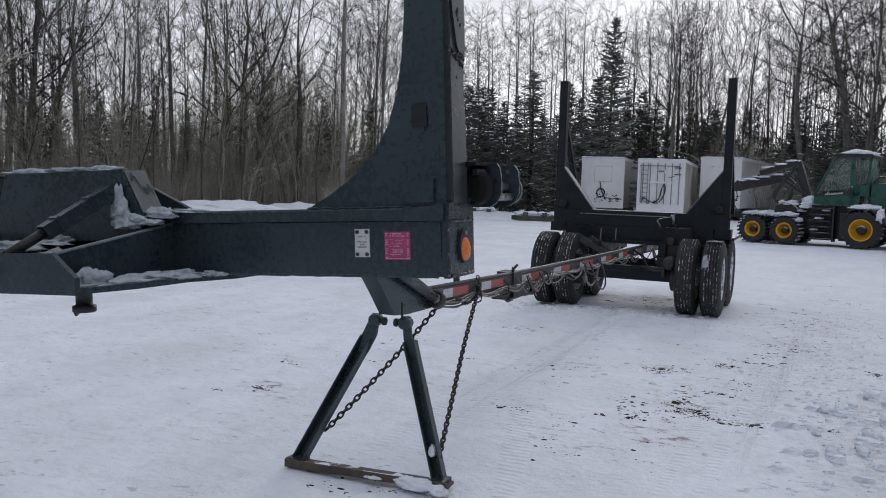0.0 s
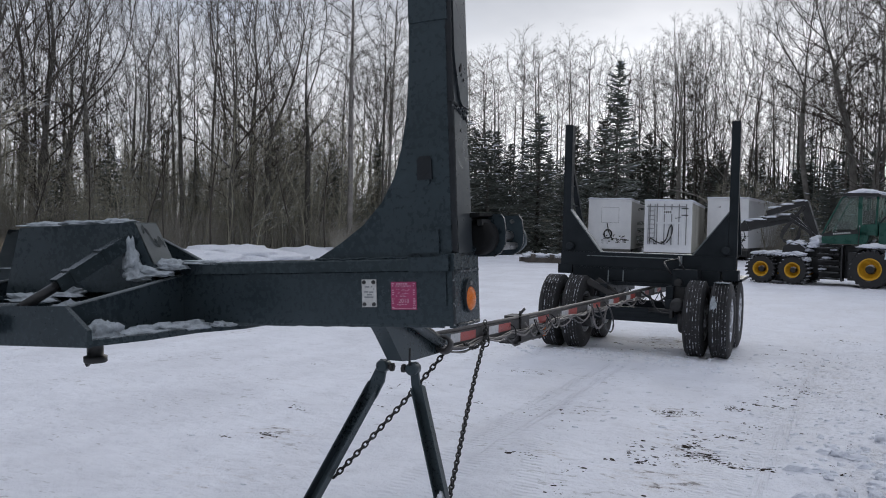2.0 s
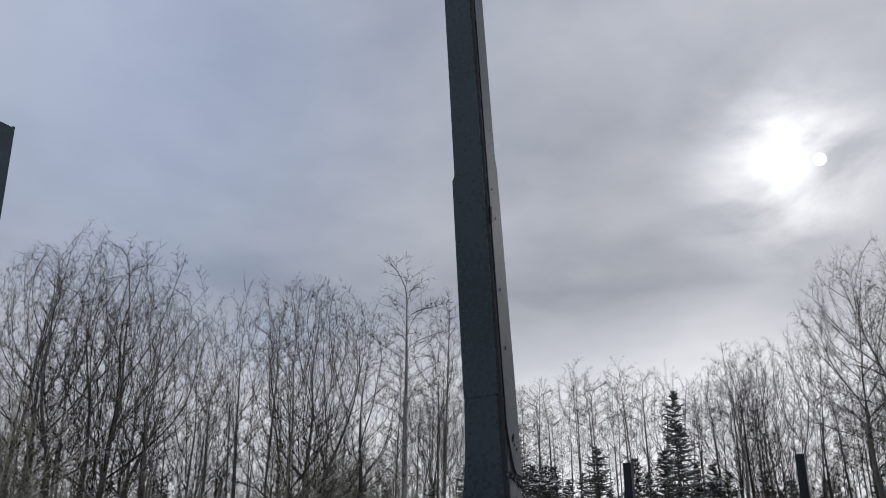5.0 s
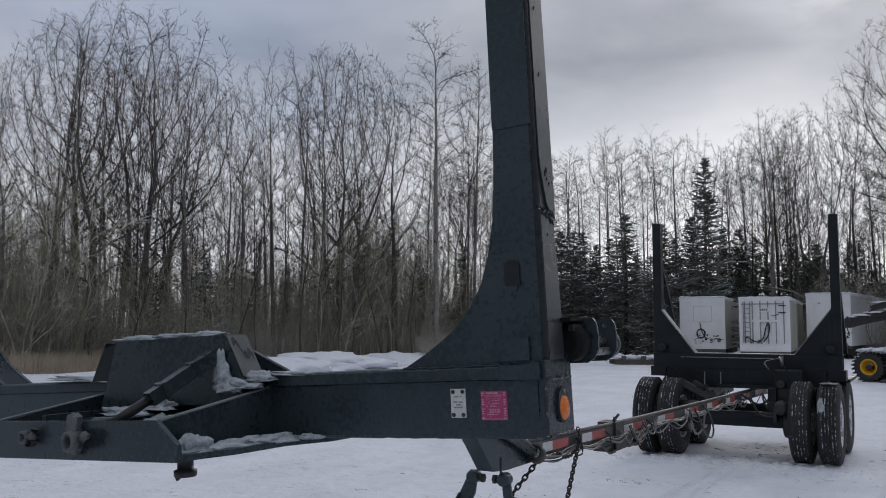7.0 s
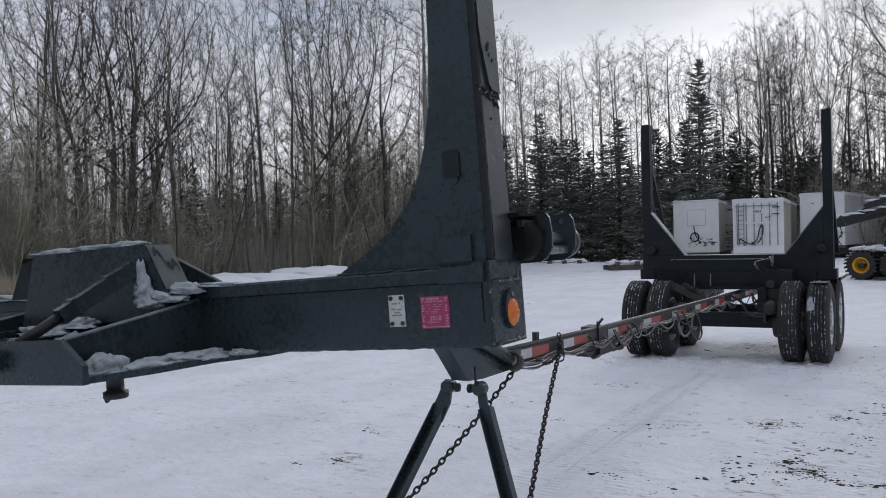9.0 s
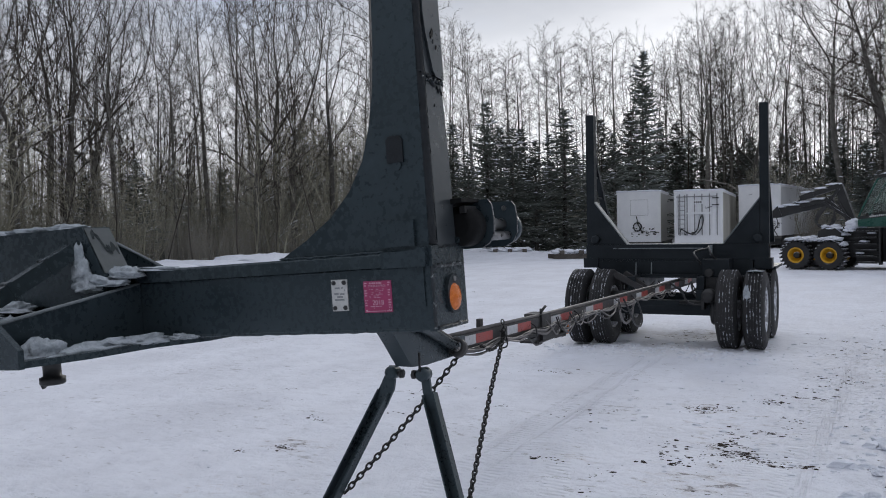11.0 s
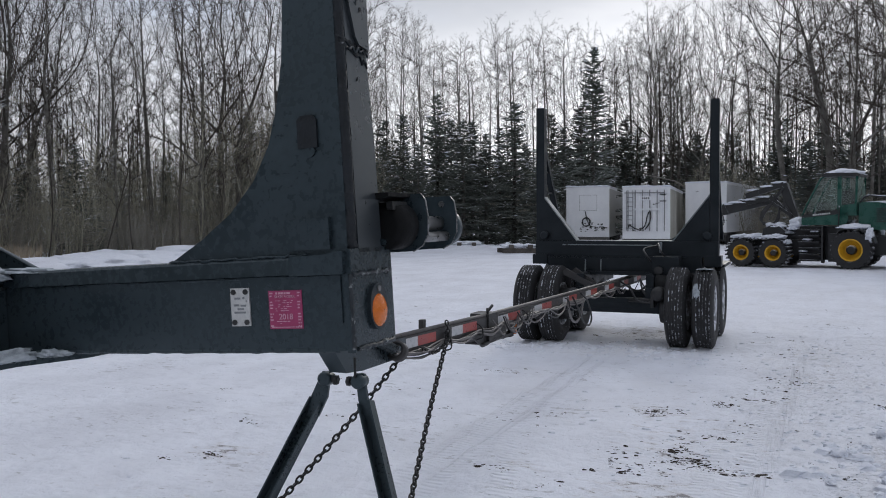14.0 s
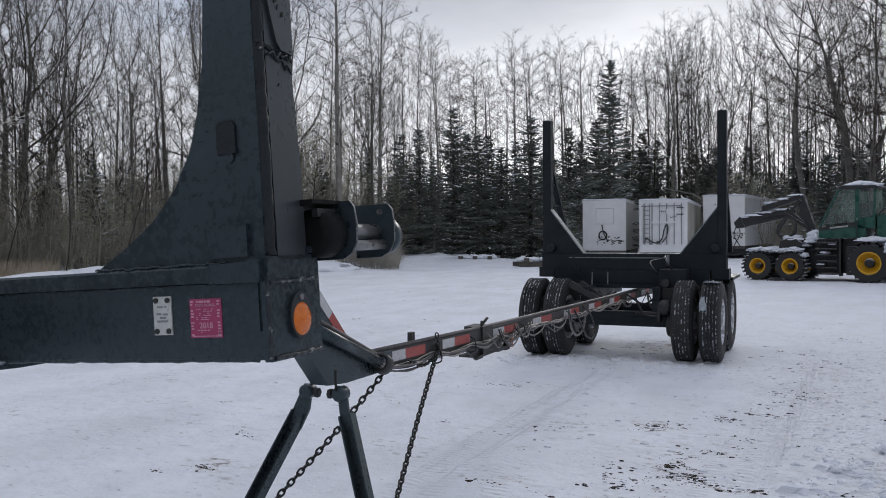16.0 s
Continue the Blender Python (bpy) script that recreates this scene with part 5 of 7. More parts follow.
for x, y, z, sx, sy, sz in ((0.44, 4.96, 0.02, 0.10, 0.05, 0.05), (0.36, 5.0, 0.02, 0.07, 0.05, 0.035), (0.55, 4.99, 0.0, 0.07, 0.05, 0.04), (0.462, 5.115, 0.16, 0.022, 0.02, 0.055), (0.17, 4.97, 0.02, 0.05, 0.02, 0.012)):
    heap("snow_patch", (x, y, z), (sx, sy, sz), SNOW_HEAP, rng, "snow caught on the stand's foot", flat=0.2)

link_bm = bmesh.new()
ring = []
for i in range(14):
    a = 2 * math.pi * i / 14
    c = Vector((0.0105 * math.cos(a), 0, 0.0185 * math.sin(a)))
    way = Vector((-0.0105 * math.sin(a), 0, 0.0185 * math.cos(a))).normalized()
    out = Vector((0, 1, 0)).cross(way)
    ring.append([link_bm.verts.new(c + (out * math.cos(k) + Vector((0, 1, 0)) * math.sin(k)) * 0.0045) for k in (2 * math.pi * q / 6 for q in range(6))])
for i in range(14):
    for k in range(6):
        link_bm.faces.new((ring[i][k], ring[i][(k + 1) % 6], ring[(i + 1) % 14][(k + 1) % 6], ring[(i + 1) % 14][k])).smooth = True
LINK = bpy.data.meshes.new("chain_link")
bmesh.ops.recalc_face_normals(link_bm, faces=link_bm.faces)
link_bm.to_mesh(LINK)
link_bm.free()
LINK.materials.append(CHAIN_IRON)


def chain(points, label, size=1.0):
    line = curve_points(points, 24)
    holder = base("chain", Matrix.Translation((0, 0, 0)), label, "chain", "chains of the stand")
    gone, pitch, k = 0.0, 0.028 * size, 0
    for a, b in zip(line, line[1:]):
        d = (b - a).length
        while gone <= d:
            p = a.lerp(b, gone / d)
            q = (b - a).to_track_quat("Z", "Y").to_matrix().to_4x4() @ pose(0, 0, 0, 0, 0, 90 * (k % 2) + 18)
            o = new("link", LINK)
            o.parent, o.matrix_local = holder, Matrix.Translation(p) @ q @ Matrix.Scale(size, 4)
            gone, k = gone + pitch, k + 1
        gone -= d


chain([(CX + 0.10, 5.80, 0.87), (0.01, 5.55, 0.60), (-0.125, 5.30, 0.365), (-0.225, 5.11, 0.20)], "dark steel chain from the neck to a stand leg", 1.3)
chain([(CX + 0.085, 6.58, 0.90), (0.24, 6.1, 0.60), (0.40, 5.5, 0.31), (0.512, 5.09, 0.13)], "dark steel chain from the reach to a stand leg", 1.3)
chain([(CX + 0.10, 6.15, 0.90), (CX + 0.09, 6.36, 0.842), (CX + 0.085, 6.56, 0.875)], "short slack of dark chain under the reach")
chain([(CX + 0.075, 6.60, 1.0), (CX + 0.09, 6.585, 0.95), (CX + 0.085, 6.58, 0.90), (CX + 0.095, 6.60, 0.885), (CX + 0.08, 6.57, 0.95)], "knot of dark chain hooked on the reach")

# ---------------------------------------------------------------- rear bogie with its bunk
bogie = base("rear_bogie", pose(0.0, 13.45, 0.0), "black tandem-axle log bogie with staked bunk and snowy dual tyres", "log bogie")
HALF = 1.262
bunk_beam = part("bunk_beam", boxes(((-HALF, -0.11, 1.135), (HALF, 0.11, 1.352))), BOGIE_PAINT, bogie, bevel=0.006)
part("beam_rib", boxes(((-0.86, -0.125, 1.292), (0.40, -0.11, 1.304))), GREY_PAINT, bunk_beam, "frosted steel lip on the bunk beam")
part("beam_rib", boxes(((0.50, -0.16, 1.20), (0.53, -0.11, 1.34))), GREY_PAINT, bunk_beam)
part("beam_top", boxes(((-0.66, -0.115, 1.352), (0.66, 0.115, 1.360))), GREY_PAINT, bunk_beam, "scuffed pale top of the bunk")
for s in (1, -1):
    out, inn = s * HALF, s * (HALF - 0.118)
    post = part("stake", prism(bmesh.new(), [(out, 1.15), (out, 3.26), (inn, 3.26), (inn, 1.15)], 1, -0.065, 0.065), BOGIE_PAINT, bogie, bevel=0.006)
    part("stake_foot", prism(bmesh.new(), [(inn - s * 0.002, 1.352), (inn - s * 0.002, 1.955), (s * 0.675, 1.352)], 1, -0.075, 0.075), BOGIE_PAINT, post, bevel=0.004)
    part("foot_edge", prism(bmesh.new(), [(inn - s * 0.002, 1.965), (inn - s * 0.002, 1.985), (s * 0.655, 1.352), (s * 0.672, 1.352)], 1, -0.085, 0.085), GREY_PAINT, post, "scuffed pale edge of the stake foot")
    part("rear_brace", prism(bmesh.new(), [(0.066, 2.72), (0.066, 2.60), (1.05, 1.35), (1.13, 1.35)], 0, inn + s * 0.01, inn + s * 0.09), BOGIE_PAINT, post, bevel=0.004)
    for z in (1.75, 2.05, 2.35):
        y = 0.066 + (2.66 - z) * 0.80
        part("brace_rung", pipe([(inn + s * 0.05, 0.06, z), (inn + s * 0.05, y, z)], 0.014, 8), BOGIE_PAINT, post)
    part("outer_pocket", boxes(((min(s * 1.08, s * 1.30), -0.13, 1.02), (max(s * 1.08, s * 1.30), 0.13, 1.16))), BOGIE_PAINT, bunk_beam, bevel=0.006)
    part("binder_hook", lathe(bmesh.new(), [(-0.17, 0.04), (-0.16, 0.06), (-0.11, 0.06)], (s * 1.12, 0, 1.43), 1, 16), BOGIE_PAINT, bunk_beam)
part("bunk_bolster", boxes(((-1.06, -0.16, 0.93), (1.06, 0.16, 1.136))), BOGIE_PAINT, bogie, bevel=0.008)
for s in (1, -1):
    part("side_frame", boxes(((s * 0.46 - 0.05, -0.72, 0.74), (s * 0.46 + 0.05, 1.25, 0.93))), BOGIE_PAINT, bogie, bevel=0.006)
for y in (-0.30, 0.35, 1.15):
    part("cross_member", boxes(((-0.46, y - 0.05, 0.895), (0.46, y + 0.05, 0.940))), BOGIE_PAINT, bogie, bevel=0.005)
part("front_apron", boxes(((-1.02, -0.19, 0.900), (0.50, -0.17, 1.12))), BOGIE_PAINT, bogie, bevel=0.004)
for x in (-0.52, -0.30):
    part("apron_rib", prism(bmesh.new(), [(-0.19, 1.10), (-0.19, 0.905), (-0.22, 0.905)], 0, x, x + 0.014), GREY_PAINT, bogie)
for off in (0.0, 0.11):
    part("slack_arm", prism(bmesh.new(), [(-0.74 + off, 0.94), (-0.66 + off, 1.0), (-0.30 + off * 0.4, 0.80), (-0.38 + off * 0.4, 0.765)], 1, -0.74 + off, -0.67 + off), REACH_PAINT, bogie, "dirty diagonal slack arm", bevel=0.004)
part("side_box", boxes(((0.46, -0.52, 0.90), (0.80, -0.14, 1.16))), BOGIE_PAINT, bogie, "black valve box", bevel=0.01)
part("valve", pipe([(0.55, -0.60, 0.98), (0.55, -0.48, 0.98)], 0.055, 12), DARK_STEEL, bogie)
part("brake_chamber", lathe(bmesh.new(), [(-0.99, 0.05), (-0.97, 0.09), (-0.88, 0.095), (-0.80, 0.09), (-0.78, 0.05)], (0.60, 0, 0.70), 1, 18), DARK_STEEL, bogie)
part("brake_chamber", lathe(bmesh.new(), [(-0.99, 0.05), (-0.97, 0.09), (-0.88, 0.095), (-0.80, 0.09), (-0.78, 0.05)], (-0.52, 0, 0.66), 1, 18), DARK_STEEL, bogie)

# wheels: one dual tyre as a pattern, the others share its mesh
R, W = 0.515, 0.262
profile = [(-W / 2 + 0.03, 0.285), (-W / 2, 0.33), (-W / 2 - 0.006, 0.41), (-W / 2 + 0.012, R - 0.035), (-W / 2 + 0.03, R - 0.008)]
tread = -W / 2 + 0.034
while tread < W / 2 - 0.04:
    profile += [(tread, R, 0), (tread + 0.027, R, 0), (tread + 0.029, R - 0.010, 1), (tread + 0.037, R - 0.010, 1), (tread + 0.039, R, 0)]
    tread += 0.039
profile += [(W / 2 - 0.03, R - 0.008, 0), (W / 2 - 0.012, R - 0.035), (W / 2 + 0.006, 0.41), (W / 2, 0.33), (W / 2 - 0.03, 0.285)]
tyre_mesh = lathe(bmesh.new(), profile, (0, 0, 0), 0, 56)
bmesh.ops.delete(tyre_mesh, geom=[f for f in tyre_mesh.faces if len(f.verts) > 4], context="FACES_ONLY")
rim_profile = [(0.125, 0.06), (0.128, 0.11), (0.06, 0.13), (0.045, 0.20), (0.06, 0.255), (0.105, 0.272), (0.118, 0.292), (-0.118, 0.292), (-0.105, 0.272), (-0.05, 0.26), (-0.05, 0.06)]
RIM_WHITE = material("snowy_steel_rim", (0.20, 0.20, 0.21), (0.42, 0.43, 0.45), rough=0.5, scale=8, fine=50, bump=0.1, speck=(0.72, 0.74, 0.79), speck_cut=0.5, speck_scale=9)
tyre_data, rim_data = None, None
wrng = random.Random(3)
for y, axle in ((-0.66, 1), (0.62, 2)):
    axle_ob = part("axle", lathe(bmesh.new(), [(-0.95, 0.05), (-0.90, 0.075), (-0.35, 0.075), (-0.18, 0.085), (0.18, 0.085), (0.35, 0.075), (0.90, 0.075), (0.95, 0.05)], (0, y, R), 0, 18), BOGIE_PAINT, bogie)
    part("axle_beam", boxes(((-0.62, y - 0.075, R - 0.09), (0.62, y + 0.075, R + 0.10))), BOGIE_PAINT, axle_ob, bevel=0.01)
    for s in (1, -1):
        part("spring_hanger", boxes(((s * 0.46 - 0.045, y - 0.12, 0.55), (s * 0.46 + 0.045, y + 0.12, 0.76))), BOGIE_PAINT, axle_ob, bevel=0.008)
        part("brake_drum", lathe(bmesh.new(), [(s * 0.60, 0.20), (s * 0.62, 0.215), (s * 0.78, 0.215), (s * 0.79, 0.19)], (0, y, R), 0, 24), DARK_STEEL, axle_ob)
        for x in (0.825, 1.155):
            if tyre_data is None:
                wheel = part("wheel", tyre_mesh, [RUBBER, SNOWY_GROOVE], bogie, "black ribbed truck tyre with snow in the grooves", smooth=True)
                rim = part("rim", lathe(bmesh.new(), rim_profile, (0, 0, 0), 0, 32), RIM_WHITE, wheel, "snow-dusted steel rim")
                tyre_data, rim_data = wheel.data, rim.data
            else:
                wheel = new("wheel", tyre_data)
                wheel.parent = bogie
                rim = new("rim", rim_data)
                rim.parent = wheel
                wheel["label"], rim["label"] = "black ribbed truck tyre with snow in the grooves", "snow-dusted steel rim"
            m = pose(s * x, y, R, wrng.uniform(0, 360), 0, 0)
            wheel.matrix_local = m
            if s < 0:
                rim.matrix_local = pose(0, 0, 0, 0, 0, 180)
part("mud_arch", boxes(((1.04, 0.20, 0.99), (1.32, 1.30, 1.03))), BOGIE_PAINT, bogie, bevel=0.006)
lattice = bmesh.new()
pts = [(-0.40 + 0.11 * i, -0.25, 0.62 if i % 2 else 0.84) for i in range(8)]
tube(lattice, pts, 0.013, 6)
part("spring_lattice", lattice, BOGIE_PAINT, bogie)
for pts in ([(0.3, -0.5, 0.85), (0.38, -0.7, 0.70), (0.50, -0.75, 0.62)], [(-0.2, -0.45, 0.85), (-0.35, -0.6, 0.70), (-0.5, -0.75, 0.68)], [(0.1, -0.9, 0.86), (0.3, -0.75, 0.72), (0.42, -0.5, 0.80)]):
    part("brake_hose", pipe(curve_points(pts, 6), 0.014, 6), BLACK_HOSE, bogie)

heap("snow_patch", (1.085, 12.318, 0.72), (0.036, 0.012, 0.13), OLD_SNOW, rng, "cake of snow stuck to a tyre tread", flat=1.0, wild=0.5, often=2.5)
heap("snow_patch", (1.16, 12.66, 1.018), (0.09, 0.08, 0.010), OLD_SNOW, rng, "snow lying on a tyre", flat=0.6, wild=0.5, often=2.5)
for s in (1, -1):
    for k in range(4):
        line = [(-0.55 + 0.08 * k, 0.660 + 0.022 * k), (-0.02, 0.690 + 0.022 * k), (0.52 - 0.08 * k, 0.660 + 0.022 * k)]
        bm = bmesh.new()
        rows = []
        for y, z in line:
            rows.append([bm.verts.new((s * 0.46 + dx, y, z + dz)) for dx, dz in ((-0.04, 0.0), (0.04, 0.0), (0.04, 0.018), (-0.04, 0.018))])
        for a, b in zip(rows, rows[1:]):
            for q in range(4):
                bm.faces.new((a[q], a[(q + 1) % 4], b[(q + 1) % 4], b[q]))
        bm.faces.new(rows[0]), bm.faces.new(rows[-1])
        part("spring_leaf", bm, DARK_STEEL, bogie)
for pts in ([(0.46, -0.62, 1.10), (0.42, -0.70, 1.18), (0.36, -0.55, 1.26), (0.50, -0.30, 1.30)], [(0.62, -0.50, 1.16), (0.58, -0.58, 1.24), (0.52, -0.40, 1.33)], [(0.0, -0.98, 0.80), (-0.25, -0.92, 0.64), (-0.48, -0.90, 0.66)],
            [(0.22, -0.85, 0.80), (0.34, -0.88, 0.60), (0.55, -0.85, 0.58)], [(0.66, -0.62, 0.92), (0.70, -0.78, 0.80), (0.62, -0.95, 0.72)]):
    part("brake_hose", pipe(curve_points(pts, 6), 0.013, 6), BLACK_HOSE, bogie)
part("camshaft_tube", pipe([(0.20, -0.78, 0.60), (0.62, -0.78, 0.60)], 0.028, 10), DARK_STEEL, bogie)
part("slack_adjuster", boxes(((0.50, -0.92, 0.52), (0.54, -0.74, 0.70))), DARK_STEEL, bogie, bevel=0.01)
part("valve_bracket", boxes(((0.50, -0.60, 0.62), (0.66, -0.50, 0.92))), DARK_STEEL, bogie, bevel=0.01)

# ---------------------------------------------------------------- parked van trailers
def along(bearing, far, z=0.0, eye=(2.33, 1.0)):
    """A place that lies far metres off in a bearing from where the walk begins."""
    a = radians(bearing)
    return Vector((eye[0] + far * math.sin(a), eye[1] + far * math.cos(a), z))


def van(left, right, far, turn, top, floor, length, label, side=None):
    """A van body that shows its rear end between two bearings."""
    a, b = along(left, far), along(right, far)
    width = (b - a).length
    v = base("van_trailer", Matrix.Translation(a) @ pose(0, 0, 0, 0, 0, -turn), label, "van trailer", "white van trailers")
    body = part("side_wall", boxes(((0, 0.03, floor), (width, length, top - 0.10))), side or VAN_SIDE, v, "grimy side walls in a darker tone than the rear", bevel=0.02)
    rear = part("rear_wall", boxes(((0.0, -0.02, floor), (width, 0.028, top - 0.10))), VAN_WHITE, v, "white rear panel", bevel=0.015)
    roof = part("roof_cap", boxes(((-0.02, -0.04, top - 0.10), (width + 0.02, length + 0.02, top))), VAN_WHITE, v, bevel=0.03)
    bm = bmesh.new()
    n = 24
    rows = []
    for j in range(8):
        rows.append([bm.verts.new((-0.03 + (width + 0.06) * i / n, -0.05 + (length + 0.05) * j / 7, top + 0.06 + 0.05 * (0.5 + noise.noise(Vector((i * 0.35, j * 0.9 + far, 4)))) * (0.2 if i in (0, n) else 1))) for i in range(n + 1)])
    for r, q in zip(rows, rows[1:]):
        for i in range(n):
            bm.faces.new((r[i], r[i + 1], q[i + 1], q[i]))
    ext = bmesh.ops.extrude_face_region(bm, geom=bm.faces[:])
    for e in ext["geom"]:
        if isinstance(e, bmesh.types.BMVert):
            e.co.z = top - 0.005
    snow = part("roof_snow", bm, SNOW_HEAP, v, "layer of snow on the roof", smooth=True)
    for x in (0.03, width - 0.09):
        part("corner_post", boxes(((x, -0.045, floor - 0.05), (x + 0.06, -0.018, top - 0.06))), VAN_WHITE, v, bevel=0.006)
    part("sill", boxes(((0.0, -0.06, floor - 0.16), (width, 0.10, floor))), VAN_MUD, v, "dark grimy rear sill", bevel=0.01)
    under = part("chassis", boxes(((0.4, 0.2, floor - 0.45), (width - 0.4, length - 0.3, floor))), MACHINE_BLACK, v, bevel=0.02)
    for y in (1.2, 2.5):
        for x in (0.25, width - 0.25):
            part("wheel", lathe(bmesh.new(), [(x - 0.13, 0.2), (x - 0.13, 0.44), (x - 0.10, 0.50), (x + 0.10, 0.50), (x + 0.13, 0.44), (x + 0.13, 0.2)], (0, y, 0.5), 0, 24), RUBBER, v)
    # black sheet added across the gap for the darkness under the body
    part("skirt", boxes(((0.05, 0.1, 0.25), (width - 0.05, 0.16, floor - 0.16))), MACHINE_BLACK, v)
    return v, width


def coil(v, x, z, r, turns, lead=0.0, lead_x=0.0):
    """A hank of black cable hung on a rear wall."""
    crng = random.Random(int(x * 100 + z * 10))
    pts = [(x + lead_x, -0.05, z + lead)] if lead else []
    for i in range(turns * 10 + 1):
        a = math.pi / 2 + 2 * math.pi * i / 10
        k = r * (1 + crng.uniform(-0.10, 0.10))
        pts.append((x + k * math.cos(a), -0.05 - 0.01 * (i // 10), z + k * 1.1 * math.sin(a)))
    pts += [(x + r * 0.9, -0.06, z - r * 0.9), (x + r * 1.4, -0.06, z - r * 1.7)]
    return part("cable", pipe(curve_points(pts, 3), 0.030, 6), BLACK_HOSE, v, "hank of black cable")


def marks(v, x0, x1, z0, z1, count, seed, mat=None, size=(0.04, 0.16)):
    """Grime and unreadable small print as patches a little proud of the wall."""
    mrng = random.Random(seed)
    for _ in range(count):
        x, z, w, h = mrng.uniform(x0, x1), mrng.uniform(z0, z1), mrng.uniform(*size), mrng.uniform(0.02, 0.07)
        part("grime_patch", boxes(((x, -0.028, z), (x + w, -0.0215, z + h))), mat or VAN_MUD, v)


# the first van's side wall has its shade put into the grey
v1, w1 = van(-14.42, -11.62, 50.0, -6.5, 3.40, 0.55, 13.0, "white van trailer with snowy roof and coiled cable behind", VAN_SHADED_SIDE)
bm = bmesh.new()
for lo, hi in (((0.75, -0.03, 2.05), (1.75, -0.022, 2.07)), ((0.75, -0.03, 2.93), (1.75, -0.022, 2.95)), ((0.75, -0.03, 2.07), (0.77, -0.022, 2.93)), ((1.73, -0.03, 2.07), (1.75, -0.022, 2.93))):
    box(bm, lo, hi)
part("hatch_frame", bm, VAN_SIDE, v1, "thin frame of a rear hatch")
coil(v1, 1.15, 1.42, 0.22, 3, 0.60, -0.06)
marks(v1, 0.75, 2.1, 0.85, 1.35, 30, 2)
marks(v1, 1.6, 2.3, 0.95, 1.12, 12, 6)
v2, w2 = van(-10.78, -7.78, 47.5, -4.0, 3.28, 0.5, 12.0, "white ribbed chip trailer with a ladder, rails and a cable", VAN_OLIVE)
for i in range(13):
    x = 0.10 + i * (w2 - 0.2) / 12
    part("rib", boxes(((x - 0.025, -0.075, 0.92), (x + 0.025, -0.021, 3.12))), VAN_GREY if i % 2 else VAN_WHITE, v2)
for x in (0.22, 0.55):
    part("ladder_rail", pipe([(x, -0.12, 0.95), (x, -0.12, 3.1)], 0.022, 6), VAN_GREY, v2)
for i in range(9):
    part("ladder_rung", pipe([(0.22, -0.12, 1.05 + i * 0.24), (0.55, -0.12, 1.05 + i * 0.24)], 0.018, 6), VAN_GREY, v2)
part("cross_rail", boxes(((0.66, -0.13, 2.05), (1.95, -0.085, 2.14))), VAN_WHITE, v2, bevel=0.01)
part("cross_rail", boxes(((0.12, -0.12, 2.95), (2.2, -0.085, 3.0))), VAN_GREY, v2, bevel=0.01)
part("number_board", boxes(((0.98, -0.10, 2.58), (1.48, -0.085, 2.78))), VAN_WHITE, v2)
bm = bmesh.new()
for i in range(4):
    box(bm, (1.03 + i * 0.105, -0.108, 2.63), (1.10 + i * 0.105, -0.101, 2.73))
part("board_print", bm, VAN_MUD, v2)
for z in (2.50, 2.86):
    part("latch", boxes(((1.95, -0.12, z), (2.30, -0.085, z + 0.05))), MACHINE_BLACK, v2)
part("latch_bar", pipe([(1.62, -0.11, 2.44), (1.62, -0.11, 2.34), (1.95, -0.11, 2.44)], 0.02, 6), MACHINE_BLACK, v2)
part("cable", pipe(curve_points([(0.30, -0.14, 1.08), (0.38, -0.15, 1.25), (0.62, -0.15, 1.1), (0.95, -0.15, 1.0), (1.2, -0.15, 1.25), (1.32, -0.15, 1.75), (1.45, -0.15, 1.98), (1.5, -0.15, 1.7), (1.4, -0.15, 1.3), (1.2, -0.15, 1.02)], 5), 0.034, 6), BLACK_HOSE, v2, "black cable draped over the rear wall")
marks(v2, 0.2, 1.2, 0.92, 1.05, 10, 3)
v3, w3 = van(-6.84, -4.30, 53.0, 5.5, 3.66, 0.75, 13.0, "tall white van trailer with a snow-covered roof", VAN_PALE)
marks(v3, 1.35, 2.25, 1.10, 1.55, 46, 8)
marks(v3, 0.6, 0.8, 3.1, 3.16, 3, 9)

# ---------------------------------------------------------------- harvester
TYRE_LUG = material("lugged_tyre", (0.012, 0.012, 0.013), (0.03, 0.03, 0.031), rough=0.8, scale=5, fine=40, bump=0.4, depth=0.01, snow=0.35, snow_scale=4)
hv = base("forestry_harvester", pose(0.50, 32.0, 0, 0, 0, -13) @ Matrix.Diagonal((0.87, 0.87, 0.87, 1)), "dark green wheeled forestry harvester with yellow rims, snow-covered, its boom folded", "harvester")


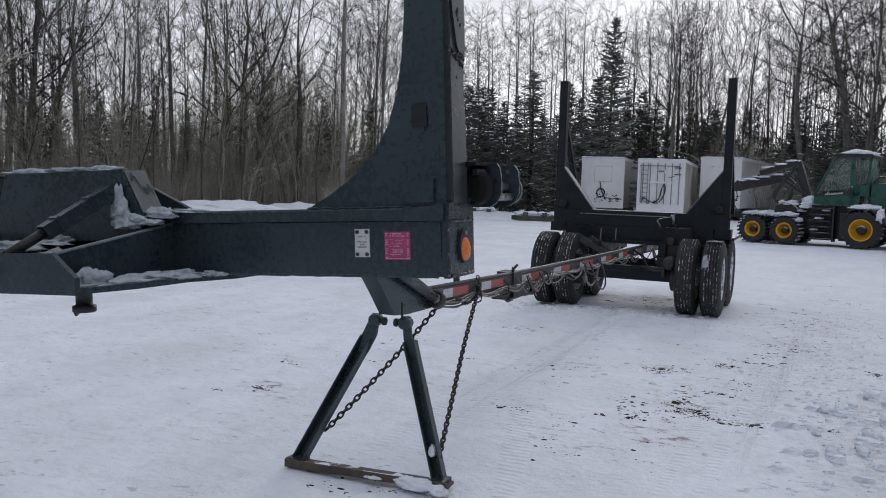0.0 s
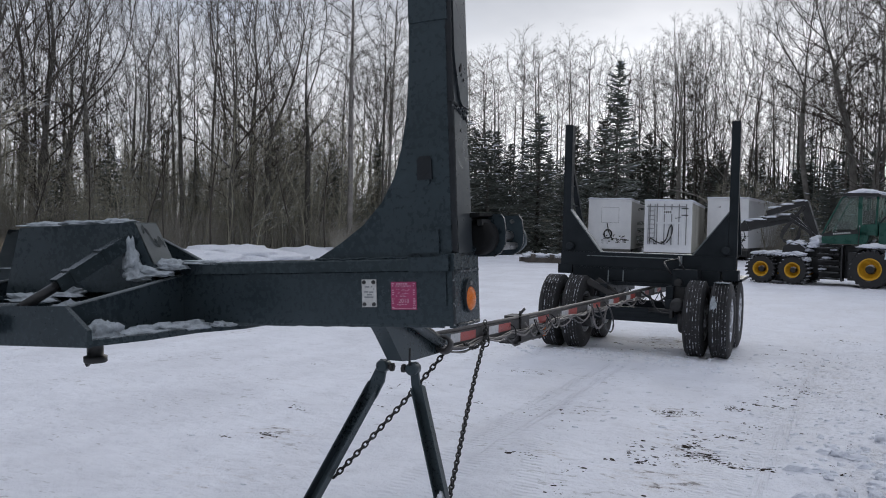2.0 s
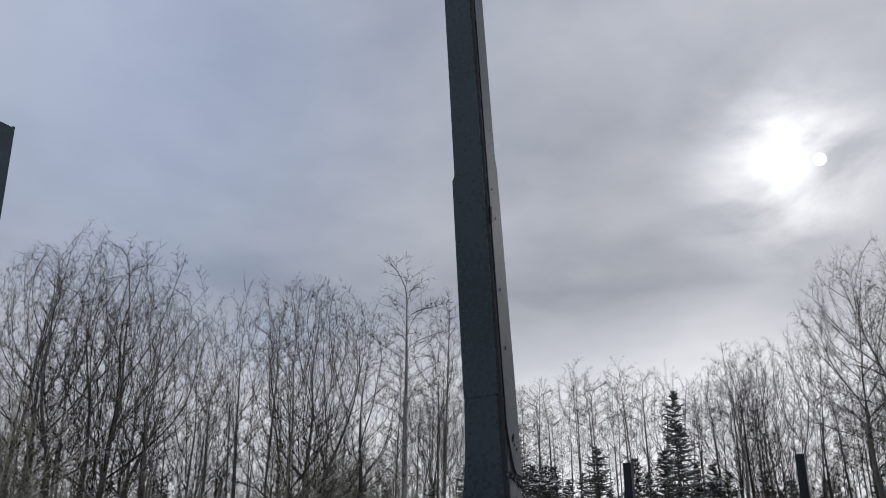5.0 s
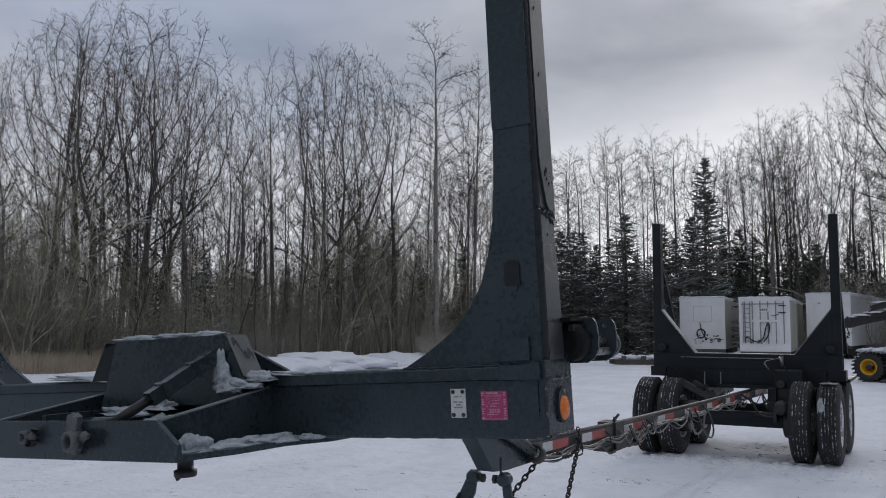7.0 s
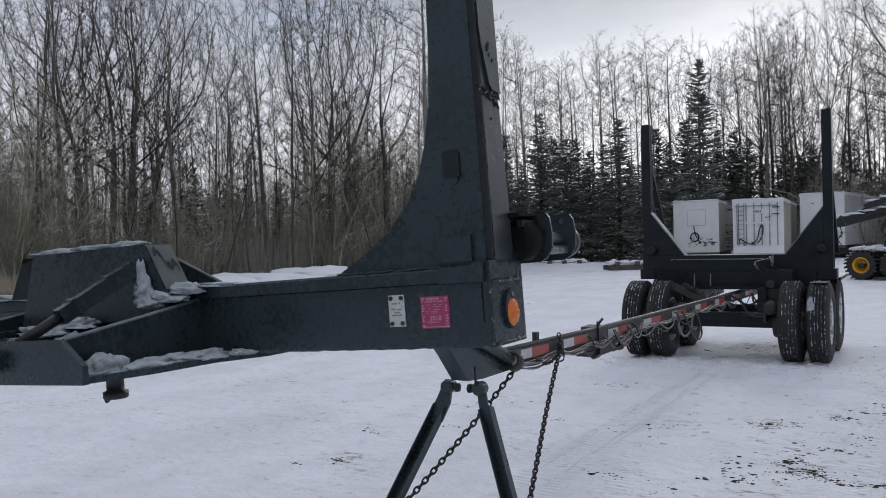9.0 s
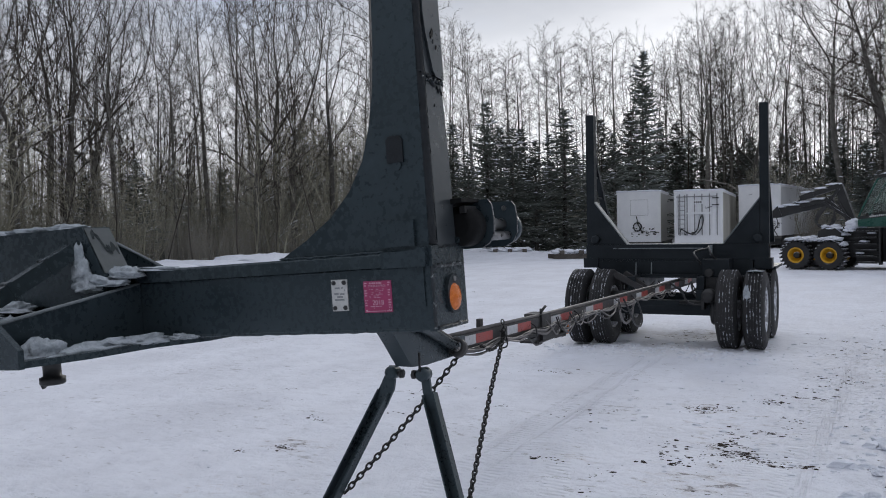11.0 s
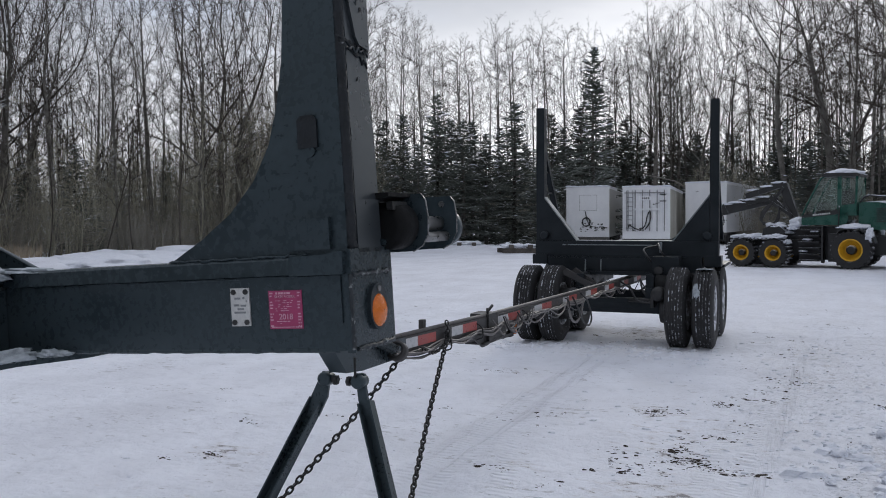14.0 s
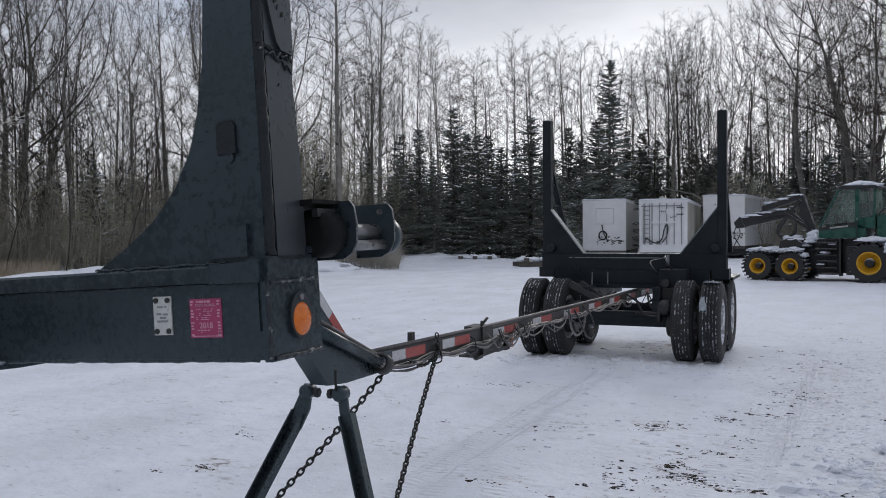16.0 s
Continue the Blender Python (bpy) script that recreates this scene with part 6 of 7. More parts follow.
def big_wheel(x, y, r, width, rim_r, lugs=22, chains=False):
    bm, rings, sides = bmesh.new(), [], lugs * 4
    for px, pr, lug_k in ((-width / 2 + 0.02, rim_r, 0), (-width / 2, rim_r + 0.06, 0), (-width / 2 - 0.005, r - 0.10, 0), (-width / 2, r - 0.05, 1), (-width / 6, r - 0.03, 1), (width / 6, r - 0.03, 1),
                          (width / 2, r - 0.05, 1), (width / 2 + 0.005, r - 0.10, 0), (width / 2, rim_r + 0.06, 0), (width / 2 - 0.02, rim_r, 0)):
        shift = 0.6 * abs(px) / width
        rings.append([bm.verts.new((x + k * math.cos(a), y + px, r + k * math.sin(a))) for q in range(sides) for a in (2 * math.pi * (q + shift * 4) / sides,) for k in (pr + (0.055 if lug_k and q % 4 < 2 else 0),)])
    for ra, rb in zip(rings, rings[1:]):
        for q in range(sides):
            bm.faces.new((ra[q], ra[(q + 1) % sides], rb[(q + 1) % sides], rb[q]))
    w = part("wheel", bm, TYRE_LUG, hv, "lugged forestry tyre with snow")
    f = -width / 2
    part("rim", lathe(bmesh.new(), [(y + f + 0.02, rim_r + 0.02), (y + f - 0.01, rim_r), (y + f + 0.02, rim_r - 0.035), (y + f + 0.22, rim_r - 0.06), (y + f + 0.30, rim_r * 0.5), (y + f + 0.30, 0.02)], (x, 0, r), 1, 32, cap=False), RIM_YELLOW, w, "yellow steel rim")
    part("hub", lathe(bmesh.new(), [(y + f + 0.10, rim_r * 0.30), (y + f + 0.12, rim_r * 0.42), (y + f + 0.30, rim_r * 0.46)], (x, 0, r), 1, 16), MACHINE_BLACK, w)


PAD = bmesh.new()
prism(PAD, [(-0.035, 0.0), (0.035, 0.0), (0.035, 0.022), (0.012, 0.030), (0.006, 0.062), (-0.006, 0.062), (-0.012, 0.030), (-0.035, 0.022)], 1, -0.36, 0.36)
bmesh.ops.recalc_face_normals(PAD, faces=PAD.faces)
PAD_MESH = bpy.data.meshes.new("track_pad")
PAD.to_mesh(PAD_MESH)
PAD.free()
PAD_STEEL = material("track_pad_steel", (0.014, 0.014, 0.015), (0.045, 0.043, 0.042), rough=0.6, scale=6, fine=40, bump=0.3, snow=0.75, snow_scale=5, speck=(0.6, 0.62, 0.67), speck_cut=0.60, speck_scale=9)
PAD_MESH.materials.append(PAD_STEEL)


def bogie_track(y):
    """Steel pads linked round the two front wheels."""
    r, gap = 0.552, 1.19
    half = math.pi * r
    whole = 2 * (gap + half)
    count = 40
    for i in range(count):
        s = whole * (i + 0.5) / count
        if s < gap:
            x, z, a = s, 2 * 0.545 + 0.007 - 0.03 * math.sin(math.pi * s / gap), 0.0
        elif s < gap + half:
            a = (s - gap) / r
            x, z = gap + r * math.sin(a), 0.545 + r * math.cos(a)
        elif s < 2 * gap + half:
            x, z, a = gap - (s - gap - half), 0.545 - r + 0.02, math.pi
        else:
            a = math.pi + (s - 2 * gap - half) / r
            x, z = r * math.sin(a), 0.545 + r * math.cos(a)
        pad = new("track_pad", PAD_MESH)
        pad.parent, pad.matrix_local = hv, pose(x, y, max(z, 0.02), 0, math.degrees(a), 0)


for y in (0.0, 2.15):
    big_wheel(0.0, y, 0.545, 0.62, 0.285)
    big_wheel(1.19, y, 0.545, 0.62, 0.285)
    big_wheel(3.89, y, 0.70, 0.66, 0.395, 24)
    bogie_track(y)
    for x, k in ((-0.05, 0.36), (0.45, 0.30), (0.85, 0.34), (1.25, 0.36)):
        heap("track_snow", (x, y + rng.uniform(-0.04, 0.04), 1.135 - 0.03 * (0.3 < x < 0.9)), (k, 0.36, 0.085 + 0.03 * rng.random()), SNOW_HEAP, rng, "", parent=hv, flat=0.5, wild=0.55, often=2.2)
    heap("track_snow", (1.66, y, 0.94), (0.12, 0.33, 0.10), SNOW_HEAP, rng, "", parent=hv, flat=0.5, wild=0.6, often=2.2)
    part("bogie_case", prism(bmesh.new(), [(0.05, 0.42), (1.14, 0.42), (1.14, 0.66), (0.75, 0.80), (0.45, 0.80), (0.05, 0.66)], 1, y + 0.10, y + 0.26), MACHINE_BLACK, hv, bevel=0.02)
    part("rear_fender", prism(bmesh.new(), [(x - 0.03, z) for x, z in ((3.43, 1.40), (3.63, 1.50), (4.18, 1.52), (4.63, 1.25), (4.73, 0.95), (4.66, 0.95), (4.54, 1.22), (4.16, 1.45), (3.66, 1.44), (3.48, 1.35))], 1, y - 0.32, y + 0.30), MACHINE_BLACK, hv, bevel=0.01)
    heap("fender_snow", (3.92, y, 1.50), (0.54, 0.40, 0.15), SNOW_HEAP, rng, "", parent=hv, flat=0.3)
    heap("fender_snow", (4.49, y - 0.12, 1.25), (0.15, 0.32, 0.27), SNOW_HEAP, rng, "", parent=hv, flat=1.0)
part("front_frame", boxes(((-0.5, 0.55, 0.45), (2.3, 1.6, 1.05))), MACHINE_BLACK, hv, bevel=0.04)
part("belly", boxes(((2.0, 0.35, 0.30), (3.4, 1.8, 1.55))), MACHINE_BLACK, hv, bevel=0.04)
for i in range(6):
    z = 0.25 + i * 0.23
    part("step", boxes(((2.1 - 0.02 * i, -0.10, z), (2.80, 0.32, z + 0.05))), MACHINE_BLACK, hv, bevel=0.01)
part("step_side", boxes(((2.86, -0.1, 0.2), (2.92, 0.32, 1.55))), MACHINE_BLACK, hv)
part("step_side", boxes(((3.1, -0.05, 0.25), (3.4, 0.30, 1.3))), MACHINE_BLACK, hv, bevel=0.02)
rear = part("rear_frame", boxes(((3.2, 0.45, 0.50), (7.2, 1.7, 1.20))), MACHINE_BLACK, hv, bevel=0.04)
cab_y0, cab_y1 = 0.10, 1.75
skirt = [(2.12, 1.60), (3.62, 1.60), (3.72, 1.78), (3.72, 2.10), (2.12, 1.86)]
cab = part("cab_skirt", prism(bmesh.new(), skirt, 1, cab_y0, cab_y1), MACHINE_GREEN, hv, "dark green lower cab", bevel=0.03)
part("cab_band", prism(bmesh.new(), [(2.12, 1.865), (3.38, 2.00), (3.38, 2.16), (2.16, 1.98)], 1, cab_y0 - 0.012, cab_y0 - 0.002), MACHINE_BLACK, cab)
bm = bmesh.new()
for i in range(10):
    box(bm, (2.52 + i * 0.062, cab_y0 - 0.022, 1.945 + i * 0.0066), (2.565 + i * 0.062, cab_y0 - 0.013, 2.005 + i * 0.0066))
part("lettering", bm, VAN_SIDE, cab)
glass = part("side_window", prism(bmesh.new(), [(2.24, 2.06), (3.36, 2.20), (3.36, 3.30), (2.92, 3.36), (2.80, 3.28)], 1, cab_y0 + 0.02, cab_y0 + 0.04), GLASS, hv, "tinted cab side window")
glass2 = part("side_window", prism(bmesh.new(), [(2.24, 2.06), (3.36, 2.20), (3.36, 3.30), (2.92, 3.36), (2.80, 3.28)], 1, cab_y1 - 0.04, cab_y1 - 0.02), GLASS, hv, "tinted cab side window")
rear_glass = part("rear_window", prism(bmesh.new(), [(3.50, 2.34), (3.94, 2.40), (3.98, 3.26), (3.50, 3.30)], 1, cab_y0 + 0.02, cab_y0 + 0.04), GLASS, hv, "tinted rear cab window")
for ob in (glass, glass2, rear_glass):
    ob.visible_shadow = False
for y in (cab_y0, cab_y1 - 0.08):
    part("cab_post", pipe([(2.14, y + 0.03, 1.95), (2.30, y + 0.03, 2.35), (2.78, y + 0.03, 3.32), (2.95, y + 0.03, 3.42)], 0.04, 8), MACHINE_GREEN, hv)
    part("cab_post", prism(bmesh.new(), [(3.36, 1.95), (3.50, 1.95), (3.50, 3.42), (3.36, 3.42)], 1, y, y + 0.08), MACHINE_GREEN, hv)
    part("cab_post", prism(bmesh.new(), [(3.50, 1.95), (4.00, 1.95), (4.00, 2.38), (3.50, 2.33)], 1, y, y + 0.08), MACHINE_GREEN, hv)
    part("cab_post", prism(bmesh.new(), [(3.94, 2.38), (4.02, 2.38), (4.06, 3.42), (3.99, 3.42)], 1, y, y + 0.08), MACHINE_GREEN, hv)
part("cab_rear_wall", boxes(((3.95, cab_y0 + 0.08, 1.95), (4.02, cab_y1 - 0.08, 3.40))), MACHINE_GREEN, hv)
part("console", boxes(((2.55, 0.55, 1.95), (2.85, 1.35, 2.45)), ((3.15, 1.55, 1.95), (3.55, 1.68, 2.9))), MACHINE_BLACK, hv, bevel=0.04)
part("seat", boxes(((3.2, 0.6, 2.0), (3.7, 1.2, 2.2)), ((3.62, 0.62, 2.2), (3.76, 1.18, 2.95))), MACHINE_BLACK, hv, bevel=0.05)
part("cab_roof", prism(bmesh.new(), [(2.84, 3.38), (4.10, 3.38), (4.12, 3.46), (4.02, 3.50), (2.96, 3.52), (2.82, 3.45)], 1, cab_y0 - 0.06, cab_y1 + 0.06), MACHINE_BLACK, hv, bevel=0.03)
heap("roof_snow", (3.47, 0.92, 3.49), (0.66, 0.88, 0.20), SNOW_HEAP, rng, "", parent=hv, flat=0.2)
hood = part("engine_hood", prism(bmesh.new(), [(4.06, 1.45), (7.3, 1.35), (7.3, 2.20), (7.0, 2.36), (4.06, 2.44)], 1, 0.22, 1.95), MACHINE_GREEN, hv, "dark green engine hood", bevel=0.05)
for i in range(7):
    part("louvre", boxes(((4.65, 0.19, 1.72 + i * 0.075), (6.2, 0.222, 1.75 + i * 0.075))), MACHINE_BLACK, hood)
heap("hood_snow", (5.6, 1.1, 2.40), (1.5, 0.9, 0.09), SNOW_HEAP, rng, "", parent=hv, flat=0.3)
part("hand_rail", pipe(curve_points([(4.1, 0.2, 2.42), (4.35, 0.16, 2.66), (5.0, 0.16, 2.62), (6.4, 0.16, 2.66)], 6), 0.035, 8), MACHINE_BLACK, hood)
# folded crane
part("crane_base", boxes(((1.25, 0.7, 1.05), (1.95, 1.4, 1.60))), MACHINE_BLACK, hv, bevel=0.05)
for x, y, z, k in ((1.55, 0.55, 1.30, 0.20), (1.15, 0.75, 1.62, 0.22), (1.75, 0.45, 1.45, 0.22), (0.85, 0.62, 1.62, 0.16), (2.35, 0.10, 1.05, 0.16), (2.2, 0.05, 0.62, 0.14), (2.6, 0.08, 1.36, 0.14), (3.3, 0.1, 0.40, 0.16)):
    heap("frame_snow", (x, y, z), (k, k, k * 0.4), SNOW_HEAP, rng, "", parent=hv, flat=0.4, wild=0.5, often=2.0)
heap("crane_snow", (1.95, 0.6, 1.62), (0.36, 0.36, 0.27), SNOW_HEAP, rng, "", parent=hv, flat=0.5)


def beam_piece(name, a, b, w0, w1, y0, y1, mat=MACHINE_BLACK):
    a, b = Vector(a), Vector(b)
    d = (b - a).normalized()
    n = Vector((-d.y, d.x))
    return part(name, prism(bmesh.new(), [a + n * w0, b + n * w1, b - n * w1, a - n * w0], 1, y0, y1), mat, hv, bevel=0.025)


beam_piece("crane_mast", (1.80, 1.5), (1.25, 3.20), 0.17, 0.14, 0.85, 1.12)
beam_piece("crane_mast_brace", (1.80, 1.75), (0.80, 2.72), 0.06, 0.06, 0.80, 0.90)
beam_piece("main_boom", (1.28, 3.18), (0.25, 2.86), 0.09, 0.10, 0.86, 1.08)
beam_piece("main_boom", (0.34, 2.89), (-0.16, 2.74), 0.12, 0.10, 0.84, 1.10)
beam_piece("outer_boom", (1.08, 2.62), (-1.02, 2.20), 0.15, 0.19, 0.88, 1.06)
beam_piece("boom_tip", (-0.92, 2.24), (-1.22, 2.10), 0.24, 0.13, 0.84, 1.10)
beam_piece("lift_cylinder", (1.62, 1.95), (0.72, 2.56), 0.055, 0.055, 0.74, 0.84)
beam_piece("tilt_cylinder", (0.02, 2.74), (-0.62, 2.40), 0.05, 0.05, 0.90, 1.0)
for pts in ([(-1.05, 0.8, 2.02), (-1.0, 0.78, 1.75), (-1.16, 0.8, 1.45), (-1.24, 0.8, 1.30)], [(-1.18, 0.84, 2.05), (-1.24, 0.8, 1.7), (-1.05, 0.8, 1.35), (-0.98, 0.8, 1.22)]):
    part("hydraulic_hose", pipe(curve_points(pts, 5), 0.018, 6), BLACK_HOSE, hv)
beam_piece("boom_link", (1.28, 3.05), (0.95, 2.60), 0.05, 0.05, 0.80, 0.88)
beam_piece("boom_cylinder", (0.95, 2.62), (-0.2, 2.42), 0.045, 0.045, 0.78, 0.86)
for x, z, s in ((1.08, 3.24, 0.28), (0.70, 3.10, 0.35), (0.15, 2.97, 0.28), (-0.5, 2.49, 0.42), (0.55, 2.69, 0.3), (0.0, 2.59, 0.4), (-0.95, 2.42, 0.28)):
    heap("boom_snow", (x, 0.95, z), (s, 0.10, 0.055), SNOW_HEAP, rng, "", parent=hv, flat=0.5)
hd = part("harvester_head", prism(bmesh.new(), [(0.62, 1.18), (1.42, 1.20), (1.48, 1.38), (1.25, 1.56), (0.95, 1.60), (0.66, 1.45)], 1, 0.35, 0.95), MACHINE_BLACK, hv, bevel=0.05)
heap("head_snow", (1.1, 0.6, 1.53), (0.35, 0.28, 0.09), SNOW_HEAP, rng, "", parent=hv, flat=0.3)
for k in range(5):
    pts = [(0.95 - 0.03 * k, 0.75 + 0.03 * k, 2.5), (0.70 - 0.04 * k, 0.70, 2.15), (0.55 - 0.02 * k, 0.62, 1.82), (0.62, 0.60, 1.62 + 0.02 * k), (0.85, 0.62, 1.60 + 0.015 * k), (1.05 + 0.03 * k, 0.65, 1.78), (1.15, 0.7, 2.1 + 0.05 * k)]
    part("hydraulic_hose", pipe(curve_points(pts, 5), 0.026, 6), BLACK_HOSE, hv)
for k in range(4):
    pts = [(1.25, 0.85, 2.6 - 0.1 * k), (1.45, 0.80, 2.25), (1.60, 0.78, 1.95 - 0.05 * k), (1.55, 0.8, 1.7)]
    part("hydraulic_hose", pipe(curve_points(pts, 5), 0.028, 6), BLACK_HOSE, hv)
part("grab_rail", pipe(curve_points([(3.42, -0.02, 1.5), (3.45, -0.06, 1.9), (3.45, -0.02, 2.3)], 5), 0.02, 6), MACHINE_BLACK, hv)

# ---------------------------------------------------------------- timber left in the snow at the far end
def timber_pile(x, y, length, turn, count, label):
    prng = random.Random(int(x * 31 + y))
    t = base("timber_pile", pose(x, y, 0.12, 0, 0, turn), label, "timber pile")
    for i in range(count):
        part("baulk", boxes(((prng.uniform(-0.2, 0.1), i * 0.34, -0.10), (length + prng.uniform(-0.3, 0.2), i * 0.34 + 0.26, 0.12))), WEATHERED, t, bevel=0.02)
    for i in range(3):
        a = length * (0.12 + 0.36 * i)
        part("cross_baulk", boxes(((a, -0.2, 0.125), (a + 0.22, count * 0.34, 0.30))), WEATHERED, t, bevel=0.02)
    for i in range(5):
        heap("pile_snow", (length * (0.1 + 0.2 * i), 0.4, 0.20), (0.32, 0.4, 0.12 + 0.05 * prng.random()), SNOW_HEAP, prng, "", parent=t, flat=0.3)


timber_pile(-15.0, 42.0, 2.1, 18, 3, "snow-capped weathered timbers lying on the snow")
timber_pile(-10.6, 39.4, 2.5, 22, 3, "weathered timbers half buried in snow")
timber_pile(-8.2, 43.2, 3.2, 8, 3, "grey timbers heaped with snow before the trees")

# ---------------------------------------------------------------- woods
class Wood:
    """Collects tapering stems as plain vertex and face lists."""

    def __init__(self):
        self.v, self.f, self.m = [], [], []

    def stem(self, pts, radii, sides=3, mat=0, point=True):
        """A tapering stem through the points; it ends in a point unless told otherwise."""
        start = len(self.v)
        n = len(pts)
        last = n - 1 if point else n
        for i in range(last):
            a, b = pts[max(i - 1, 0)], pts[min(i + 1, n - 1)]
            w = b - a
            s = w.cross(Vector((0.31, 0.17, 1.0)) if abs(w.z) < 0.9 * w.length else Vector((1, 0.2, 0)))
            s.normalize()
            u = w.cross(s)
            u.normalize()
            for q in range(sides):
                k = 2 * math.pi * q / sides
                self.v.append(tuple(pts[i] + (s * math.cos(k) + u * math.sin(k)) * radii[i]))
        for i in range(last - 1):
            for q in range(sides):
                p = (q + 1) % sides
                self.f.append((start + i * sides + q, start + i * sides + p, start + (i + 1) * sides + p, start + (i + 1) * sides + q))
                self.m.append(mat)
        if point:
            self.v.append(tuple(pts[-1]))
            tip, low = len(self.v) - 1, start + (last - 1) * sides
            for q in range(sides):
                self.f.append((low + q, low + (q + 1) % sides, tip))
                self.m.append(mat)

    def bud(self, a, b, r, mat=0):
        """A slim three-sided spray that is pointed at both ends."""
        w = b - a
        s = w.cross(Vector((0.31, 0.17, 1.0)))
        s.normalize()
        u = w.cross(s)
        u.normalize()
        m, k = a.lerp(b, 0.4), len(self.v)
        self.v += [tuple(a), tuple(m + u * r), tuple(m - u * r * 0.5 + s * r * 0.87), tuple(m - u * r * 0.5 - s * r * 0.87), tuple(b)]
        for q in range(3):
            i, j = k + 1 + q, k + 1 + (q + 1) % 3
            self.f += [(k, j, i), (i, j, k + 4)]
            self.m += [mat, mat]

    def mesh(self, name, mats, smooth=False):
        me = bpy.data.meshes.new(name)
        me.from_pydata(self.v, [], self.f)
        for m in mats:
            me.materials.append(m)
        me.polygons.foreach_set("material_index", self.m)
        if smooth:
            me.polygons.foreach_set("use_smooth", [True] * len(self.f))
        return me


def turned(way, angle, around, r):
    """way, bent away by an angle, in a direction given round it."""
    s = way.cross(Vector((0.2, 0.1, 1.0)) if abs(way.z) < 0.9 else Vector((1, 0, 0)))
    s.normalize()
    u = way.cross(s)
    return (way * math.cos(angle) + (s * math.cos(around) + u * math.sin(around)) * math.sin(angle)).normalized()


def bare_tree(seed, tall, crown, radius, middle=0.55, rise=0.35, spots=700, axis=0.0, wander=0.14, lean=0.04, twig=0.50, step=0.30, tip=0.0058, stems=1, sway=0.0, sight=1.9):
    """Trunk and crown of a leafless tree: its boughs grow towards free places inside an egg-shaped crown. crown: height where it begins, against the whole; radius: the crown's
    half width; middle: where it is widest; rise: how strongly boughs turn up; axis: how far up the trunk runs as one leader; twig: length of the twigs along the boughs."""
    r = np.random.RandomState(seed)
    low = tall * crown
    span = tall - low
    free = []
    while len(free) < spots:
        h, x, y = r.rand(), r.uniform(-1, 1), r.uniform(-1, 1)
        half = (1 - ((h - middle) / (1 - middle if h > middle else middle + 0.04)) ** 2) ** 0.5
        if x * x + y * y < half * half:
            free.append((x * radius, y * radius, low + h * span))
    free = np.array(free)
    lean_way = np.array([r.uniform(-lean, lean), r.uniform(-lean, lean), 1.0])
    free[:, :2] += lean_way[:2] * free[:, 2:3]
    place, parent, way = [], [], []
    for s in range(stems):
        a = r.uniform(0, 6.28)
        p = np.array([math.cos(a), math.sin(a), 0]) * (0.15 * stems if stems > 1 else 0) + np.array([0, 0, -0.2])
        place.append(p), parent.append(-1), way.append(lean_way)
        top_z = max(low + 0.4, tall * axis) if s == 0 else low + 0.4
        bend, phase = r.uniform(-sway, sway, 2), r.uniform(0, 6)
        while place[-1][2] < top_z:
            d = lean_way + np.array([r.uniform(-0.05, 0.05), r.uniform(-0.05, 0.05), 0])
            d[:2] += bend * math.sin(phase + place[-1][2] * 0.5)
            d /= np.linalg.norm(d)
            place.append(place[-1] + d * step), parent.append(len(place) - 2), way.append(d)
    here = np.array(place)
    gap = np.linalg.norm(free[:, None] - here[None], axis=2)
    near, dist = gap.argmin(1), gap.min(1)
    up, born = np.array([0, 0, rise]), {}
    for _ in range(120):
        pull = {}
        for i in np.nonzero(dist < max(sight, dist.min() * 1.05))[0]:
            v = free[i] - place[near[i]]
            pull[near[i]] = pull.get(near[i], 0) + v / (np.linalg.norm(v) + 1e-6)
        fresh, full = [], []
        for n, v in pull.items():
            born[n] = born.get(n, 0) + 1
            if born[n] > 3:
                full.append(n)
                continue
            d = v / (np.linalg.norm(v) + 1e-6) + up + way[n] * 1.3 + r.uniform(-wander, wander, 3)
            d /= np.linalg.norm(d)
            d[2] = max(d[2], 0.28)
            q = place[n] + d * step
            place.append(q), parent.append(n), way.append(d), fresh.append(q)
        if full:
            open_spots = ~np.isin(near, full)
            free, near, dist = free[open_spots], near[open_spots], dist[open_spots]
        if not fresh or not len(free):
            break
        first = len(place) - len(fresh)
        gap = np.linalg.norm(free[:, None] - np.array(fresh)[None], axis=2)
        better = gap.min(1) < dist
        near = np.where(better, first + gap.argmin(1), near)
        dist = np.minimum(dist, gap.min(1))
        keep = dist > step * 2.0
        free, near, dist = free[keep], near[keep], dist[keep]
        if not len(free):
            break
    count = len(place)
    thick, kids = [0.0] * count, [[] for _ in range(count)]
    for i in range(count - 1, -1, -1):
        thick[i] = max(thick[i], tip ** 1.95)
        if parent[i] >= 0:
            thick[parent[i]] += thick[i]
            kids[parent[i]].append(i)
    thick = [t ** (1 / 1.95) for t in thick]
    thick = [t * (1 + 0.4 * min(1.0, max(0.0, (t - 0.04) / 0.08))) for t in thick]
    # ease the kinks out of each bough
    for _ in range(4):
        eased = list(place)
        for i in range(count):
            if parent[i] >= 0 and kids[i]:
                c = max(kids[i], key=lambda q: thick[q])
                eased[i] = place[i] * 0.4 + (place[parent[i]] + place[c]) * 0.3
        place = eased
    k = tall / max(p[2] for p in place)
    spot = [Vector((p[0], p[1], p[2] * k)) for p in place]
    trunk, top = Wood(), Wood()
    starts = [(i, None) for i in range(count) if parent[i] < 0]
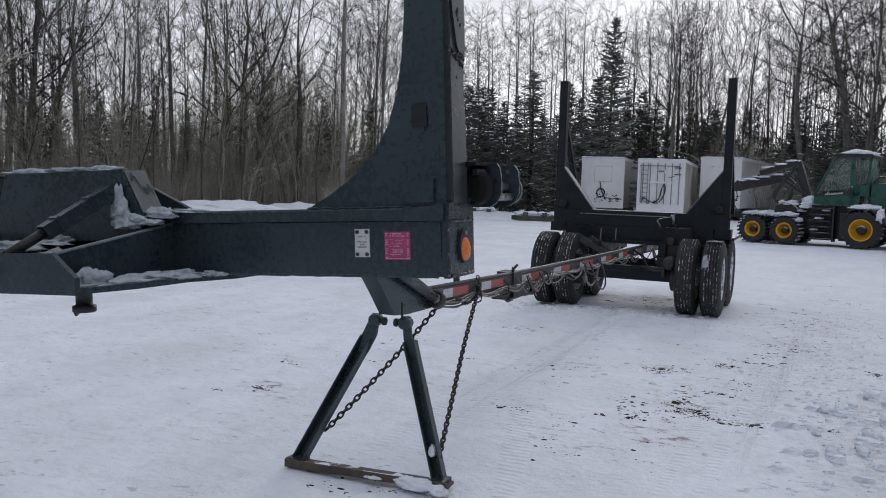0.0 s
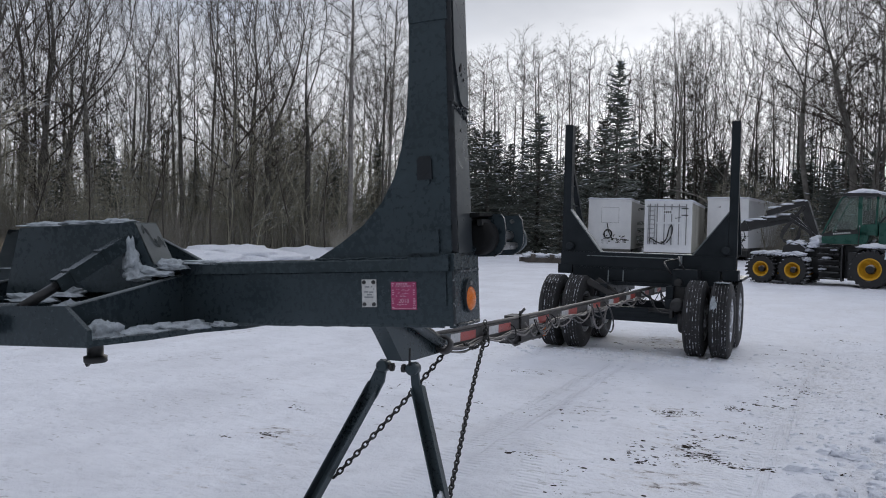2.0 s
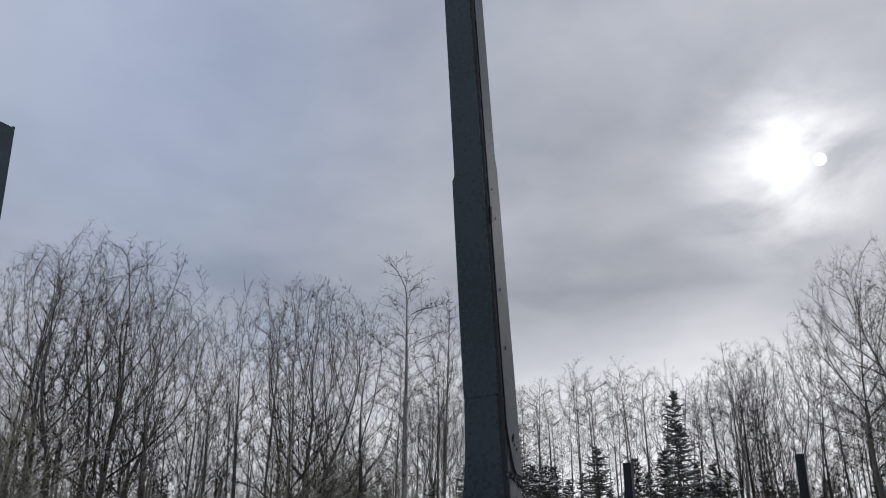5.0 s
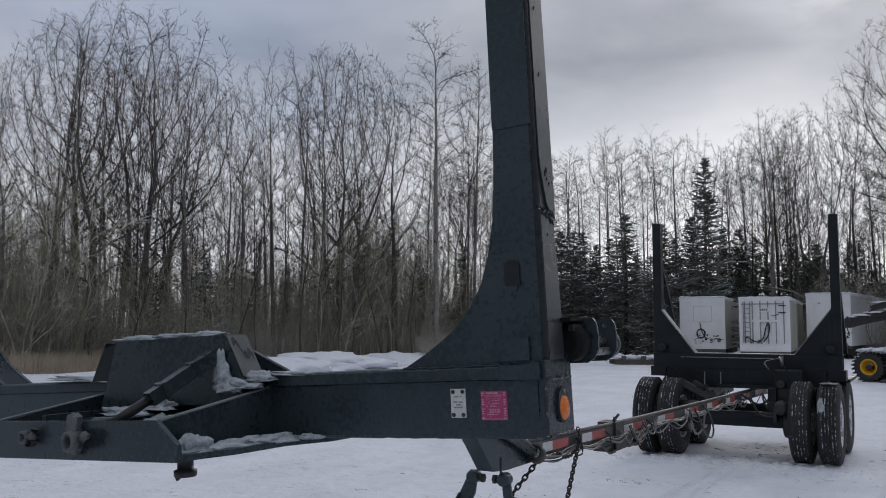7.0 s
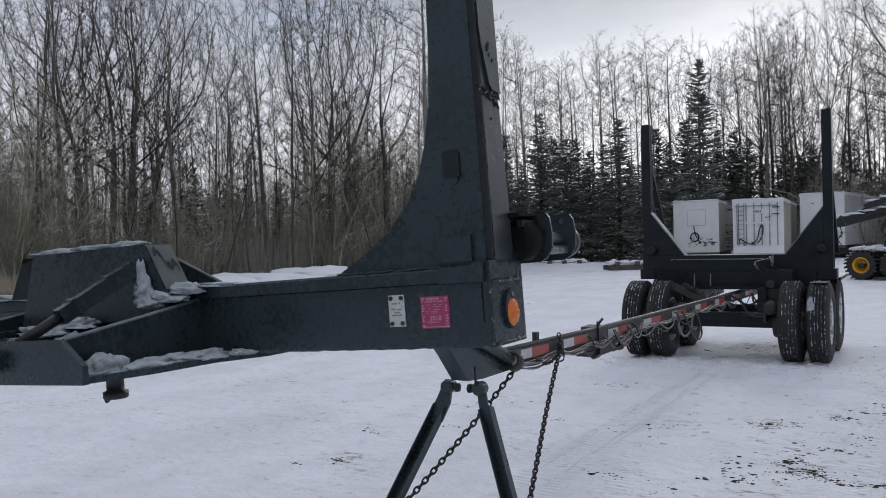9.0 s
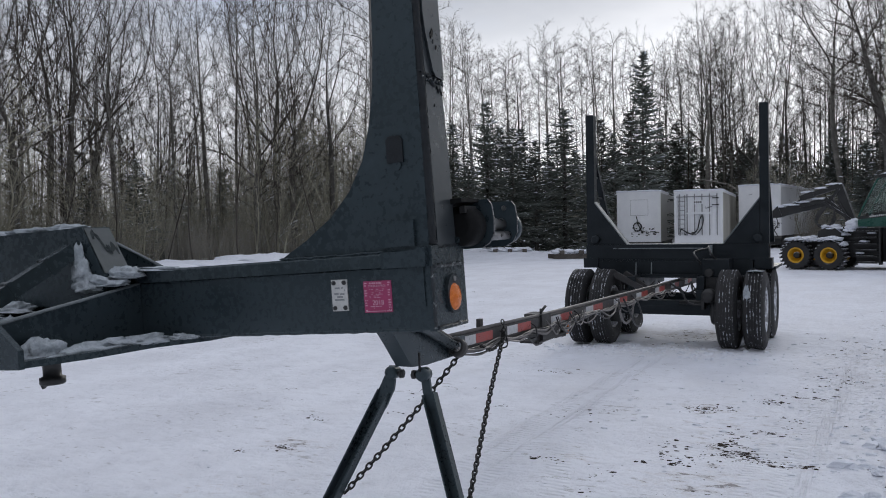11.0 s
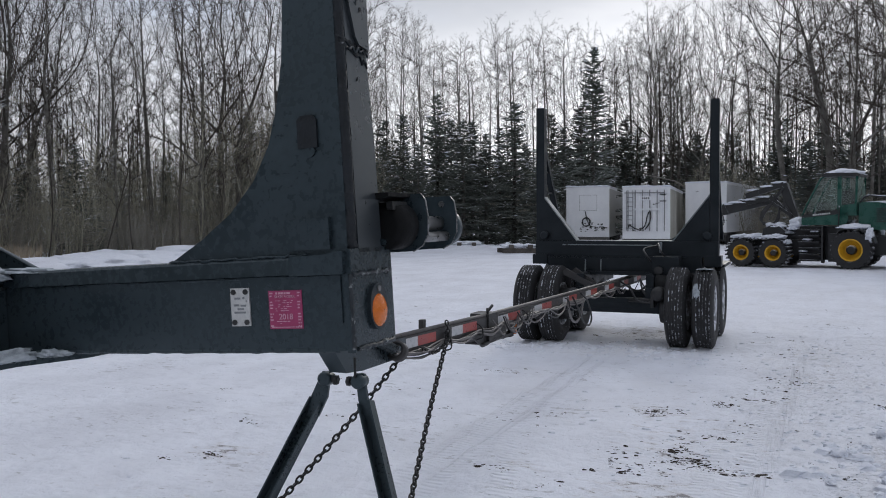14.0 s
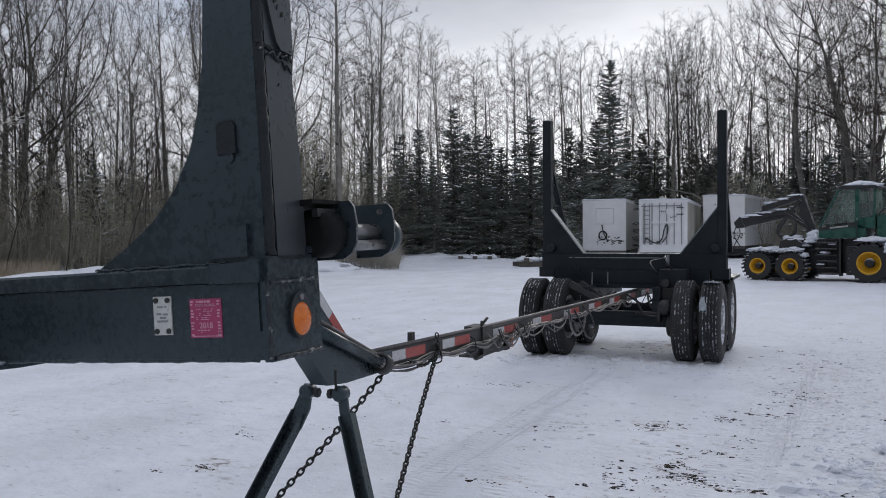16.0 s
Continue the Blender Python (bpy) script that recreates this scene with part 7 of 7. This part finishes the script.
    while starts:
        i, root = starts.pop()
        line = [i]
        while kids[line[-1]]:
            rest = sorted(kids[line[-1]], key=lambda c: -thick[c])
            starts += [(c, line[-1]) for c in rest[1:]]
            line.append(rest[0])
        body = line[::2] if line[-1] in line[::2] else line[::2] + [line[-1]]
        pts, rad = [spot[q] for q in body], [thick[q] for q in body]
        if root is not None:
            pts, rad = [spot[root]] + pts, [rad[0]] + rad
        if len(pts) < 2:
            continue
        wood = trunk if rad[0] > 0.045 else top
        rad[0] *= 1.25 if root is None else 1.0
        wood.stem(pts, rad, 6 if rad[0] > 0.09 else 4 if rad[0] > 0.03 else 3, 0)
    # twigs along the thinner boughs, each with two twiglets
    for i in range(count):
        if thick[i] > 0.028 or parent[i] < 0:
            continue
        for _ in range((1 if r.rand() < 0.5 else 2) + (spot[i].z > tall * 0.7)):
            w = turned(Vector(way[i]), radians(r.uniform(28, 62)), r.uniform(0, 6.28), r)
            w = (w + Vector((0, 0, rise * 0.6))).normalized()
            long = twig * r.uniform(0.35, 1.15)
            o, e = spot[i], spot[i] + w * long
            top.stem([o, e], [min(tip * 0.95, thick[i]), 0], 3, 0)
            for t in (0.3, 0.6):
                q = o.lerp(e, t)
                top.stem([q, q + turned(w, radians(r.uniform(28, 50)), r.uniform(0, 6.28), r) * long * 0.55], [tip * 0.75, 0], 3, 0)
    return trunk, top


def spruce(seed, tall, width, start=0.04, gap=0.21, arms=7):
    """A conifer of drooping sprays, layer over layer, with clumps of snow on some."""
    r = random.Random(seed)
    trunk, top = Wood(), Wood()
    trunk.stem([Vector((0, 0, -0.2)), Vector((0, 0, tall * 0.5)), Vector((0, 0, tall))], [0.02 + tall * 0.011, 0.01 + tall * 0.006, 0], 6, 0)
    z = tall * start
    swell = [r.uniform(0.72, 1.2) for _ in range(14)]
    while z < tall * 0.985:
        rel = z / tall
        reach_out = width * (1 - rel) ** 0.85 * swell[int(rel * 13)] + 0.14
        a0 = r.uniform(0, 6.28)
        for k in range(arms if rel < 0.8 else 5):
            if r.random() < 0.2:
                continue
            a = a0 + k * 6.283 / arms + r.uniform(-0.4, 0.4)
            length = reach_out * r.uniform(0.35, 1.25)
            droop = -0.34 + 0.85 * rel + r.uniform(-0.22, 0.22)
            out = Vector((math.cos(a), math.sin(a), droop))
            p0 = Vector((0, 0, z + r.uniform(-0.14, 0.14)))
            p1 = p0 + out * length * 0.6
            p2 = p1 + (out + Vector((0, 0, r.uniform(0.05, 0.4)))) * length * 0.4
            top.stem([p0, p1, p2], [0.03, 0.035 + 0.015 * length, 0], 3, 0)
            side = Vector((-math.sin(a), math.cos(a), 0))
            count = max(2, int(length * 3.8))
            for j in range(count):
                t = (j + 0.6 * r.random() + 0.3) / count
                o = p0.lerp(p1, t / 0.6) if t < 0.6 else p1.lerp(p2, min(1.0, (t - 0.6) / 0.4))
                for s in (1, -1):
                    w = (out * r.uniform(0.3, 0.8) + side * s * r.uniform(0.5, 1.0) + Vector((0, 0, r.uniform(-0.55, 0.08)))).normalized()
                    l3 = (0.14 + 0.34 * length * (1 - t * 0.75)) * r.uniform(0.5, 1.2)
                    top.bud(o, o + w * l3, r.uniform(0.028, 0.055), 0)
            if r.random() < 0.30:
                o = p1.lerp(p2, r.uniform(0.0, 0.9)) + Vector((0, 0, 0.05))
                flat_way = (out + side * r.uniform(-0.8, 0.8)).normalized()
                top.bud(o - flat_way * 0.12, o + flat_way * r.uniform(0.08, 0.26), r.uniform(0.03, 0.065), 1)
        z += gap * (0.7 + 0.6 * r.random()) * (0.65 + 0.5 * (1 - rel))
    top.stem([Vector((0, 0, tall * 0.93)), Vector((0, 0, tall * 0.97)), Vector((0, 0, tall * 1.01))], [0.03, 0.06, 0], 4, 0)
    return trunk, top


PROFILE = [(-70, 30, 16), (-58, 33, 15.0), (-54.5, 35, 17.8), (-51.6, 36, 19.6), (-48, 37, 18.6), (-45.0, 38, 15.8), (-42, 39, 16.2), (-37, 41, 18.2), (-34, 42, 17.0), (-30.8, 42, 18.4), (-27.5, 48, 15.5), (-24, 54, 13.4),
           (-21, 58, 12.2), (-17, 61, 13.2), (-13, 62, 12.2), (-11, 62, 11.2), (-8, 60, 13.2), (-4, 57, 14.4), (-2, 55, 17.4), (0, 54, 18.4), (4, 52, 18.6), (8, 48, 18.6), (16, 42, 18), (40, 40, 18)]


def edge_at(bearing):
    for (a, d0, e0), (b, d1, e1) in zip(PROFILE, PROFILE[1:]):
        if a <= bearing <= b:
            t = (bearing - a) / (b - a)
            return d0 + (d1 - d0) * t, e0 + (e1 - e0) * t
    return 45, 16


def planted(name, kind, place, turn, size, tall_ratio, label, category, group, tilt=(0, 0)):
    trunk_mesh, crown_mesh = kind
    t = base(name, Matrix.Translation(place) @ pose(0, 0, 0, tilt[0], tilt[1], turn) @ Matrix.Diagonal((size, size, size * tall_ratio, 1)), label, category, group)
    for n, me in (("trunk", trunk_mesh), ("crown", crown_mesh)):
        o = new(n, me)
        o.parent = t
    return t


def kinds(makes, bark, leaf, name):
    out = []
    for trunk, top in makes:
        out.append((trunk.mesh(name + "_trunk", [bark], True), top.mesh(name + "_crown", leaf if isinstance(leaf, list) else [leaf])))
    return out


TALL = 15.0
round_trees = kinds([bare_tree(sd, TALL, c, ra, mid, up, n, ax, tip=0.0066) for sd, c, ra, mid, up, n, ax in ((1, 0.18, 3.5, 0.60, 0.17, 2000, 0.3), (2, 0.28, 2.9, 0.58, 0.16, 1500, 0.45), (3, 0.14, 3.6, 0.62, 0.20, 2100, 0.25), (4, 0.32, 3.4, 0.52, 0.10, 1700, 0.4), (5, 0.22, 3.1, 0.60, 0.14, 1700, 0.35))], BARK, TWIGS, "poplar")
slim_trees = kinds([bare_tree(sd, TALL, c, ra, mid, up, n, ax) for sd, c, ra, mid, up, n, ax in ((11, 0.40, 1.7, 0.55, 0.22, 760, 0.8), (12, 0.50, 1.6, 0.5, 0.2, 640, 0.85), (13, 0.44, 1.8, 0.6, 0.28, 760, 0.6), (14, 0.54, 1.5, 0.5, 0.16, 600, 0.85), (15, 0.36, 1.9, 0.5, 0.2, 820, 0.75), (16, 0.46, 1.6, 0.6, 0.28, 680, 0.5))], BARK, TWIGS, "aspen")
arched_trees = kinds([bare_tree(sd, TALL, 0.34, 4.2, 0.5, 0.10, 1900, 0.55, 0.25, 0.09, sway=0.25, sight=3.0) for sd in (61, 62)], BARK, TWIGS, "old_poplar")
birches = kinds([bare_tree(sd, TALL, c, ra, 0.5, 0.2, n, 0.93) for sd, c, ra, n in ((21, 0.28, 2.2, 1200), (22, 0.34, 1.9, 950))], BARK_PALE, TWIGS, "birch")
saplings = kinds([bare_tree(sd, 6.0, 0.3, 0.9, 0.5, 0.3, 90, 0.8, 0.15, 0.12, 0.35, 0.20, sway=0.2, sight=1.0) for sd in (31, 32, 33)], SAPLING_BARK, TWIGS, "sapling")
alders = kinds([bare_tree(sd, 5.0, 0.03, 2.0, 0.62, 0.2, 420, 0.0, 0.2, 0.1, 0.5, 0.26, stems=4, sight=1.5) for sd in (51, 52, 53)], UNDERGROWTH, UNDERGROWTH, "alder")
spruces = kinds([spruce(s, 10.0, w) for s, w in ((41, 1.9), (42, 2.2), (43, 1.7))], BARK, [NEEDLES, SNOW_HEAP], "spruce")

frng = random.Random(77)
POPLAR = "tall leafless poplar with a wide spreading crown"
ARCHED = "old leafless poplar with long arching boughs"
ASPEN = "slim leafless aspen with a high narrow crown"
BIRCH = "pale-barked leafless birch at the edge of the woods"
# the front of the woods: named shapes along the skyline first
for bearing, far, elev, kind, what, spread_k in (
        (-52.6, 36, 19.9, 0, "p", 1.05), (-49.6, 38, 20.2, 2, "p", 1.1), (-54.6, 37, 17.8, 4, "p", 1.0), (-46.6, 37, 17.4, 1, "p", 0.9), (-57.5, 35, 14.6, 1, "p", 1.0), (-61.0, 33, 16.0, 0, "p", 1.0),
        (-53.4, 42, 17.6, 3, "p", 1.1), (-50.8, 43, 18.6, 4, "p", 1.1), (-48.0, 41, 17.0, 0, "p", 1.0), (-36.8, 45, 17.6, 4, "p", 1.0), (-44.2, 43, 15.2, 2, "p", 0.9),
        (-38.2, 41, 18.6, 2, "p", 0.95), (-35.8, 43, 18.4, 0, "p", 0.95), (-41.2, 42, 17.6, 1, "p", 0.8), (-30.4, 41, 19.5, 0, "b", 1.0), (-33.2, 43, 16.2, 3, "p", 0.9), (-43.2, 40, 15.4, 2, "s", 1.2),
        (-39.6, 44, 16.6, 0, "s", 1.2), (-28.3, 45, 16.6, 2, "s", 1.1), (-28.0, 47, 18.0, 1, "b", 0.9), (-8.8, 66, 13.7, 3, "p", 1.0), (-7.4, 68, 13.4, 4, "p", 0.9), (-5.8, 66, 14.0, 0, "p", 0.85), (-3.9, 67, 14.4, 1, "p", 0.85),
        (-0.4, 56, 17.6, 1, "a", 0.75), (1.2, 54, 18.6, 0, "a", 0.85), (2.6, 52, 18.7, 2, "p", 0.9),
        (4.4, 50, 18.6, 1, "a", 1.0), (3.0, 56, 17.6, 0, "p", 0.95), (6.8, 48, 18.6, 0, "a", 1.0), (9.0, 46, 18.0, 3, "p", 1.1)):
    table, label, cat = {"p": (round_trees, POPLAR, "poplar tree"), "a": (arched_trees, ARCHED, "poplar tree"), "s": (slim_trees, ASPEN, "aspen tree"), "b": (birches, BIRCH, "birch tree")}[what]
    place = along(bearing, far)
    k = (1.68 + far * math.tan(radians(elev))) / TALL
    planted(cat.replace(" ", "_"), table[kind % len(table)], (place.x, place.y, ground_height(place.x, place.y) - 0.05), frng.uniform(0, 360), k * spread_k, 1 / spread_k, label, cat, cat + "s along the yard", (frng.uniform(-1, 1), frng.uniform(-1, 1)))
for row, (step, extra, cut) in enumerate(((2.2, 3.0, 0.82), (1.7, 9.0, 0.78), (1.3, 18.0, 0.72), (1.3, 28.0, 0.66))):
    b = -66.0
    while b < 14:
        if row == 3 and b < -29 and frng.random() < 0.5:
            b += step
            continue
        far, elev = edge_at(b)
        far += extra + frng.uniform(-2.0, 2.5)
        if -15.5 < b < -1.5:
            far = max(far, 67.0 + frng.uniform(0, 6))
        elev *= frng.uniform(0.84, 1.03) if -28 < b < -7 and row < 2 else cut * frng.uniform(0.62, 1.02)
        place = along(b, far)
        pick = frng.random()
        if pick < 0.70:
            table, label, cat, squeeze = slim_trees, ASPEN, "aspen tree", 1.0
        elif pick < 0.86:
            table, label, cat, squeeze = round_trees, POPLAR, "poplar tree", 0.8
        else:
            table, label, cat, squeeze = birches, BIRCH, "birch tree", 0.9
        k = (1.68 + far * math.tan(radians(elev))) / TALL
        planted(cat.replace(" ", "_"), table[frng.randrange(len(table))], (place.x, place.y, ground_height(place.x, place.y) - 0.05), frng.uniform(0, 360), k * squeeze, 1 / squeeze, label, cat, cat + "s along the yard", (frng.uniform(-2, 2), frng.uniform(-2, 2)))
        b += step * frng.uniform(0.6, 1.4) * (0.72 if b > -8 else 0.6 if -28 < b < -7 and row < 2 else 1.1 if b < -28 and row < 2 else 0.85)
SPRUCE = "dark green spruce with a dusting of snow"
for bearing, far, elev in ((-12.7, 55, 11.0), (-22.9, 50, 8.0), (-21.2, 47, 5.5), (-17.8, 50, 7.6), (-25.2, 49, 6.4), (-19.7, 48, 5.2), (-10.6, 58, 6.6), (-9.7, 57, 6.3), (-16.2, 48, 4.8), (-14.6, 52, 6.0), (-24.2, 46, 4.6), (-22.0, 52, 6.2),
                           (-20.6, 53, 6.2), (-18.8, 54, 5.8), (-26.6, 47, 4.6), (-11.6, 60, 6.6), (-7.6, 62, 6.2), (-6.0, 61, 5.6), (0.4, 50, 4.6), (-1.6, 52, 4.2), (-45.6, 40, 4.4), (-37.8, 48, 4.4), (-35.4, 48, 6.4), (-33.8, 50, 6.0), (-43.4, 46, 4.2),
                           (-28.6, 49, 5.2), (-15.4, 58, 7.0), (-13.6, 60, 7.4), (2.6, 55, 5.2), (-4.2, 60, 5.6), (-40.4, 47, 3.8), (-48.4, 42, 3.6), (-31.6, 47, 4.8)):
    if -15.5 < bearing < -1.5 and bearing != -12.7:
        far, elev = far + 12, elev * 0.95
    place = along(bearing, far)
    tall = 1.68 + far * math.tan(radians(elev))
    k = tall / 10.0
    wide = frng.uniform(1.15, 1.45) * (1.3 if tall < 6.5 else 1.1 if bearing != -12.7 else 0.85)
    planted("spruce_tree", spruces[frng.randrange(3)], (place.x, place.y, ground_height(place.x, place.y) - 0.05), frng.uniform(0, 360), k * wide, 1 / wide, SPRUCE, "spruce tree", "spruces behind the yard")
for _ in range(56):
    b = frng.uniform(-30, 12) if _ < 30 else frng.uniform(-17, 7)
    far = edge_at(b)[0] + frng.uniform(9, 24)
    if -15.5 < b < -1.5:
        far = max(far, 68.0)
    place, tall = along(b, far), frng.uniform(4.5, 8.5)
    wide = frng.uniform(1.3, 1.8)
    planted("spruce_tree", spruces[frng.randrange(3)], (place.x, place.y, 0.1), frng.uniform(0, 360), tall / 10 * wide, 1 / wide, SPRUCE, "spruce tree", "spruces behind the yard")
for b, far, h, lean_by in ((-44.0, 34.5, 5.2, 7), (-42.2, 35, 5.4, 0), (-39.4, 36.5, 6.2, 2), (-50.5, 32, 4.4, 3), (-34.0, 38, 5.2, 3), (-47.2, 33.5, 4.8, -4), (-37.0, 37.5, 4.0, -3), (-32.0, 39, 5.6, 2)):
    place = along(b, far)
    planted("sapling", saplings[frng.randrange(3)], (place.x, place.y, ground_height(place.x, place.y) - 0.05), frng.uniform(0, 360), h / 6, 1.0, "thin pale sapling leaning at the woods' edge", "sapling", "saplings at the woods' edge", (0, lean_by))

for _ in range(205):
    b = frng.uniform(-65, 12) if _ < 110 else frng.uniform(-62, -27) if _ < 178 else frng.uniform(-40, -27)
    if -20 < b < -5 and frng.random() < 0.6:
        continue
    far = edge_at(b)[0] + frng.uniform(-1.5, 12)
    place, h = along(b, far), frng.uniform(2.4, 5.6) if _ < 170 else frng.uniform(4.5, 8.0)
    planted("alder_bush", alders[frng.randrange(3)], (place.x, place.y, ground_height(place.x, place.y) - 0.05), frng.uniform(0, 360), h / 5, 1.0, "leafless olive-brown alder bush under the trees", "bush", "alders under the trees", (frng.uniform(-6, 6), frng.uniform(-6, 6)))

bough = Wood()
lo, mid_b, hi = along(-6.2, 60, 2.6), along(-7.6, 60, 4.1), along(-9.6, 60, 4.6)
line = curve_points([lo, lo.lerp(mid_b, 0.5) + Vector((0, 0, 0.25)), mid_b, hi], 5)
bough.stem(line, [0.06 * (1 - i / (len(line) + 2)) + 0.012 for i in range(len(line))], 5, 0)
for i in range(3, len(line), 2):
    bough.stem([line[i], line[i] + Vector((frng.uniform(-0.7, -0.2), 0, frng.uniform(-0.3, 0.5)))], [0.016, 0], 3, 0)
stem_foot = along(-5.6, 60, 0.0)
bough.stem([stem_foot, stem_foot.lerp(lo, 0.6), lo], [0.085, 0.075, 0.065], 6, 0, False)
tagged(new("bent_tree", bough.mesh("bent_tree", [BARK_PALE], True)), "pale slender tree bent over before the spruces", "tree")

# brush between the trunks, and the woods that go on behind
brush = Wood()
for _ in range(20000):
    b = frng.uniform(-66, 13)
    far = edge_at(b)[0] + frng.uniform(-0.5, 24) * (0.35 + 0.65 * frng.random())
    h = frng.uniform(0.8, 3.6 if b > -27 else 2.9) * (0.6 + 0.4 * frng.random())
    if _ < 1500:
        b, h = frng.uniform(-31.5, -26.5), frng.uniform(0.4, 0.9)
        far = frng.uniform(38, 43)
    p = along(b, far)
    p.z = ground_height(p.x, p.y) if far < 60 else 0.1
    w = Vector((frng.uniform(-0.22, 0.22), frng.uniform(-0.22, 0.22), 1))
    mid = p + w * h * 0.55
    tip = mid + (w + Vector((frng.uniform(-0.3, 0.3), frng.uniform(-0.3, 0.3), 0))) * h * 0.45
    brush.stem([p, mid, tip], [0.009, 0.007, 0], 3, 0)
    for _k in range(4):
        t = frng.uniform(0.3, 0.95)
        o = p.lerp(mid, t / 0.55) if t < 0.55 else mid.lerp(tip, (t - 0.55) / 0.45)
        brush.stem([o, o + Vector((frng.uniform(-0.6, 0.6), frng.uniform(-0.6, 0.6), frng.uniform(0.2, 0.7))) * frng.uniform(0.4, 1.1)], [0.006, 0], 3, 0)
tagged(new("brush", brush.mesh("brush", [BRUSH])), "dense brown leafless brush under the trees", "brush", kind="stuff")
far_woods = Wood()
for _ in range(1900):
    b = frng.uniform(-75, 25) if _ < 1250 else frng.uniform(-27, 14)
    if b < -27 and frng.random() < 0.2:
        continue
    p = along(b, edge_at(max(-70, min(40, b)))[0] + frng.uniform(20, 85))
    h = frng.uniform(5, 11)
    if frng.random() < (0.5 if b > -30 else 0.12):
        h *= 0.62
        far_woods.stem([Vector((p.x, p.y, 0)), Vector((p.x, p.y, h))], [0.14, 0], 3, 1)
        z = 0.4
        while z < h:
            rr = 1.5 * (1 - z / h) ** 0.8 + 0.15
            for k in range(6):
                a = frng.uniform(0, 6.28)
                o = Vector((p.x, p.y, z))
                e = Vector((math.cos(a), math.sin(a), -0.25)) * rr * frng.uniform(0.7, 1.2)
                far_woods.stem([o, o + e * 0.55, o + e], [0.08, 0.16, 0], 3, 1)
            z += h * 0.075
    else:
        top = Vector((p.x + frng.uniform(-0.6, 0.6), p.y + frng.uniform(-0.6, 0.6), h))
        foot = Vector((p.x, p.y, 0))
        far_woods.stem([foot, foot.lerp(top, 0.5), top], [0.13, 0.08, 0], 3, 0)
        for k in range(22):
            t = frng.uniform(0.3, 0.98)
            a, o = frng.uniform(0, 6.28), foot.lerp(top, t)
            l = h * 0.20 * (1.15 - t) * frng.uniform(0.6, 1.4) + 0.3
            e = o + Vector((math.cos(a) * 0.7, math.sin(a) * 0.7, frng.uniform(0.5, 1.0))) * l
            far_woods.stem([o, e], [0.03, 0], 3, 0)
            m = o.lerp(e, 0.5)
            far_woods.stem([m, m + Vector((frng.uniform(-0.5, 0.5), frng.uniform(-0.5, 0.5), 0.5)) * l * 0.7], [0.018, 0], 3, 0)
# unseen woods behind the viewpoint, added to darken reflections in the steel
for _ in range(1500):
    b = frng.uniform(25, 285)
    p = along(b, frng.uniform(38, 75))
    h = frng.uniform(6, 11)
    foot, top = Vector((p.x, p.y, 0)), Vector((p.x + frng.uniform(-0.8, 0.8), p.y + frng.uniform(-0.8, 0.8), h))
    conifer = frng.random() < 0.4
    far_woods.stem([foot, foot.lerp(top, 0.5), top], [0.16, 0.10, 0], 3, 1 if conifer else 0)
    for k in range(26):
        t, a = frng.uniform(0.06 if conifer else 0.25, 0.98), frng.uniform(0, 6.28)
        o = foot.lerp(top, t)
        l = (2.2 * (1 - t) + 0.2) if conifer else h * 0.22 * (1.15 - t) + 0.4
        e = Vector((math.cos(a), math.sin(a), -0.2 if conifer else frng.uniform(0.5, 1.0))) * l * frng.uniform(0.7, 1.2)
        far_woods.stem([o, o + e * 0.55, o + e], [0.05, 0.20 if conifer else 0.03, 0], 3, 1 if conifer else 0)
tagged(new("far_woods", far_woods.mesh("far_woods", [TWIGS, NEEDLES])), "grey leafless woods with dark conifers, including unseen ones behind the viewpoint", "woods", kind="stuff")
grass = Wood()
for _ in range(4200):
    b = frng.choice((frng.uniform(-64, -47.5), frng.uniform(-64, -50)))
    far = edge_at(b)[0] - frng.uniform(0.5, 6.0)
    p = along(b, far)
    p.z = ground_height(p.x, p.y) - 0.02
    h = frng.uniform(0.25, 0.75)
    lean_x, lean_y = frng.uniform(-0.4, 0.4), frng.uniform(-0.4, 0.4)
    grass.stem([p, p + Vector((lean_x * 0.4, lean_y * 0.4, 0.7)) * h, p + Vector((lean_x, lean_y, 1)) * h], [0.010, 0.008, 0], 3, 0)
tagged(new("dead_grass", grass.mesh("dead_grass", [STRAW])), "tufts of pale dead grass standing through the snow", "grass", kind="stuff")
